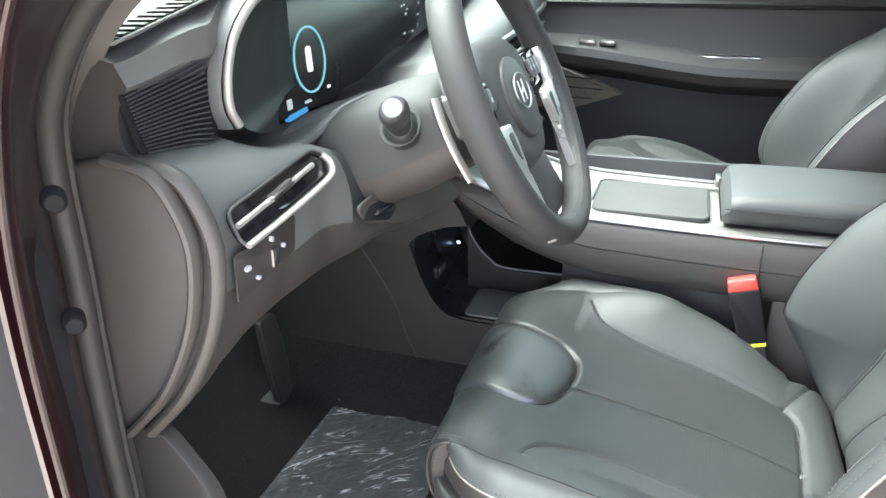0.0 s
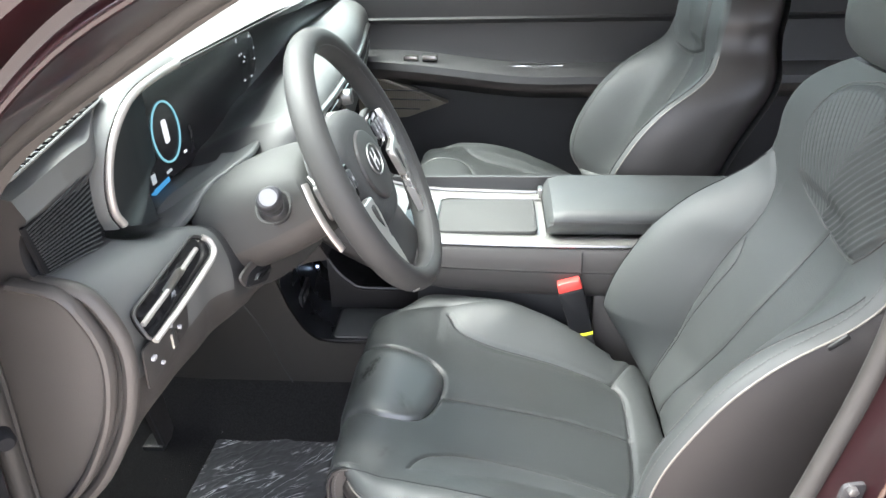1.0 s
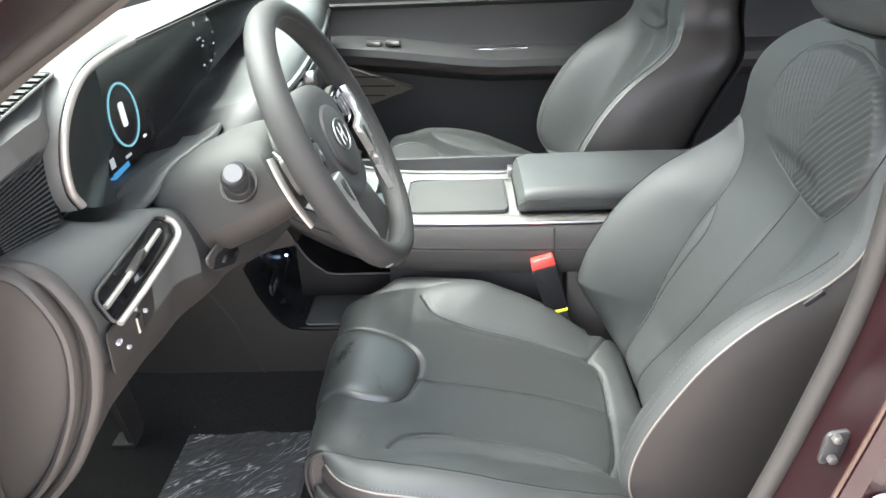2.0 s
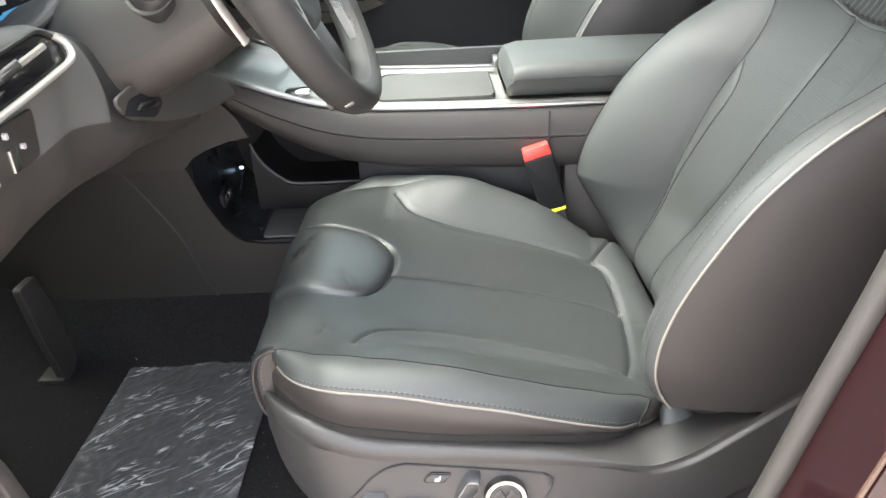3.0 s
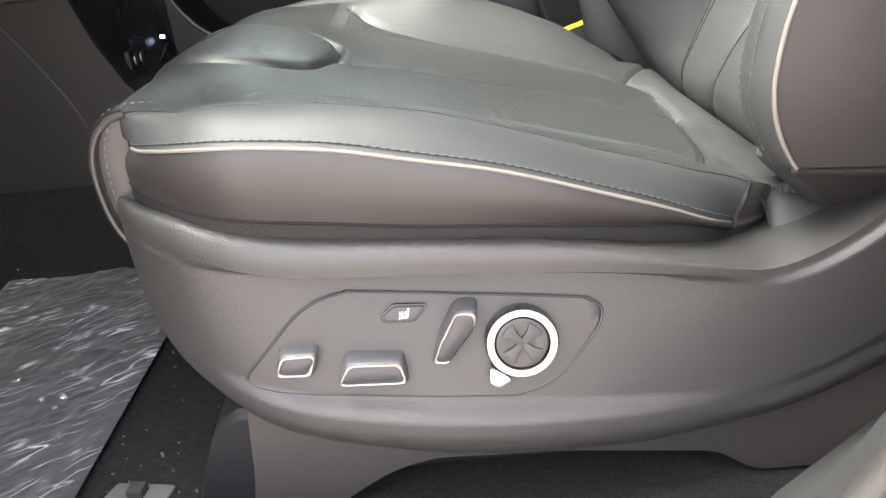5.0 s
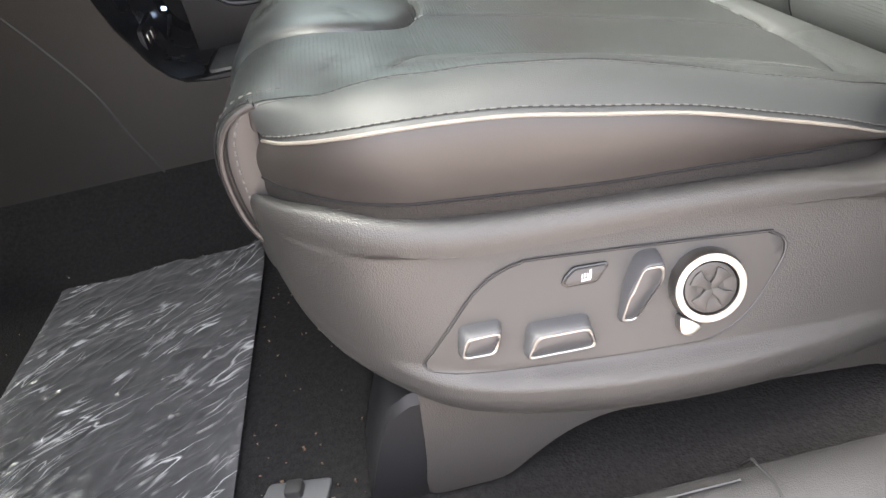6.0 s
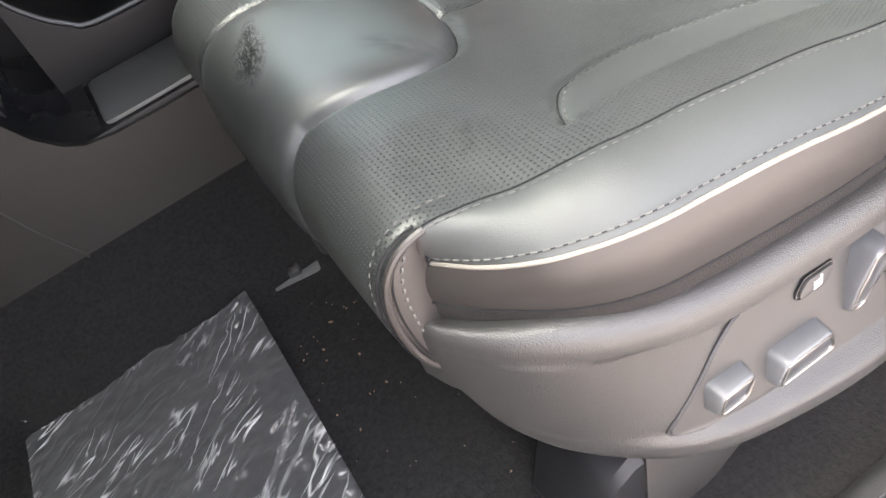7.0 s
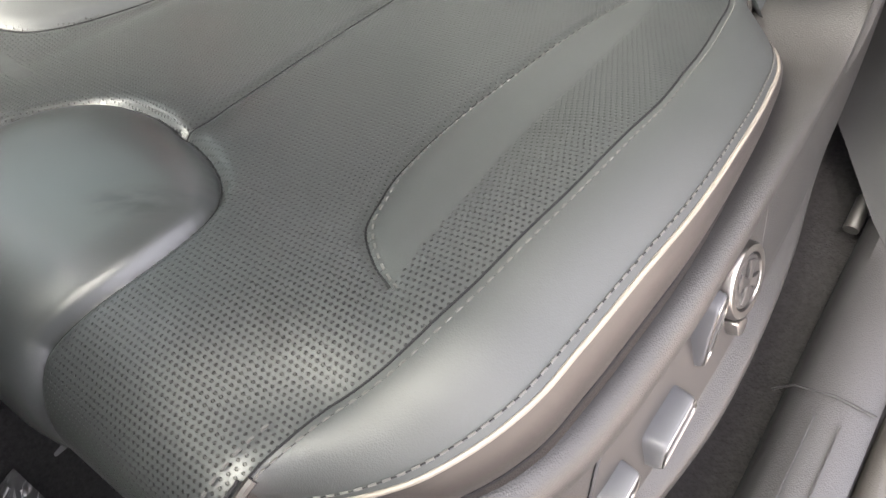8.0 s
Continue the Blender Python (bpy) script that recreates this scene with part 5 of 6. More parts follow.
# ---- the dashboard ----
dash = thing("dashboard", "grey soft-touch dashboard with a wide display hood", "dashboard", (-0.5, 1.33, 0.9))
SEC = {
    0.565: [(-1.05, 1.12), (-0.75, 1.185), (-0.53, 1.215), (-0.462, 1.213), (-0.440, 1.202), (-0.440, 1.190), (-0.455, 1.165), (-0.455, 1.135), (-0.438, 1.122), (-0.415, 1.112), (-0.390, 1.080), (-0.385, 1.04), (-0.392, 0.97), (-0.42, 0.90), (-0.47, 0.84), (-0.70, 0.82)],
    0.68: [(-1.05, 1.13), (-0.75, 1.195), (-0.52, 1.235), (-0.450, 1.238), (-0.430, 1.222), (-0.432, 1.205), (-0.450, 1.165), (-0.450, 1.125), (-0.420, 1.110), (-0.395, 1.100), (-0.374, 1.072), (-0.374, 1.02), (-0.380, 0.96), (-0.41, 0.91), (-0.47, 0.88), (-0.70, 0.87)],
    0.75: [(-1.05, 1.135), (-0.75, 1.205), (-0.54, 1.250), (-0.47, 1.258), (-0.440, 1.252), (-0.45, 1.242), (-0.53, 1.235), (-0.53, 1.075), (-0.43, 1.088), (-0.385, 1.092), (-0.366, 1.066), (-0.366, 1.01), (-0.372, 0.95), (-0.40, 0.92), (-0.47, 0.90), (-0.70, 0.89)],
    0.86: [(-1.05, 1.14), (-0.75, 1.21), (-0.54, 1.252), (-0.47, 1.262), (-0.435, 1.256), (-0.45, 1.244), (-0.53, 1.235), (-0.53, 1.065), (-0.43, 1.062), (-0.37, 1.060), (-0.345, 1.030), (-0.330, 0.985), (-0.350, 0.94), (-0.40, 0.915), (-0.47, 0.91), (-0.70, 0.90)],
    1.00: [(-1.05, 1.14), (-0.75, 1.21), (-0.54, 1.252), (-0.47, 1.262), (-0.435, 1.256), (-0.45, 1.244), (-0.53, 1.235), (-0.53, 1.065), (-0.43, 1.062), (-0.36, 1.058), (-0.325, 1.030), (-0.300, 0.985), (-0.320, 0.93), (-0.40, 0.905), (-0.47, 0.90), (-0.70, 0.90)],
    1.12: [(-1.05, 1.14), (-0.75, 1.21), (-0.54, 1.252), (-0.47, 1.262), (-0.435, 1.256), (-0.45, 1.244), (-0.53, 1.235), (-0.53, 1.085), (-0.40, 1.125), (-0.33, 1.140), (-0.300, 1.120), (-0.305, 1.06), (-0.33, 0.98), (-0.40, 0.91), (-0.47, 0.90), (-0.70, 0.90)],
    1.35: [(-1.05, 1.14), (-0.75, 1.21), (-0.54, 1.252), (-0.47, 1.262), (-0.435, 1.256), (-0.45, 1.244), (-0.51, 1.235), (-0.50, 1.115), (-0.40, 1.160), (-0.34, 1.160), (-0.305, 1.135), (-0.310, 1.06), (-0.33, 0.98), (-0.40, 0.91), (-0.47, 0.90), (-0.70, 0.90)],
    1.70: [(-1.05, 1.14), (-0.75, 1.205), (-0.54, 1.240), (-0.47, 1.248), (-0.44, 1.242), (-0.445, 1.232), (-0.47, 1.215), (-0.46, 1.185), (-0.42, 1.195), (-0.36, 1.185), (-0.330, 1.150), (-0.332, 1.06), (-0.35, 0.98), (-0.40, 0.88), (-0.47, 0.83), (-0.70, 0.82)],
    2.14: [(-1.05, 1.13), (-0.75, 1.195), (-0.54, 1.220), (-0.47, 1.225), (-0.45, 1.220), (-0.455, 1.215), (-0.47, 1.20), (-0.465, 1.185), (-0.44, 1.195), (-0.40, 1.185), (-0.372, 1.150), (-0.374, 1.06), (-0.39, 0.98), (-0.43, 0.88), (-0.47, 0.83), (-0.70, 0.82)],
}
ys = sorted(SEC)


def dash_profile(yv):
    i = min(max(int(np.searchsorted(ys, yv)) - 1, 0), len(ys) - 2)
    t = float(smooth01((yv - ys[i]) / (ys[i + 1] - ys[i])))
    return np.array(SEC[ys[i]]) * (1 - t) + np.array(SEC[ys[i + 1]]) * t


dense, inner_idx = [], []
stations = np.r_[np.linspace(0.565, 1.30, 90), np.linspace(1.32, 2.14, 40)]
for yv in stations:
    prof = dash_profile(yv)
    fine = np.vstack([spline(prof[:6], 26), spline(prof[5:9], 20)[1:], spline(prof[8:], 40)[1:]])
    dense.append([(q[0], yv, q[1]) for q in fine])
idx = [[1 if (26 <= j < 44 and st > 0.70) or (26 <= j < 42 and st <= 0.70) else (1 if 44 <= j < 56 and 0.80 < st < 1.10 else 2 if j > 54 and st < 1.15 else 0) for j in range(len(dense[0]) - 1)] for st in stations[:-1]]
part("dash_body", grid(dense, index=idx), [SOFT, PLASTIC, TAUPE], dash, "grey soft-touch dashboard skin")
bm = bmesh.new()
vs = [bm.verts.new(p) for p in dense[0]] + [bm.verts.new((-1.05, 0.565, 0.82))]
bm.faces.new(vs)
part("dash_end", bm, TAUPE, dash)
# end cover at the door opening, with a raised soft edge
OVAL = rounded([(-0.60, 1.10), (-0.47, 1.128), (-0.408, 1.108), (-0.389, 1.055), (-0.401, 0.985), (-0.440, 0.895), (-0.515, 0.808), (-0.62, 0.80)], 0.05, 7)
mo = axes((0, 0.566, 0), (1, 0, 0), (0, 0, 1))
part("end_cover", slab(OVAL, 0.012, mo, 0.007, 3), END_COVER, dash, "brown-grey end cover of the dashboard")
cover_rim = [(x_, 0.556, z_) for x_, z_ in spline([(-0.47, 1.126), (-0.425, 1.116), (-0.404, 1.09), (-0.392, 1.05), (-0.397, 1.00), (-0.415, 0.945), (-0.455, 0.875), (-0.51, 0.815)], 50)]
part("end_cover_edge", tube(cover_rim, 0.010, 10, flat=0.6), END_COVER, dash)
outer_rim = [(x_ + 0.016, 0.568, z_ - 0.004) for x_, _, z_ in cover_rim]
part("dash_end_edge", tube(outer_rim, 0.010, 10, flat=0.8), END_COVER, dash)

# side grille with thin bright blades
gr = thing("side_grille", "black dashboard side grille with thin satin blades", "air grille", (-0.44, 0.62, 1.16))
part("backing", slab([(0.572, 1.128), (0.690, 1.112), (0.692, 1.205), (0.560, 1.183)], 0.004, axes((-0.447, 0, 0), (0, 1, 0), (0, 0, 1)), 0), PLUG, gr)
for k in range(17):
    t = k / 16
    za, zb_ = 1.129 + 0.054 * t, 1.114 + 0.090 * t
    ya = 0.575 - 0.016 * t
    pts_ = [(-0.438, ya, za), (-0.434, 0.63, (za + zb_) / 2 + 0.001), (-0.436, 0.672, zb_ - 0.002)]
    part("blade", tube(spline(pts_, 10), 0.0008, 6), SATIN, gr)

# outlet in the top corner of the dashboard
outlet = thing("corner_outlet", "slatted air outlet in the top corner of the dashboard", "air grille", (-0.48, 0.68, 1.236))
om = axes((-0.464, 0.668, 1.2400), (0.12, 1.0, 0.21), (-1.0, 0.16, -0.10))
of = 1 if (om.to_3x3() @ Vector((0, 0, 1))).z > 0 else -1
part("recess", slab(rounded([(-0.095, -0.022), (0.085, -0.012), (0.095, 0.030), (-0.085, 0.034)], 0.010), of * 0.003, om, 0.001), BLACKGLOSS, outlet)
part("surround", tube([om @ Vector((q[0], q[1], of * 0.003)) for q in rounded([(-0.097, -0.024), (0.087, -0.014), (0.097, 0.032), (-0.087, 0.036)], 0.010) + [(-0.097, -0.014)]], 0.0018, 6), SOFT, outlet)
for k in range(13):
    q = -0.084 + 0.0136 * k
    part("slat", tube([om @ Vector((q, -0.019 + 0.0007 * k, of * 0.0040)), om @ Vector((q + 0.010, 0.031, of * 0.0040))], 0.0050, 6, flat=0.3), SHROUD, outlet)

# hood and display
WALL_X, WALL_Y = -0.495, 0.958
hood = part("display_hood", tube([(x_, y_, z_) for x_, y_, z_ in spline([(-0.428, 0.93, 1.2625), (-0.425, 0.86, 1.262), (-0.423, 0.79, 1.257), (-0.422, 0.745, 1.243), (-0.424, 0.712, 1.215), (-0.427, 0.697, 1.18), (-0.428, 0.695, 1.145),
                                                                     (-0.425, 0.704, 1.124)], 60)], 0.0050, 12), HOOD_TRIM, dash, "satin metal edge of the display hood")
rows = []
for x_, y_, z_ in spline([(-0.427, 0.93, 1.2640), (-0.424, 0.86, 1.2635), (-0.422, 0.79, 1.2590), (-0.421, 0.743, 1.2450), (-0.423, 0.709, 1.217), (-0.426, 0.693, 1.18), (-0.427, 0.691, 1.145), (-0.424, 0.700, 1.122)], 60):
    out = Vector((0, min(0.0, (y_ - 0.76)) / 0.07, max(0.0, (z_ - 1.20)) / 0.06))
    rows.append([Vector((x_ - 0.003, y_, z_)) + 0.004 * out, Vector((x_ - 0.010, y_, z_)) + 0.008 * out, Vector((x_ - 0.024, y_, z_)) + 0.009 * out, Vector((x_ - 0.05, y_, z_ - 0.002)) + 0.008 * out, Vector((x_ - 0.10, y_ + 0.004, z_ - 0.010)) + 0.006 * out])
part("hood_shell", grid(rows), SOFT, dash, "grey outer shell of the display hood")
rows = []
for (x_, y_, z_) in spline([(-0.430, 1.75, 1.252), (-0.430, 0.93, 1.259), (-0.427, 0.86, 1.258), (-0.425, 0.79, 1.253), (-0.424, 0.748, 1.240), (-0.426, 0.717, 1.213), (-0.429, 0.702, 1.18), (-0.430, 0.700, 1.145), (-0.426, 0.713, 1.120), (-0.417, 0.737, 1.109), (-0.41, 0.77, 1.104)], 90):
    cxx, cyy, czz = -0.507, 0.88, 1.165
    k = max(0.0, min(1.0, (0.90 - y_) / 0.15)) ** 0.8
    inx = y_ + (WALL_Y - y_) * k * 0.96
    rows.append([(x_, y_, z_), (x_ - 0.010, y_ + 0.006 * k, z_ - 0.002), (-0.455, y_ + (inx - y_) * 0.40, z_ + (czz - z_) * 0.08), (-0.485, y_ + (inx - y_) * 0.80, z_ + (czz - z_) * 0.14), (WALL_X, inx, z_ + (czz - z_) * 0.16), (-0.515, inx + 0.004, z_ + (czz - z_) * 0.16)])
part("hood_liner", grid(rows), LINER, dash, "gloss black inner wall of the hood")
disp = part("display_panel", slab(rounded([(0.70, 1.085), (1.10, 1.075), (1.72, 1.10), (1.73, 1.245), (0.74, 1.245)], 0.02), 0.006, axes((-0.436, 0, 0), (0, 1, 0), (-0.06, 0, 1)), 0.001), SCREEN, dash, "black glass display")


def on_screen(name, outline, material, lift=0.0072, label=""):
    return part(name, slab(outline, lift, axes((-0.436, 0, 0), (0, 1, 0), (-0.06, 0, 1)), 0), material, disp, label)


LIP = [(0.735, 1.086), (0.78, 1.084), (0.823, 1.088), (0.868, 1.110), (0.917, 1.119), (0.98, 1.118), (1.05, 1.112), (1.14, 1.098), (1.20, 1.090)]
LIP_X = [(0.735, -0.43), (0.78, -0.412), (0.823, -0.405), (0.868, -0.391), (0.917, -0.374), (0.98, -0.368), (1.05, -0.378), (1.14, -0.403), (1.20, -0.42)]
rows = []
for yv in np.linspace(0.735, 1.20, 70):
    lx, lz = curve1(LIP_X, yv), curve1(LIP, yv)
    r = []
    for t in np.linspace(0, 1, 12):
        r.append((-0.512 + (lx + 0.512) * t, yv, 1.066 + (lz - 1.066) * t ** 1.5))
    r += [(lx + 0.004, yv, lz - 0.001), (lx + 0.006, yv, lz - 0.005), (lx + 0.004, yv, lz - 0.010), (lx - 0.010, yv, lz - 0.014), (lx - 0.06, yv, lz - 0.020)]
    rows.append(r)
part("binnacle_floor", grid(rows), SOFT, dash, "grey shelf below the display with a curved lip")
# round gauge: a thin luminous ring with a car sign, and a blue bar
gm = axes((-0.436, 0, 0), (0, 1, 0), (-0.06, 0, 1))
gy, gz = 1.004, 1.146
ring = [gm @ Vector((gy + 0.0455 * math.cos(w), gz + 0.0455 * math.sin(w), 0.0075)) for w in np.linspace(-2.1, math.pi * 2 - 2.1, 64)]
part("gauge_ring", tube(ring, 0.0016, 6), CYAN, disp, "pale blue luminous ring")
on_screen("gauge_sign", rounded([(gy - 0.009, gz - 0.017), (gy + 0.007, gz - 0.017), (gy + 0.007, gz + 0.019), (gy - 0.009, gz + 0.019)], 0.005), LIT, label="white car sign")
on_screen("gauge_bar", [(0.925, 1.0735), (0.978, 1.0765), (0.978, 1.0840), (0.925, 1.0815)], BLUE, label="blue bar")
on_screen("gauge_text", [(0.925, 1.089), (0.938, 1.089), (0.938, 1.103), (0.925, 1.103)], DIM)
on_screen("gauge_text", [(0.975, 1.088), (0.993, 1.088), (0.993, 1.092), (0.975, 1.092)], DIM)
on_screen("gauge_text", [(1.048, 1.097), (1.058, 1.097), (1.058, 1.101), (1.048, 1.101)], LIT)
rnd = random.Random(7)
for k in range(26):
    a_, b_ = 1.36 + 0.30 * rnd.random(), 1.125 + 0.105 * rnd.random()
    w_ = rnd.choice((0.005, 0.008, 0.014))
    on_screen("screen_text", [(a_, b_), (a_ + w_, b_), (a_ + w_, b_ + 0.0035), (a_, b_ + 0.0035)], DIM)

# side vent with a bright lower lip
vent = thing("side_vent", "black dashboard air vent with a bright chrome lip", "air vent", (-0.375, 0.68, 1.06))
vm = axes((-0.3695, 0.681, 1.0585), (0.012, 0.168, 0.012), (-0.55, 0.0, 1.0))
VO = rounded([(-0.088, -0.020), (0.082, -0.010), (0.090, 0.008), (0.074, 0.024), (-0.084, 0.016)], 0.012, 5)
part("vent_recess", slab(VO, 0.006, vm @ Matrix.Translation((0, 0, -0.001)), 0.001), BLACKGLOSS, vent)
part("vent_surround", tube([vm @ Vector((p[0] * 1.02, p[1] * 1.04, 0.006)) for p in VO + VO[:1]], 0.0022, 6), PLASTIC_SMOOTH, vent)
part("vent_lip", tube([vm @ Vector(p) for p in spline([(-0.088, -0.021, 0.010), (-0.03, -0.0185, 0.013), (0.04, -0.0145, 0.013), (0.080, -0.010, 0.011), (0.0905, 0.004, 0.009), (0.086, 0.014, 0.007)], 40)], 0.0040, 10, flat=0.7), HOOD_TRIM, vent, "bright satin lip")
part("vent_blade", tube([vm @ Vector(p) for p in spline([(-0.084, 0.000, 0.008), (-0.02, 0.004, 0.010), (0.06, 0.010, 0.009)], 16)], 0.0032, 8), HOOD_TRIM, vent)
part("vent_tab", slab(rounded([(-0.026, 0.000), (0.014, 0.003), (0.014, 0.012), (-0.026, 0.008)], 0.002), 0.013, vm, 0.002), CHROME, vent)
# switch bank under the vent
bank = thing("switch_bank", "dark switch panel with white signs below the vent", "switch panel", (-0.377, 0.65, 1.0))
bk = axes((-0.3735, 0.645, 1.004), (0.006, 0.168, 0.012), (0.05, 0.0, 1.0))
part("plate", slab(rounded([(-0.055, -0.026), (0.055, -0.020), (0.062, 0.022), (-0.052, 0.026)], 0.006), 0.002, bk @ Matrix.Translation((0, 0, -0.001)), 0.001), TAUPE, bank)
for a_, b_, w_, h_ in ((-0.036, 0.005, 0.008, 0.005), (-0.020, -0.014, 0.005, 0.004), (0.010, 0.016, 0.004, 0.006), (0.030, -0.001, 0.004, 0.005)):
    part("sign", slab(rounded([(a_ - w_ / 2, b_ - h_ / 2), (a_ + w_ / 2, b_ - h_ / 2), (a_ + w_ / 2, b_ + h_ / 2), (a_ - w_ / 2, b_ + h_ / 2)], 0.002), 0.0045, bk, 0), WHITE, bank)
part("thumbwheel", slab(rounded([(0.008, -0.018), (0.020, -0.018), (0.020, 0.004), (0.008, 0.004)], 0.002), 0.004, bk, 0.002), CHROME, bank)
# knee panel release
kp = thing("knee_panel", "taupe panel below the steering column with a black release handle", "knee panel", (-0.33, 0.88, 0.98))
km = axes((-0.318, 0.880, 0.990), (0.030, 0.16, -0.035), (-0.12, 0.0, 1.0))
part("panel", slab(rounded([(-0.10, 0.0), (-0.03, 0.026), (0.06, 0.028), (0.14, 0.016), (0.18, -0.010), (0.09, -0.025), (0.0, -0.030), (-0.08, -0.020)], 0.02, 6), 0.004, km, 0.002, 3), TAUPE, kp)
part("recess", slab(rounded([(-0.088, -0.016), (-0.03, -0.022), (-0.010, -0.006), (-0.035, 0.008), (-0.075, 0.0)], 0.008), 0.005, km, 0.001), PLUG, kp)
part("handle", slab(rounded([(-0.066, -0.012), (-0.026, -0.010), (-0.020, -0.002), (-0.056, -0.005)], 0.003), 0.010, km, 0.003), PLASTIC, kp, "black release handle")

# ---- steering column ----
column = thing("steering_column", "grey steering column shroud with control stalks", "steering column", (-0.30, 0.90, 1.08))
tilt = radians(25)
AX = Vector((math.cos(tilt), 0, math.sin(tilt)))
UP = Vector((-math.sin(tilt), 0, math.cos(tilt)))
C0 = Vector((-0.167, 0.900, 1.135))
rows = []
for d, ry, rt, rb in ((-0.245, 0.050, 0.045, 0.045), (-0.243, 0.074, 0.064, 0.064), (-0.22, 0.080, 0.068, 0.067), (-0.18, 0.083, 0.070, 0.067), (-0.14, 0.085, 0.069, 0.067), (-0.105, 0.083, 0.064, 0.064), (-0.080, 0.080, 0.056, 0.060), (-0.072, 0.072, 0.046, 0.052), (-0.070, 0.05, 0.03, 0.03)):
    c = C0 + AX * d
    ringp = []
    for w in np.linspace(0, 2 * math.pi, 40, endpoint=False):
        cw, sw = math.copysign(abs(math.cos(w)) ** 0.66, math.cos(w)), math.copysign(abs(math.sin(w)) ** 0.66, math.sin(w))
        ringp.append(c + Vector((0, ry * cw, 0)) + UP * (rt * sw if sw > 0 else rb * sw))
    rows.append(ringp)
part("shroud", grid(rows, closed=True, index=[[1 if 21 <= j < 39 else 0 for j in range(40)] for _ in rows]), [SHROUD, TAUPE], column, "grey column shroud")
st0 = Vector((-0.262, 0.735, 1.146))
sd_ = Vector((-0.02, 0.085, -0.055)).normalized()
part("stalk", tube([st0 + sd_ * 0.11, st0 + sd_ * 0.03], 0.013, 16), PLASTIC, column, "black stalk shaft")
hole = [st0 + sd_ * 0.064 + 0.0205 * (math.cos(w) * Vector((1, 0.235, 0)).normalized() + math.sin(w) * Vector((0.12, 0.5, 0.85)).normalized()) for w in np.linspace(0, 2 * math.pi, 40)]
part("stalk_socket", tube(hole, 0.0026, 8), SHROUD, column, "grey rim round the stalk")
part("stalk_gaiter", tube([st0 + sd_ * 0.085, st0 + sd_ * 0.062, st0 + sd_ * 0.055], [0.020, 0.0195, 0.014], 20), PLASTIC, column)
kr = []
for d, r in ((0.034, 0.0125), (0.032, 0.0145), (0.008, 0.0150), (0.002, 0.0140), (0.0, 0.0120)):
    a1_, b1_ = Vector((1, 0.235, 0)).normalized(), Vector((0.12, 0.5, 0.85)).normalized()
    kr.append([st0 + sd_ * d + r * (1 + (0.03 if q % 2 and 0.004 < d < 0.033 else 0)) * (math.cos(q * math.pi / 20) * a1_ + math.sin(q * math.pi / 20) * b1_) for q in range(40)])
bm = grid(kr, closed=True)
cap(bm, kr[-1])
part("stalk_knob", bm, SATIN, column, "satin knurled end")
part("stalk_sign", tube([st0 - sd_ * 0.0002, st0 - sd_ * 0.0008], 0.0105, 20), CHROME, column)
part("light_stalk", tube([st0 + Vector((0.03, 0.075, -0.004)), st0 + Vector((0.055, 0.035, -0.008))], 0.0035, 8), CHROME, column, "thin bright stalk")

# ---- steering wheel ----
WM = axes(C0, (0, 1, 0), UP)  # x to the passenger, y up the wheel, z to the driver
flip = 1 if (WM.to_3x3() @ Vector((0, 0, 1))).dot(AX) > 0 else -1
wheel = thing("steering_wheel", "black leather steering wheel with satin metal spokes", "steering wheel", C0)
rows = []
for w in np.linspace(0, 2 * math.pi, 120, endpoint=False):
    rad = Vector((math.cos(w), math.sin(w), 0))
    c = Vector((0.176 * math.cos(w), 0.174 * math.sin(w), 0))
    fat = 1 + 0.08 * math.exp(-(((w - 0.7) % (2 * math.pi)) / 0.3) ** 2)
    rows.append([WM @ (c + 0.0160 * fat * math.cos(q) * rad + Vector((0, 0, 0.0190 * math.sin(q)))) for q in np.linspace(0, 2 * math.pi, 20, endpoint=False)])
rows.append(rows[0])
bm = grid(rows, closed=True)
bmesh.ops.remove_doubles(bm, verts=bm.verts[:], dist=1e-6)
rimob = part("rim", bm, RIM, wheel, "black leather rim")
seam = [WM @ Vector((0.1645 * math.cos(w), 0.1625 * math.sin(w), flip * 0.012)) for w in np.linspace(0, 2 * math.pi, 100)]
part("rim_seam", tube(seam, 0.0012, 6), PLASTIC, rimob)


def wheel_slab(outline, thick, z0, bevel=0.004, segments=3):
    bm_ = slab(outline, flip * thick, WM @ Matrix.Translation((0, 0, flip * z0)), bevel, segments)
    return bm_


hub = rounded([(-0.102, 0.042), (-0.055, 0.074), (0.055, 0.074), (0.102, 0.042), (0.088, -0.025), (0.050, -0.090), (-0.050, -0.090), (-0.088, -0.025)], 0.030, 8)
part("hub", wheel_slab(hub, 0.050, -0.052, 0.022, 6), HUB, wheel, "grey airbag cover")
part("hub_face", wheel_slab(ellipse(0.0, -0.006, 0.056, 0.050, 40), 0.008, -0.005, 0.004, 3), PLASTIC_SMOOTH, wheel, "dark centre pad")
badge = [WM @ Vector((0.030 * math.cos(w), 0.021 * math.sin(w), flip * 0.0055)) for w in np.linspace(0, 2 * math.pi, 48)]
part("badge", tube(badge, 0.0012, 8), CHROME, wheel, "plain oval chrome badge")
for xo in (-0.0085, 0.0085):
    part("badge_bar", tube([WM @ Vector((xo - 0.002, -0.013, flip * 0.0055)), WM @ Vector((xo + 0.002, 0.013, flip * 0.0055))], 0.0011, 6), CHROME, wheel)
part("badge_bar", tube([WM @ Vector((-0.0075, -0.003, flip * 0.0055)), WM @ Vector((0.0075, 0.003, flip * 0.0055))], 0.0011, 6), CHROME, wheel)
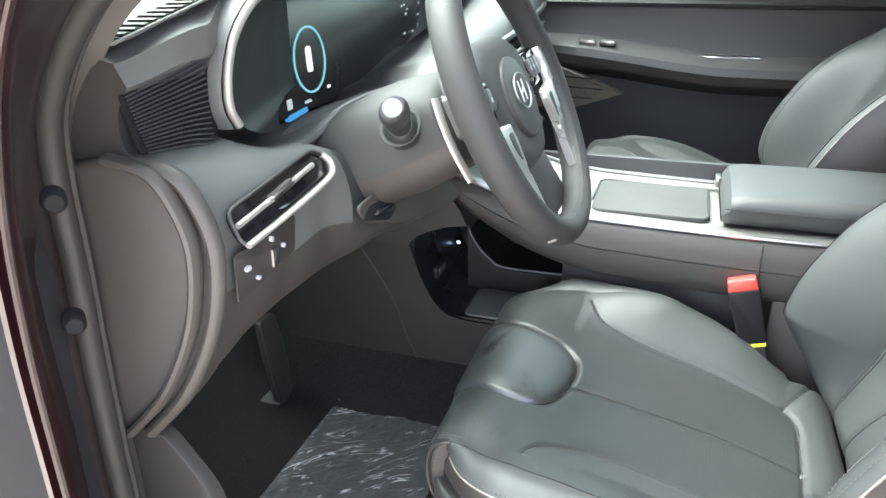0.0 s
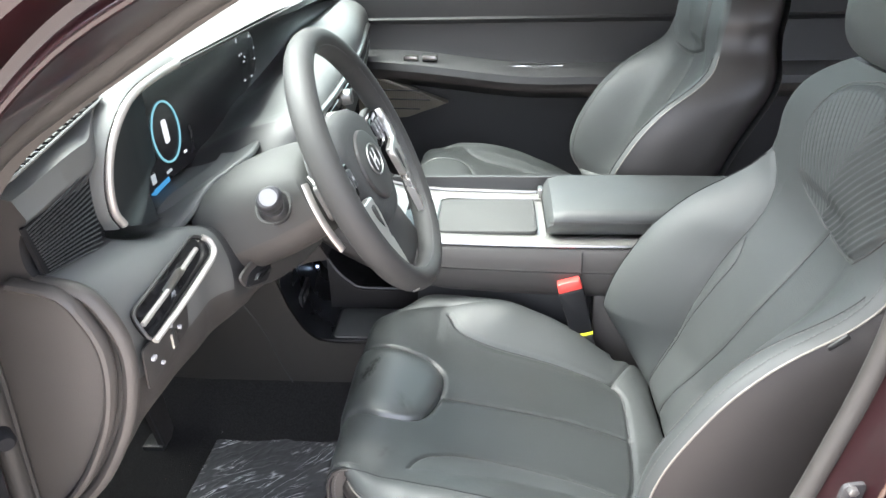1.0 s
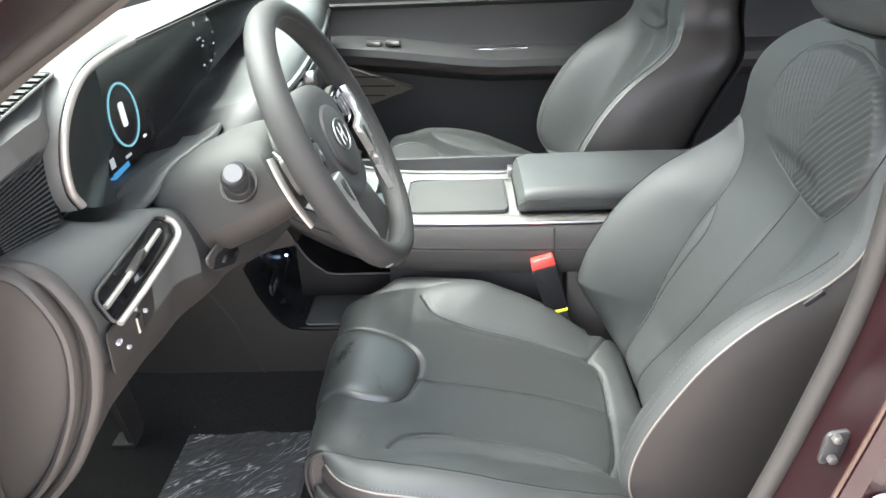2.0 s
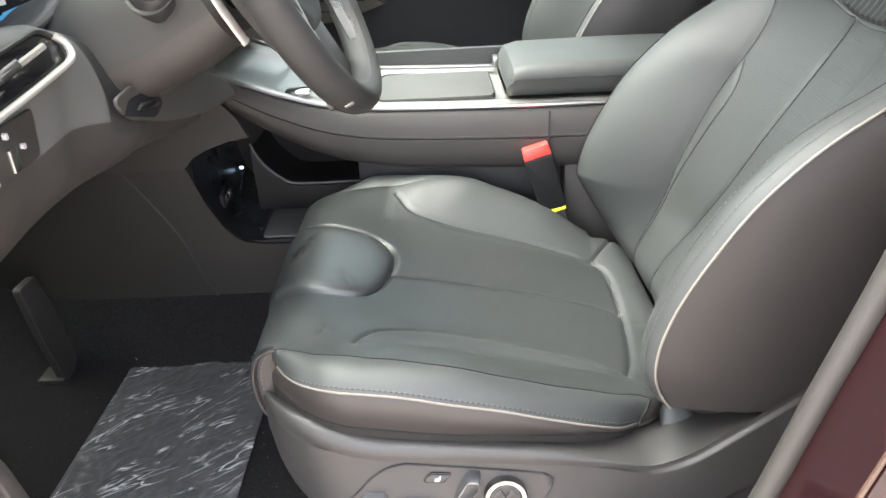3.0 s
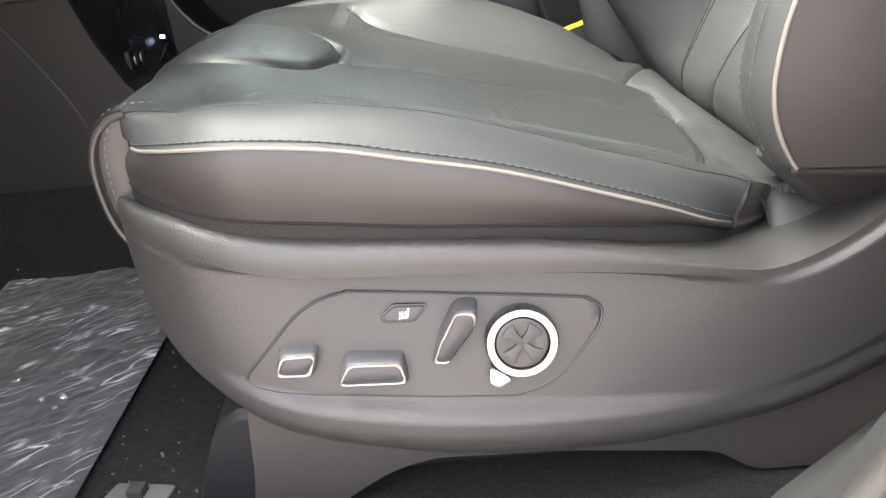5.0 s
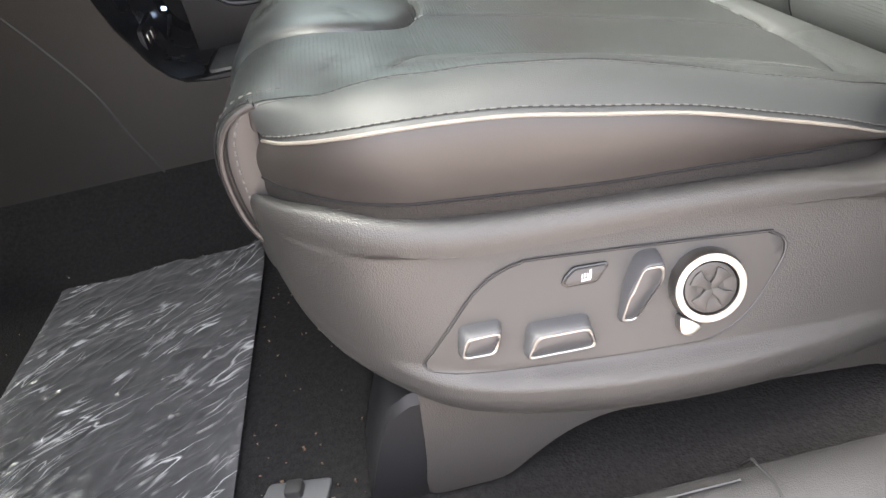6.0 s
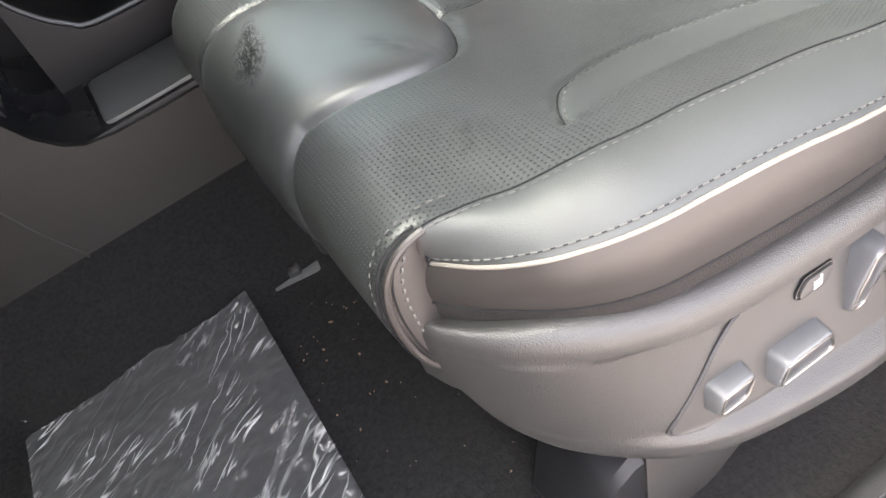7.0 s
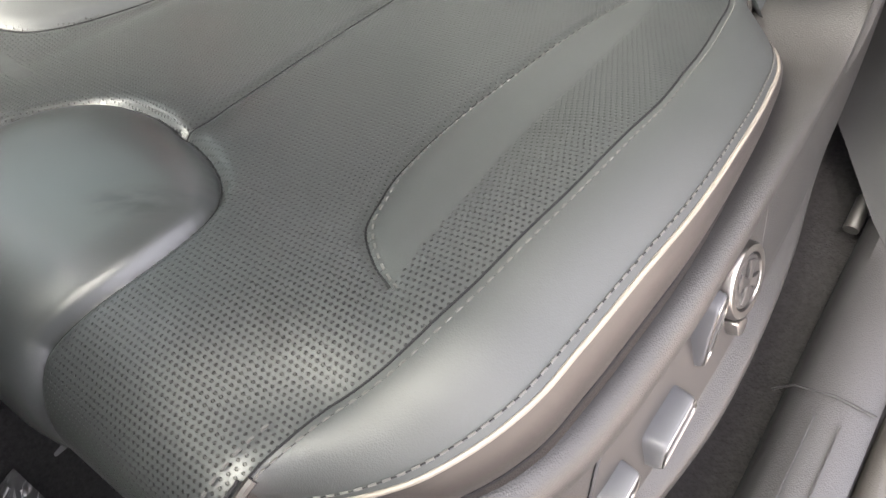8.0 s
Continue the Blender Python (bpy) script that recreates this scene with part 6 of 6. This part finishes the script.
part("hub_ring", tube([WM @ Vector((0.058 * math.cos(w), -0.006 + 0.052 * math.sin(w), flip * -0.003)) for w in np.linspace(0, 2 * math.pi, 60)], 0.0011, 6), PLUG, wheel, "dark joint round the centre pad")
for sx in (-1, 1):
    def mirrored(outline):
        pts = [(sx * x_, y_) for x_, y_ in outline]
        return pts if sx > 0 else pts[::-1]
    part("spoke", wheel_slab(mirrored(rounded([(0.076, 0.036), (0.172, 0.040), (0.174, -0.006), (0.080, -0.024)], 0.010)), 0.014, -0.026, 0.004), PLASTIC_SMOOTH, wheel, "dark spoke")
    pod = part("button_pod", wheel_slab(mirrored(rounded([(0.086, 0.033), (0.146, 0.036), (0.157, 0.012), (0.147, -0.010), (0.096, -0.012)], 0.008)), 0.010, -0.014, 0.003), BLACKGLOSS, wheel, "gloss black button pod")
    trim_line = rounded([(0.150, 0.036), (0.168, 0.008), (0.168, -0.030), (0.152, -0.060), (0.128, -0.082), (0.117, -0.110), (0.112, -0.158), (0.094, -0.158), (0.097, -0.104), (0.101, -0.072),
                         (0.097, -0.040), (0.096, -0.018), (0.140, -0.014), (0.148, 0.010)], 0.006, 5)
    part("spoke_trim", wheel_slab(mirrored(trim_line), 0.010, -0.003, 0.003), SPOKE, wheel, "bright metal spoke trim")
    part("trim_inset", wheel_slab(mirrored(rounded([(0.104, -0.026), (0.122, -0.025), (0.120, -0.044), (0.108, -0.062)], 0.006)), 0.011, -0.0030, 0.002), PLASTIC_SMOOTH, wheel, "dark inset of the spoke trim")
    for k in range(3):
        bx = 0.101 + 0.017 * k
        bb = part("button", wheel_slab(mirrored(rounded([(bx - 0.0070, 0.000), (bx + 0.0070, 0.001), (bx + 0.0070, 0.026), (bx - 0.0070, 0.025)], 0.003)), 0.005, -0.006, 0.0015, 2), SATIN, pod)
        part("button_sign", wheel_slab(mirrored([(bx - 0.0025, 0.010), (bx + 0.0025, 0.010), (bx + 0.0025, 0.015), (bx - 0.0025, 0.015)]), 0.0004, -0.0009, 0), WHITE, bb)
part("lower_spoke", wheel_slab(rounded([(-0.050, -0.070), (0.050, -0.070), (0.085, -0.160), (-0.085, -0.160)], 0.012), 0.012, -0.026, 0.004), PLASTIC_SMOOTH, wheel)
for sx in (-1, 1):
    pts_ = spline([(sx * 0.136, 0.040, 0), (sx * 0.145, 0.012, 0), (sx * 0.146, -0.020, 0), (sx * 0.138, -0.055, 0)], 24)
    part("paddle", tube([WM @ Vector((p[0], p[1], flip * -0.046)) for p in pts_], 0.0050, 8, flat=0.4), HOOD_TRIM, wheel, "bright shift paddle")

# passenger side: bright strip and centre controls
strip = thing("dash_strip", "satin metal strip along the dashboard", "trim strip", (-0.33, 1.6, 1.13))
line = [(curve_x, y_, 1.128) for curve_x, y_ in spline([(-0.296, 1.15), (-0.300, 1.35), (-0.322, 1.70), (-0.366, 2.10)], 40)]
part("strip", tube(line, 0.006, 8, flat=1.2), CHROME, strip)
part("strip_vent", tube([(x_ - 0.004, y_, z_ - 0.024) for x_, y_, z_ in line], 0.010, 8, flat=1.2), BLACKGLOSS, strip)
part("strip_lower", tube([(x_ - 0.002, y_, z_ - 0.044) for x_, y_, z_ in line], 0.004, 8, flat=1.2), CHROME, strip)
ctl = thing("climate_controls", "silver climate knobs and buttons on the centre stack", "control panel", (-0.30, 1.28, 1.06))
cm = axes((-0.292, 1.26, 1.062), (-0.05, 1, 0), (-0.15, 0, 1))
cf = 1 if (cm.to_3x3() @ Vector((0, 0, 1))).x > 0 else -1
part("plate", slab(rounded([(-0.085, -0.036), (0.10, -0.036), (0.10, 0.034), (-0.085, 0.034)], 0.008), cf * 0.008, cm, 0.002), BLACKGLOSS, ctl)
rnd = random.Random(12)
for k in range(5):
    for r_ in range(2):
        a_, b_ = -0.066 + 0.036 * k, -0.018 + 0.030 * r_
        part("button", slab(rounded([(a_ - 0.015, b_ - 0.010), (a_ + 0.015, b_ - 0.010), (a_ + 0.015, b_ + 0.010), (a_ - 0.015, b_ + 0.010)], 0.003), cf * 0.013, cm, 0.002), CHROME if (k + r_) % 3 else PLASTIC_SMOOTH, ctl)
for a_ in (-0.075, 0.09):
    kn = [cm @ Vector((a_ + 0.0, 0.045, cf * q)) for q in (0.0, 0.024, 0.026)]
    part("knob", tube(kn, [0.016, 0.015, 0.012], 20), CHROME, ctl, "silver knob")

# pedals
acc = thing("accelerator_pedal", "dark floor-hinged accelerator pedal beside the carpeted tunnel", "pedal", (-0.68, 1.10, 0.455))
pm = axes((-0.676, 1.100, 0.456), (0.05, 1, 0), (-0.13, 0, 1))
pf = 1 if (pm.to_3x3() @ Vector((0, 0, 1))).x > 0 else -1
part("pad", slab(rounded([(-0.022, 0.0), (0.026, 0.0), (0.030, 0.10), (0.024, 0.185), (-0.026, 0.185), (-0.028, 0.10)], 0.010, 5), pf * 0.014, pm, 0.004), TAUPE, acc)
part("pad_edge", tube([pm @ Vector((q[0], q[1], pf * 0.013)) for q in spline([(-0.022, 0.006), (-0.027, 0.09), (-0.025, 0.178)], 16)], 0.0014, 6), SATIN, acc, "thin satin grey edge")
part("hinge_foot", rbox((-0.71, 1.07, 0.452), (-0.665, 1.13, 0.466), 0.004), PLASTIC, acc)

# ---- passenger door ----
pdoor = thing("passenger_door", "closed black passenger door with padded armrest", "car door", (0.2, 2.16, 0.6))
rows = []
for xx in np.linspace(-0.62, 1.1, 60):
    k = float(smooth01((xx + 0.50) / 0.25))
    up = 0.045 * (1 - float(smooth01((xx + 0.35) / 0.5)))
    rows.append([(xx, 2.19 + dy, zz) for dy, zz in ((0.03, 0.50), (0.0, 0.56), (-0.005, 0.70), (0.010, 0.83), (0.005, 0.89 + up), (-0.02 - 0.02 * k, 0.915 + up), (-0.035 - 0.05 * k, 0.932 + up), (-0.045 - 0.055 * k, 0.955 + up), (-0.042 - 0.052 * k, 0.975 + up),
                 (-0.03 - 0.03 * k, 0.990 + up), (-0.004, 0.998 + up), (0.0, 1.015 + up), (0.0, 1.115), (-0.008, 1.122), (-0.010, 1.128), (0.0, 1.134), (-0.004, 1.18), (0.0, 1.24), (0.04, 1.26))])
part("door_panel", grid(rows), PLASTIC, pdoor, "black door lining with armrest")
part("pull_trim", rbox((-0.115, 2.148, 0.990), (0.20, 2.166, 0.999), 0.003), BRIGHT, pdoor, "bright pull handle trim")
part("pull_recess", rbox((-0.08, 2.165, 0.980), (0.24, 2.188, 0.9945), 0.003), BLACKGLOSS, pdoor)
for q in (-0.27, -0.215):
    part("window_switch", rbox((q, 2.110, 1.022), (q + 0.042, 2.135, 1.036), 0.003), CHROME, pdoor)
part("door_release", slab(rounded([(-0.18, 1.150), (-0.03, 1.150), (-0.05, 1.185), (-0.17, 1.185)], 0.012), -0.02, axes((0, 2.190, 0), (1, 0, 0), (0, 0, 1)), 0.003), CHROME, pdoor)
SPK = [(-0.42, 0.985), (-0.355, 0.968), (-0.143, 0.886), (-0.27, 0.842), (-0.42, 0.835)]
sp_ob = part("speaker_grille", slab(rounded(SPK, 0.004), 0.030, axes((0, 2.185, 0), (1, 0, 0), (0, 0, 1)), 0.003), GOLD, pdoor, "champagne speaker grille")
for k in range(3):
    zz = 0.868 + 0.028 * k
    part("grille_gap", tube([(-0.40, 2.153, zz + 0.006), (-0.20 - 0.03 * abs(k - 1), 2.153, zz)], 0.0022, 6), PLASTIC, sp_ob)
for k in range(34):
    xx = -0.40 + k * 0.0068
    t = (xx + 0.40) / 0.257
    part("grille_rib", tube([(xx, 2.1535, 0.845 + 0.030 * t), (xx + 0.004, 2.1535, 0.972 - 0.082 * t)], 0.0010, 4), GOLD, sp_ob)

# ---- body shell ----
body = thing("car_body", "dark maroon car body seen at the open driver's doorway", "car body", (0.0, 0.5, 0.3))
# front door frame: trim, seal, painted flange
SEAL_A = [(-0.06, 1.465), (-0.15, 1.425), (-0.225, 1.391), (-0.302, 1.346), (-0.357, 1.314), (-0.417, 1.275), (-0.456, 1.237), (-0.482, 1.200), (-0.498, 1.165), (-0.505, 1.11), (-0.507, 1.016), (-0.512, 0.909), (-0.515, 0.77), (-0.512, 0.64), (-0.485, 0.55), (-0.42, 0.50), (-0.33, 0.487)]
TRIM_A = [(-0.05, 1.452), (-0.14, 1.416), (-0.215, 1.380), (-0.302, 1.331), (-0.36, 1.296), (-0.425, 1.250), (-0.458, 1.216), (-0.490, 1.185), (-0.520, 1.150), (-0.535, 1.11), (-0.545, 1.016), (-0.55, 0.909), (-0.55, 0.77), (-0.545, 0.64), (-0.51, 0.54), (-0.43, 0.48), (-0.33, 0.470)]
FL_A = [(-0.10, 1.455), (-0.20, 1.415), (-0.285, 1.368), (-0.36, 1.30), (-0.405, 1.225), (-0.432, 1.13), (-0.444, 1.02), (-0.447, 0.90), (-0.447, 0.76), (-0.44, 0.64), (-0.42, 0.53), (-0.38, 0.47), (-0.33, 0.455)]
n_ = 70
sa, ta, fa = spline(SEAL_A, n_), spline(TRIM_A, n_), spline(FL_A, n_)
rows = []
for s_, t_, f_ in zip(sa, ta, fa):
    k = float(smooth01((t_[1] - 1.16) / 0.06))
    rows.append([(t_[0] - 0.05 * k, 0.605 - 0.01 * k, t_[1] + 0.05 * k), (t_[0], 0.60 - 0.035 * k, t_[1]), ((s_[0] + t_[0]) / 2, 0.570 - 0.012 * k, (s_[1] + t_[1]) / 2), (s_[0] - 0.004, 0.548, s_[1]), (s_[0], 0.535, s_[1])])
part("pillar_trim", grid(rows), END_COVER, body, "grey pillar trim")
part("door_seal", tube([(s_[0], 0.528, s_[1]) for s_ in sa], 0.013, 12), RUBBER, body, "brown-grey rubber door seal")
part("seal_lip", tube([(s_[0] + 0.004, 0.541, s_[1]) for s_ in sa], 0.006, 8), RUBBER, body)
rows = []
for s_, f_ in zip(sa, fa):
    q = f_ - s_
    k = float(smooth01((f_[1] - 1.10) / 0.14))
    rows.append([(s_[0] - 0.01, 0.53, s_[1]), (s_[0] + 0.10 * q[0], 0.505, s_[1] + 0.1 * q[1]), (s_[0] + 0.45 * q[0], 0.470, s_[1] + 0.45 * q[1]), (s_[0] + 0.62 * q[0], 0.445, s_[1] + 0.62 * q[1]), (s_[0] + 0.95 * q[0], 0.428, s_[1] + 0.95 * q[1]),
                 (f_[0], 0.420, f_[1]), (f_[0] - 0.002, 0.408, f_[1]), (f_[0] - 0.007, 0.412, f_[1] + 0.003 * k), (f_[0] - 0.010, 0.432, f_[1] + 0.008 * k), (f_[0] - 0.013, 0.432, f_[1] + 0.016 * k),
                 (f_[0] - 0.016 - 0.006 * k, 0.412 - 0.012 * k, f_[1] + 0.022 * k), (f_[0] - 0.022 - 0.08 * k, 0.412 - 0.027 * k, f_[1] + 0.030 * k), (f_[0] - 0.030 - 0.27 * k, 0.440 - 0.065 * k, f_[1] + 0.037 * k)])
part("door_frame_front", grid(rows), PAINT, body, "dark maroon painted door frame")
part("frame_edge", tube([(f_[0] - 0.001, 0.412, f_[1]) for f_ in fa], 0.0035, 8), PAINT, body)
for zz, xx in ((1.118, -0.446), (1.005, -0.456)):
    part("frame_plug", tube([(xx - 0.010, 0.478, zz), (xx + 0.001, 0.468, zz), (xx + 0.004, 0.465, zz)], [0.010, 0.010, 0.007], 16), PLUG, body)
part("fender_liner", slab(rounded([(-1.20, 0.20), (-0.478, 0.20), (-0.480, 0.90), (-0.470, 1.06), (-0.50, 1.15), (-1.20, 1.13)], 0.02), 0.02, axes((0, 0.475, 0), (1, 0, 0), (0, 0, 1)), 0.004), PLUG, body, "dark grey panel behind the hinge pillar")
hinge = part("hinge", rbox((-0.515, 0.430, 1.085), (-0.475, 0.452, 1.135), 0.004), STEEL, body, "bright zinc door hinge")
for q in (1.098, 1.122):
    part("hinge_arm", tube([(-0.500, 0.440, q), (-0.475, 0.415, q - 0.004), (-0.462, 0.400, q - 0.006)], 0.004, 8), STEEL, hinge)
# rear door frame
SEAL_B = [(-0.33, 0.487), (-0.20, 0.478), (0.0, 0.478), (0.10, 0.490), (0.158, 0.53), (0.206, 0.60), (0.242, 0.70), (0.276, 0.83), (0.309, 0.955), (0.340, 1.115), (0.345, 1.30), (0.36, 1.50), (0.33, 1.66), (0.24, 1.69), (0.0, 1.64), (-0.06, 1.60)]
TRIM_B = [(-0.33, 0.47), (-0.20, 0.47), (0.0, 0.472), (0.115, 0.490), (0.177, 0.532), (0.222, 0.61), (0.260, 0.70), (0.294, 0.81), (0.326, 0.92), (0.362, 1.085), (0.385, 1.30), (0.40, 1.50), (0.35, 1.64), (0.24, 1.66), (0.0, 1.61), (-0.04, 1.58)]
n_ = 110
sb, tb = spline(SEAL_B, n_), spline(TRIM_B, n_)
part("door_seal", tube([(s_[0], 0.512 if s_[1] > 0.52 else 0.535, s_[1]) for s_ in sb], 0.0105, 12), RUBBER, body, "brown-grey rubber door seal")
up = [i for i in range(n_) if sb[i][1] > 0.50 and sb[i][0] > 0.05]
rows = []
for i in up:
    s_, t_ = sb[i], tb[i]
    rows.append([(t_[0] + 0.20, 0.68, t_[1]), (t_[0] + 0.07, 0.60, t_[1]), (t_[0] + 0.012, 0.556, t_[1]), (t_[0], 0.542, t_[1]), (t_[0] - 0.006, 0.532, t_[1] - 0.002), (s_[0] - 0.004, 0.522, s_[1])])
part("rear_pillar_trim", grid(rows), PILLAR, body, "grey centre pillar trim")
rows = []
for i in up:
    s_ = sb[i]
    rows.append([(s_[0] + 0.004, 0.512, s_[1]), (s_[0] + 0.002, 0.480, s_[1]), (s_[0] - 0.004, 0.455, s_[1] - 0.002), (s_[0] - 0.006, 0.432, s_[1]), (s_[0] - 0.008, 0.420, s_[1]), (s_[0] - 0.001, 0.408, s_[1]), (s_[0] + 0.03, 0.400, s_[1]), (s_[0] + 0.15, 0.392, s_[1]), (s_[0] + 0.60, 0.385, s_[1])])
part("door_frame_rear", grid(rows), PAINT, body, "dark maroon painted door frame")
flange = [(sb[i][0] - 0.009, 0.424, sb[i][1]) for i in up]
part("frame_edge", tube(flange, 0.0022, 6), SEALER, body, "thin copper-brown edge strip")
strk = part("striker_plate", slab(rounded([(0.292, 0.972), (0.311, 0.976), (0.314, 1.009), (0.295, 1.005)], 0.006), 0.004, axes((0, 0.448, 0), (1, 0, 0), (0, 0, 1)), 0.001), PLASTIC, body)
for zz in (0.980, 1.002):
    part("bolt", slab(ellipse(0.302, zz, 0.0045, 0.0045, 6), 0.009, axes((0, 0.448, 0), (1, 0, 0), (0, 0, 1)), 0.001), STEEL, strk, "zinc bolt head")
base = part("striker_base", slab(ellipse(0.330, 0.962, 0.018, 0.018, 28), 0.010, axes((0, 0.404, 0), (1, 0, 0), (0, 0, 1)), 0.002), STEEL, body, "zinc striker base")
part("striker_loop", tube(spline([(0.328, 0.398, 0.973), (0.298, 0.380, 0.975), (0.288, 0.377, 0.963), (0.297, 0.380, 0.952), (0.328, 0.398, 0.951)], 28), 0.0040, 10), STEEL, base, "bright zinc striker loop")
for zz in (0.947, 0.963):
    part("bolt", slab(ellipse(0.337, zz + 0.007, 0.005, 0.005, 6), 0.014, axes((0, 0.404, 0), (1, 0, 0), (0, 0, 1)), 0.001), STEEL, base)

# sill with scuff plate
rows, rows2 = [], []
for xx in np.linspace(-0.62, 1.2, 80):
    lift = 0.03 * float(smooth01((xx - 0.16) / 0.12))
    rows.append([(xx, yy, zz) for yy, zz in ((0.606, 0.445), (0.604, 0.462), (0.600, 0.480 + lift * 0.4), (0.591, 0.490 + lift), (0.575, 0.493 + lift), (0.556, 0.491 + lift), (0.548, 0.486 + lift), (0.545, 0.470))])
    rows2.append([(xx, yy, zz) for yy, zz in ((0.548, 0.470), (0.52, 0.466), (0.47, 0.455), (0.44, 0.452), (0.425, 0.440), (0.41, 0.42), (0.395, 0.36), (0.40, 0.25), (0.45, 0.22))])
part("sill_plate", grid(rows), PLASTIC, body, "black plastic sill plate")
for yy in (0.566, 0.582):
    part("sill_groove", tube([(-0.40, yy, 0.4940), (0.035, yy, 0.4940)], 0.0009, 5), PLASTIC, body)
part("sill_joint", tube([(0.052, 0.612, 0.468), (0.052, 0.600, 0.487), (0.052, 0.575, 0.4955), (0.052, 0.550, 0.491)], 0.0010, 5), PLASTIC, body)
part("seat_bolt", tube([(0.205, 0.612, 0.468), (0.235, 0.612, 0.473)], 0.006, 10), STEEL, body, "bright bolt end")
part("sill", grid(rows2), PAINT, body, "dark maroon painted sill")
# kick trim ahead of the doorway
part("kick_trim", slab(rounded([(-0.70, 0.47), (-0.40, 0.47), (-0.42, 0.60), (-0.445, 0.72), (-0.50, 0.795), (-0.70, 0.80)], 0.02), 0.02, axes((0, 0.605, 0), (1, 0, 0), (0, 0, 1)), 0.004), TAUPE, body, "grey kick trim")
# windscreen pillar far side, roof, rear
part("roof_skin", rbox((-0.10, 0.50, 1.74), (2.3, 2.24, 1.80), 0.02), PAINT, body)
rows = []
for xx, zz in ((-0.10, 1.70), (0.1, 1.715), (1.0, 1.73), (2.3, 1.70)):
    rows.append([(xx, yy, zz - 0.03 * abs(yy - 1.35) ** 2) for yy in np.linspace(0.56, 2.2, 12)])
setting("ceiling", grid(rows), HEADLINER, "light grey fabric headliner", "headliner")
rows = []
for xx, zz in ((-1.16, 1.10), (-0.80, 1.335), (-0.45, 1.555), (-0.12, 1.745)):
    rows.append([(xx - 0.10 * (1 - ((yy - 1.35) / 0.85) ** 2), yy, zz) for yy in np.linspace(0.50, 2.22, 14)])
setting("window_1", grid(rows), GLASS, "green-tinted windscreen over the dashboard", "windscreen")
setting("window_2", rbox((-0.60, 2.215, 1.25), (1.0, 2.220, 1.70), 0.001), GLASS, "closed passenger door window", "window")
setting("wall_front", rbox((-1.25, 0.45, 0.30), (-1.08, 2.25, 1.12), 0.01), PLASTIC, "dark bulkhead below the windscreen", "bulkhead")
setting("wall_rear", rbox((2.2, 0.5, 0.45), (2.3, 2.2, 1.70), 0.01), PLASTIC, "dark rear end of the cabin", "wall")
# hidden flanks of the cabin behind the front doors
setting("wall_left", rbox((0.50, 0.42, 0.46), (2.3, 0.50, 1.12), 0.01), PLASTIC, "dark rear door lining", "wall")
setting("wall_right", rbox((1.1, 2.19, 0.46), (2.3, 2.26, 1.26), 0.01), PLASTIC, "dark rear door lining", "wall")
setting("wall_right_front", rbox((-1.2, 2.19, 0.46), (-0.62, 2.26, 1.22), 0.01), PLASTIC, "dark side of the footwell", "wall")
# rear bench, hardly lit
bench = thing("rear_seat", "black leather second-row seat in the dark cabin", "car seat", (1.25, 1.35, 0.46))
part("cushion", rbox((1.05, 0.62, 0.62), (1.60, 2.08, 0.82), 0.05, 4), LEATHER, bench)
part("backrest", rbox((1.50, 0.62, 0.75), (1.72, 2.08, 1.40), 0.06, 4), LEATHER, bench)
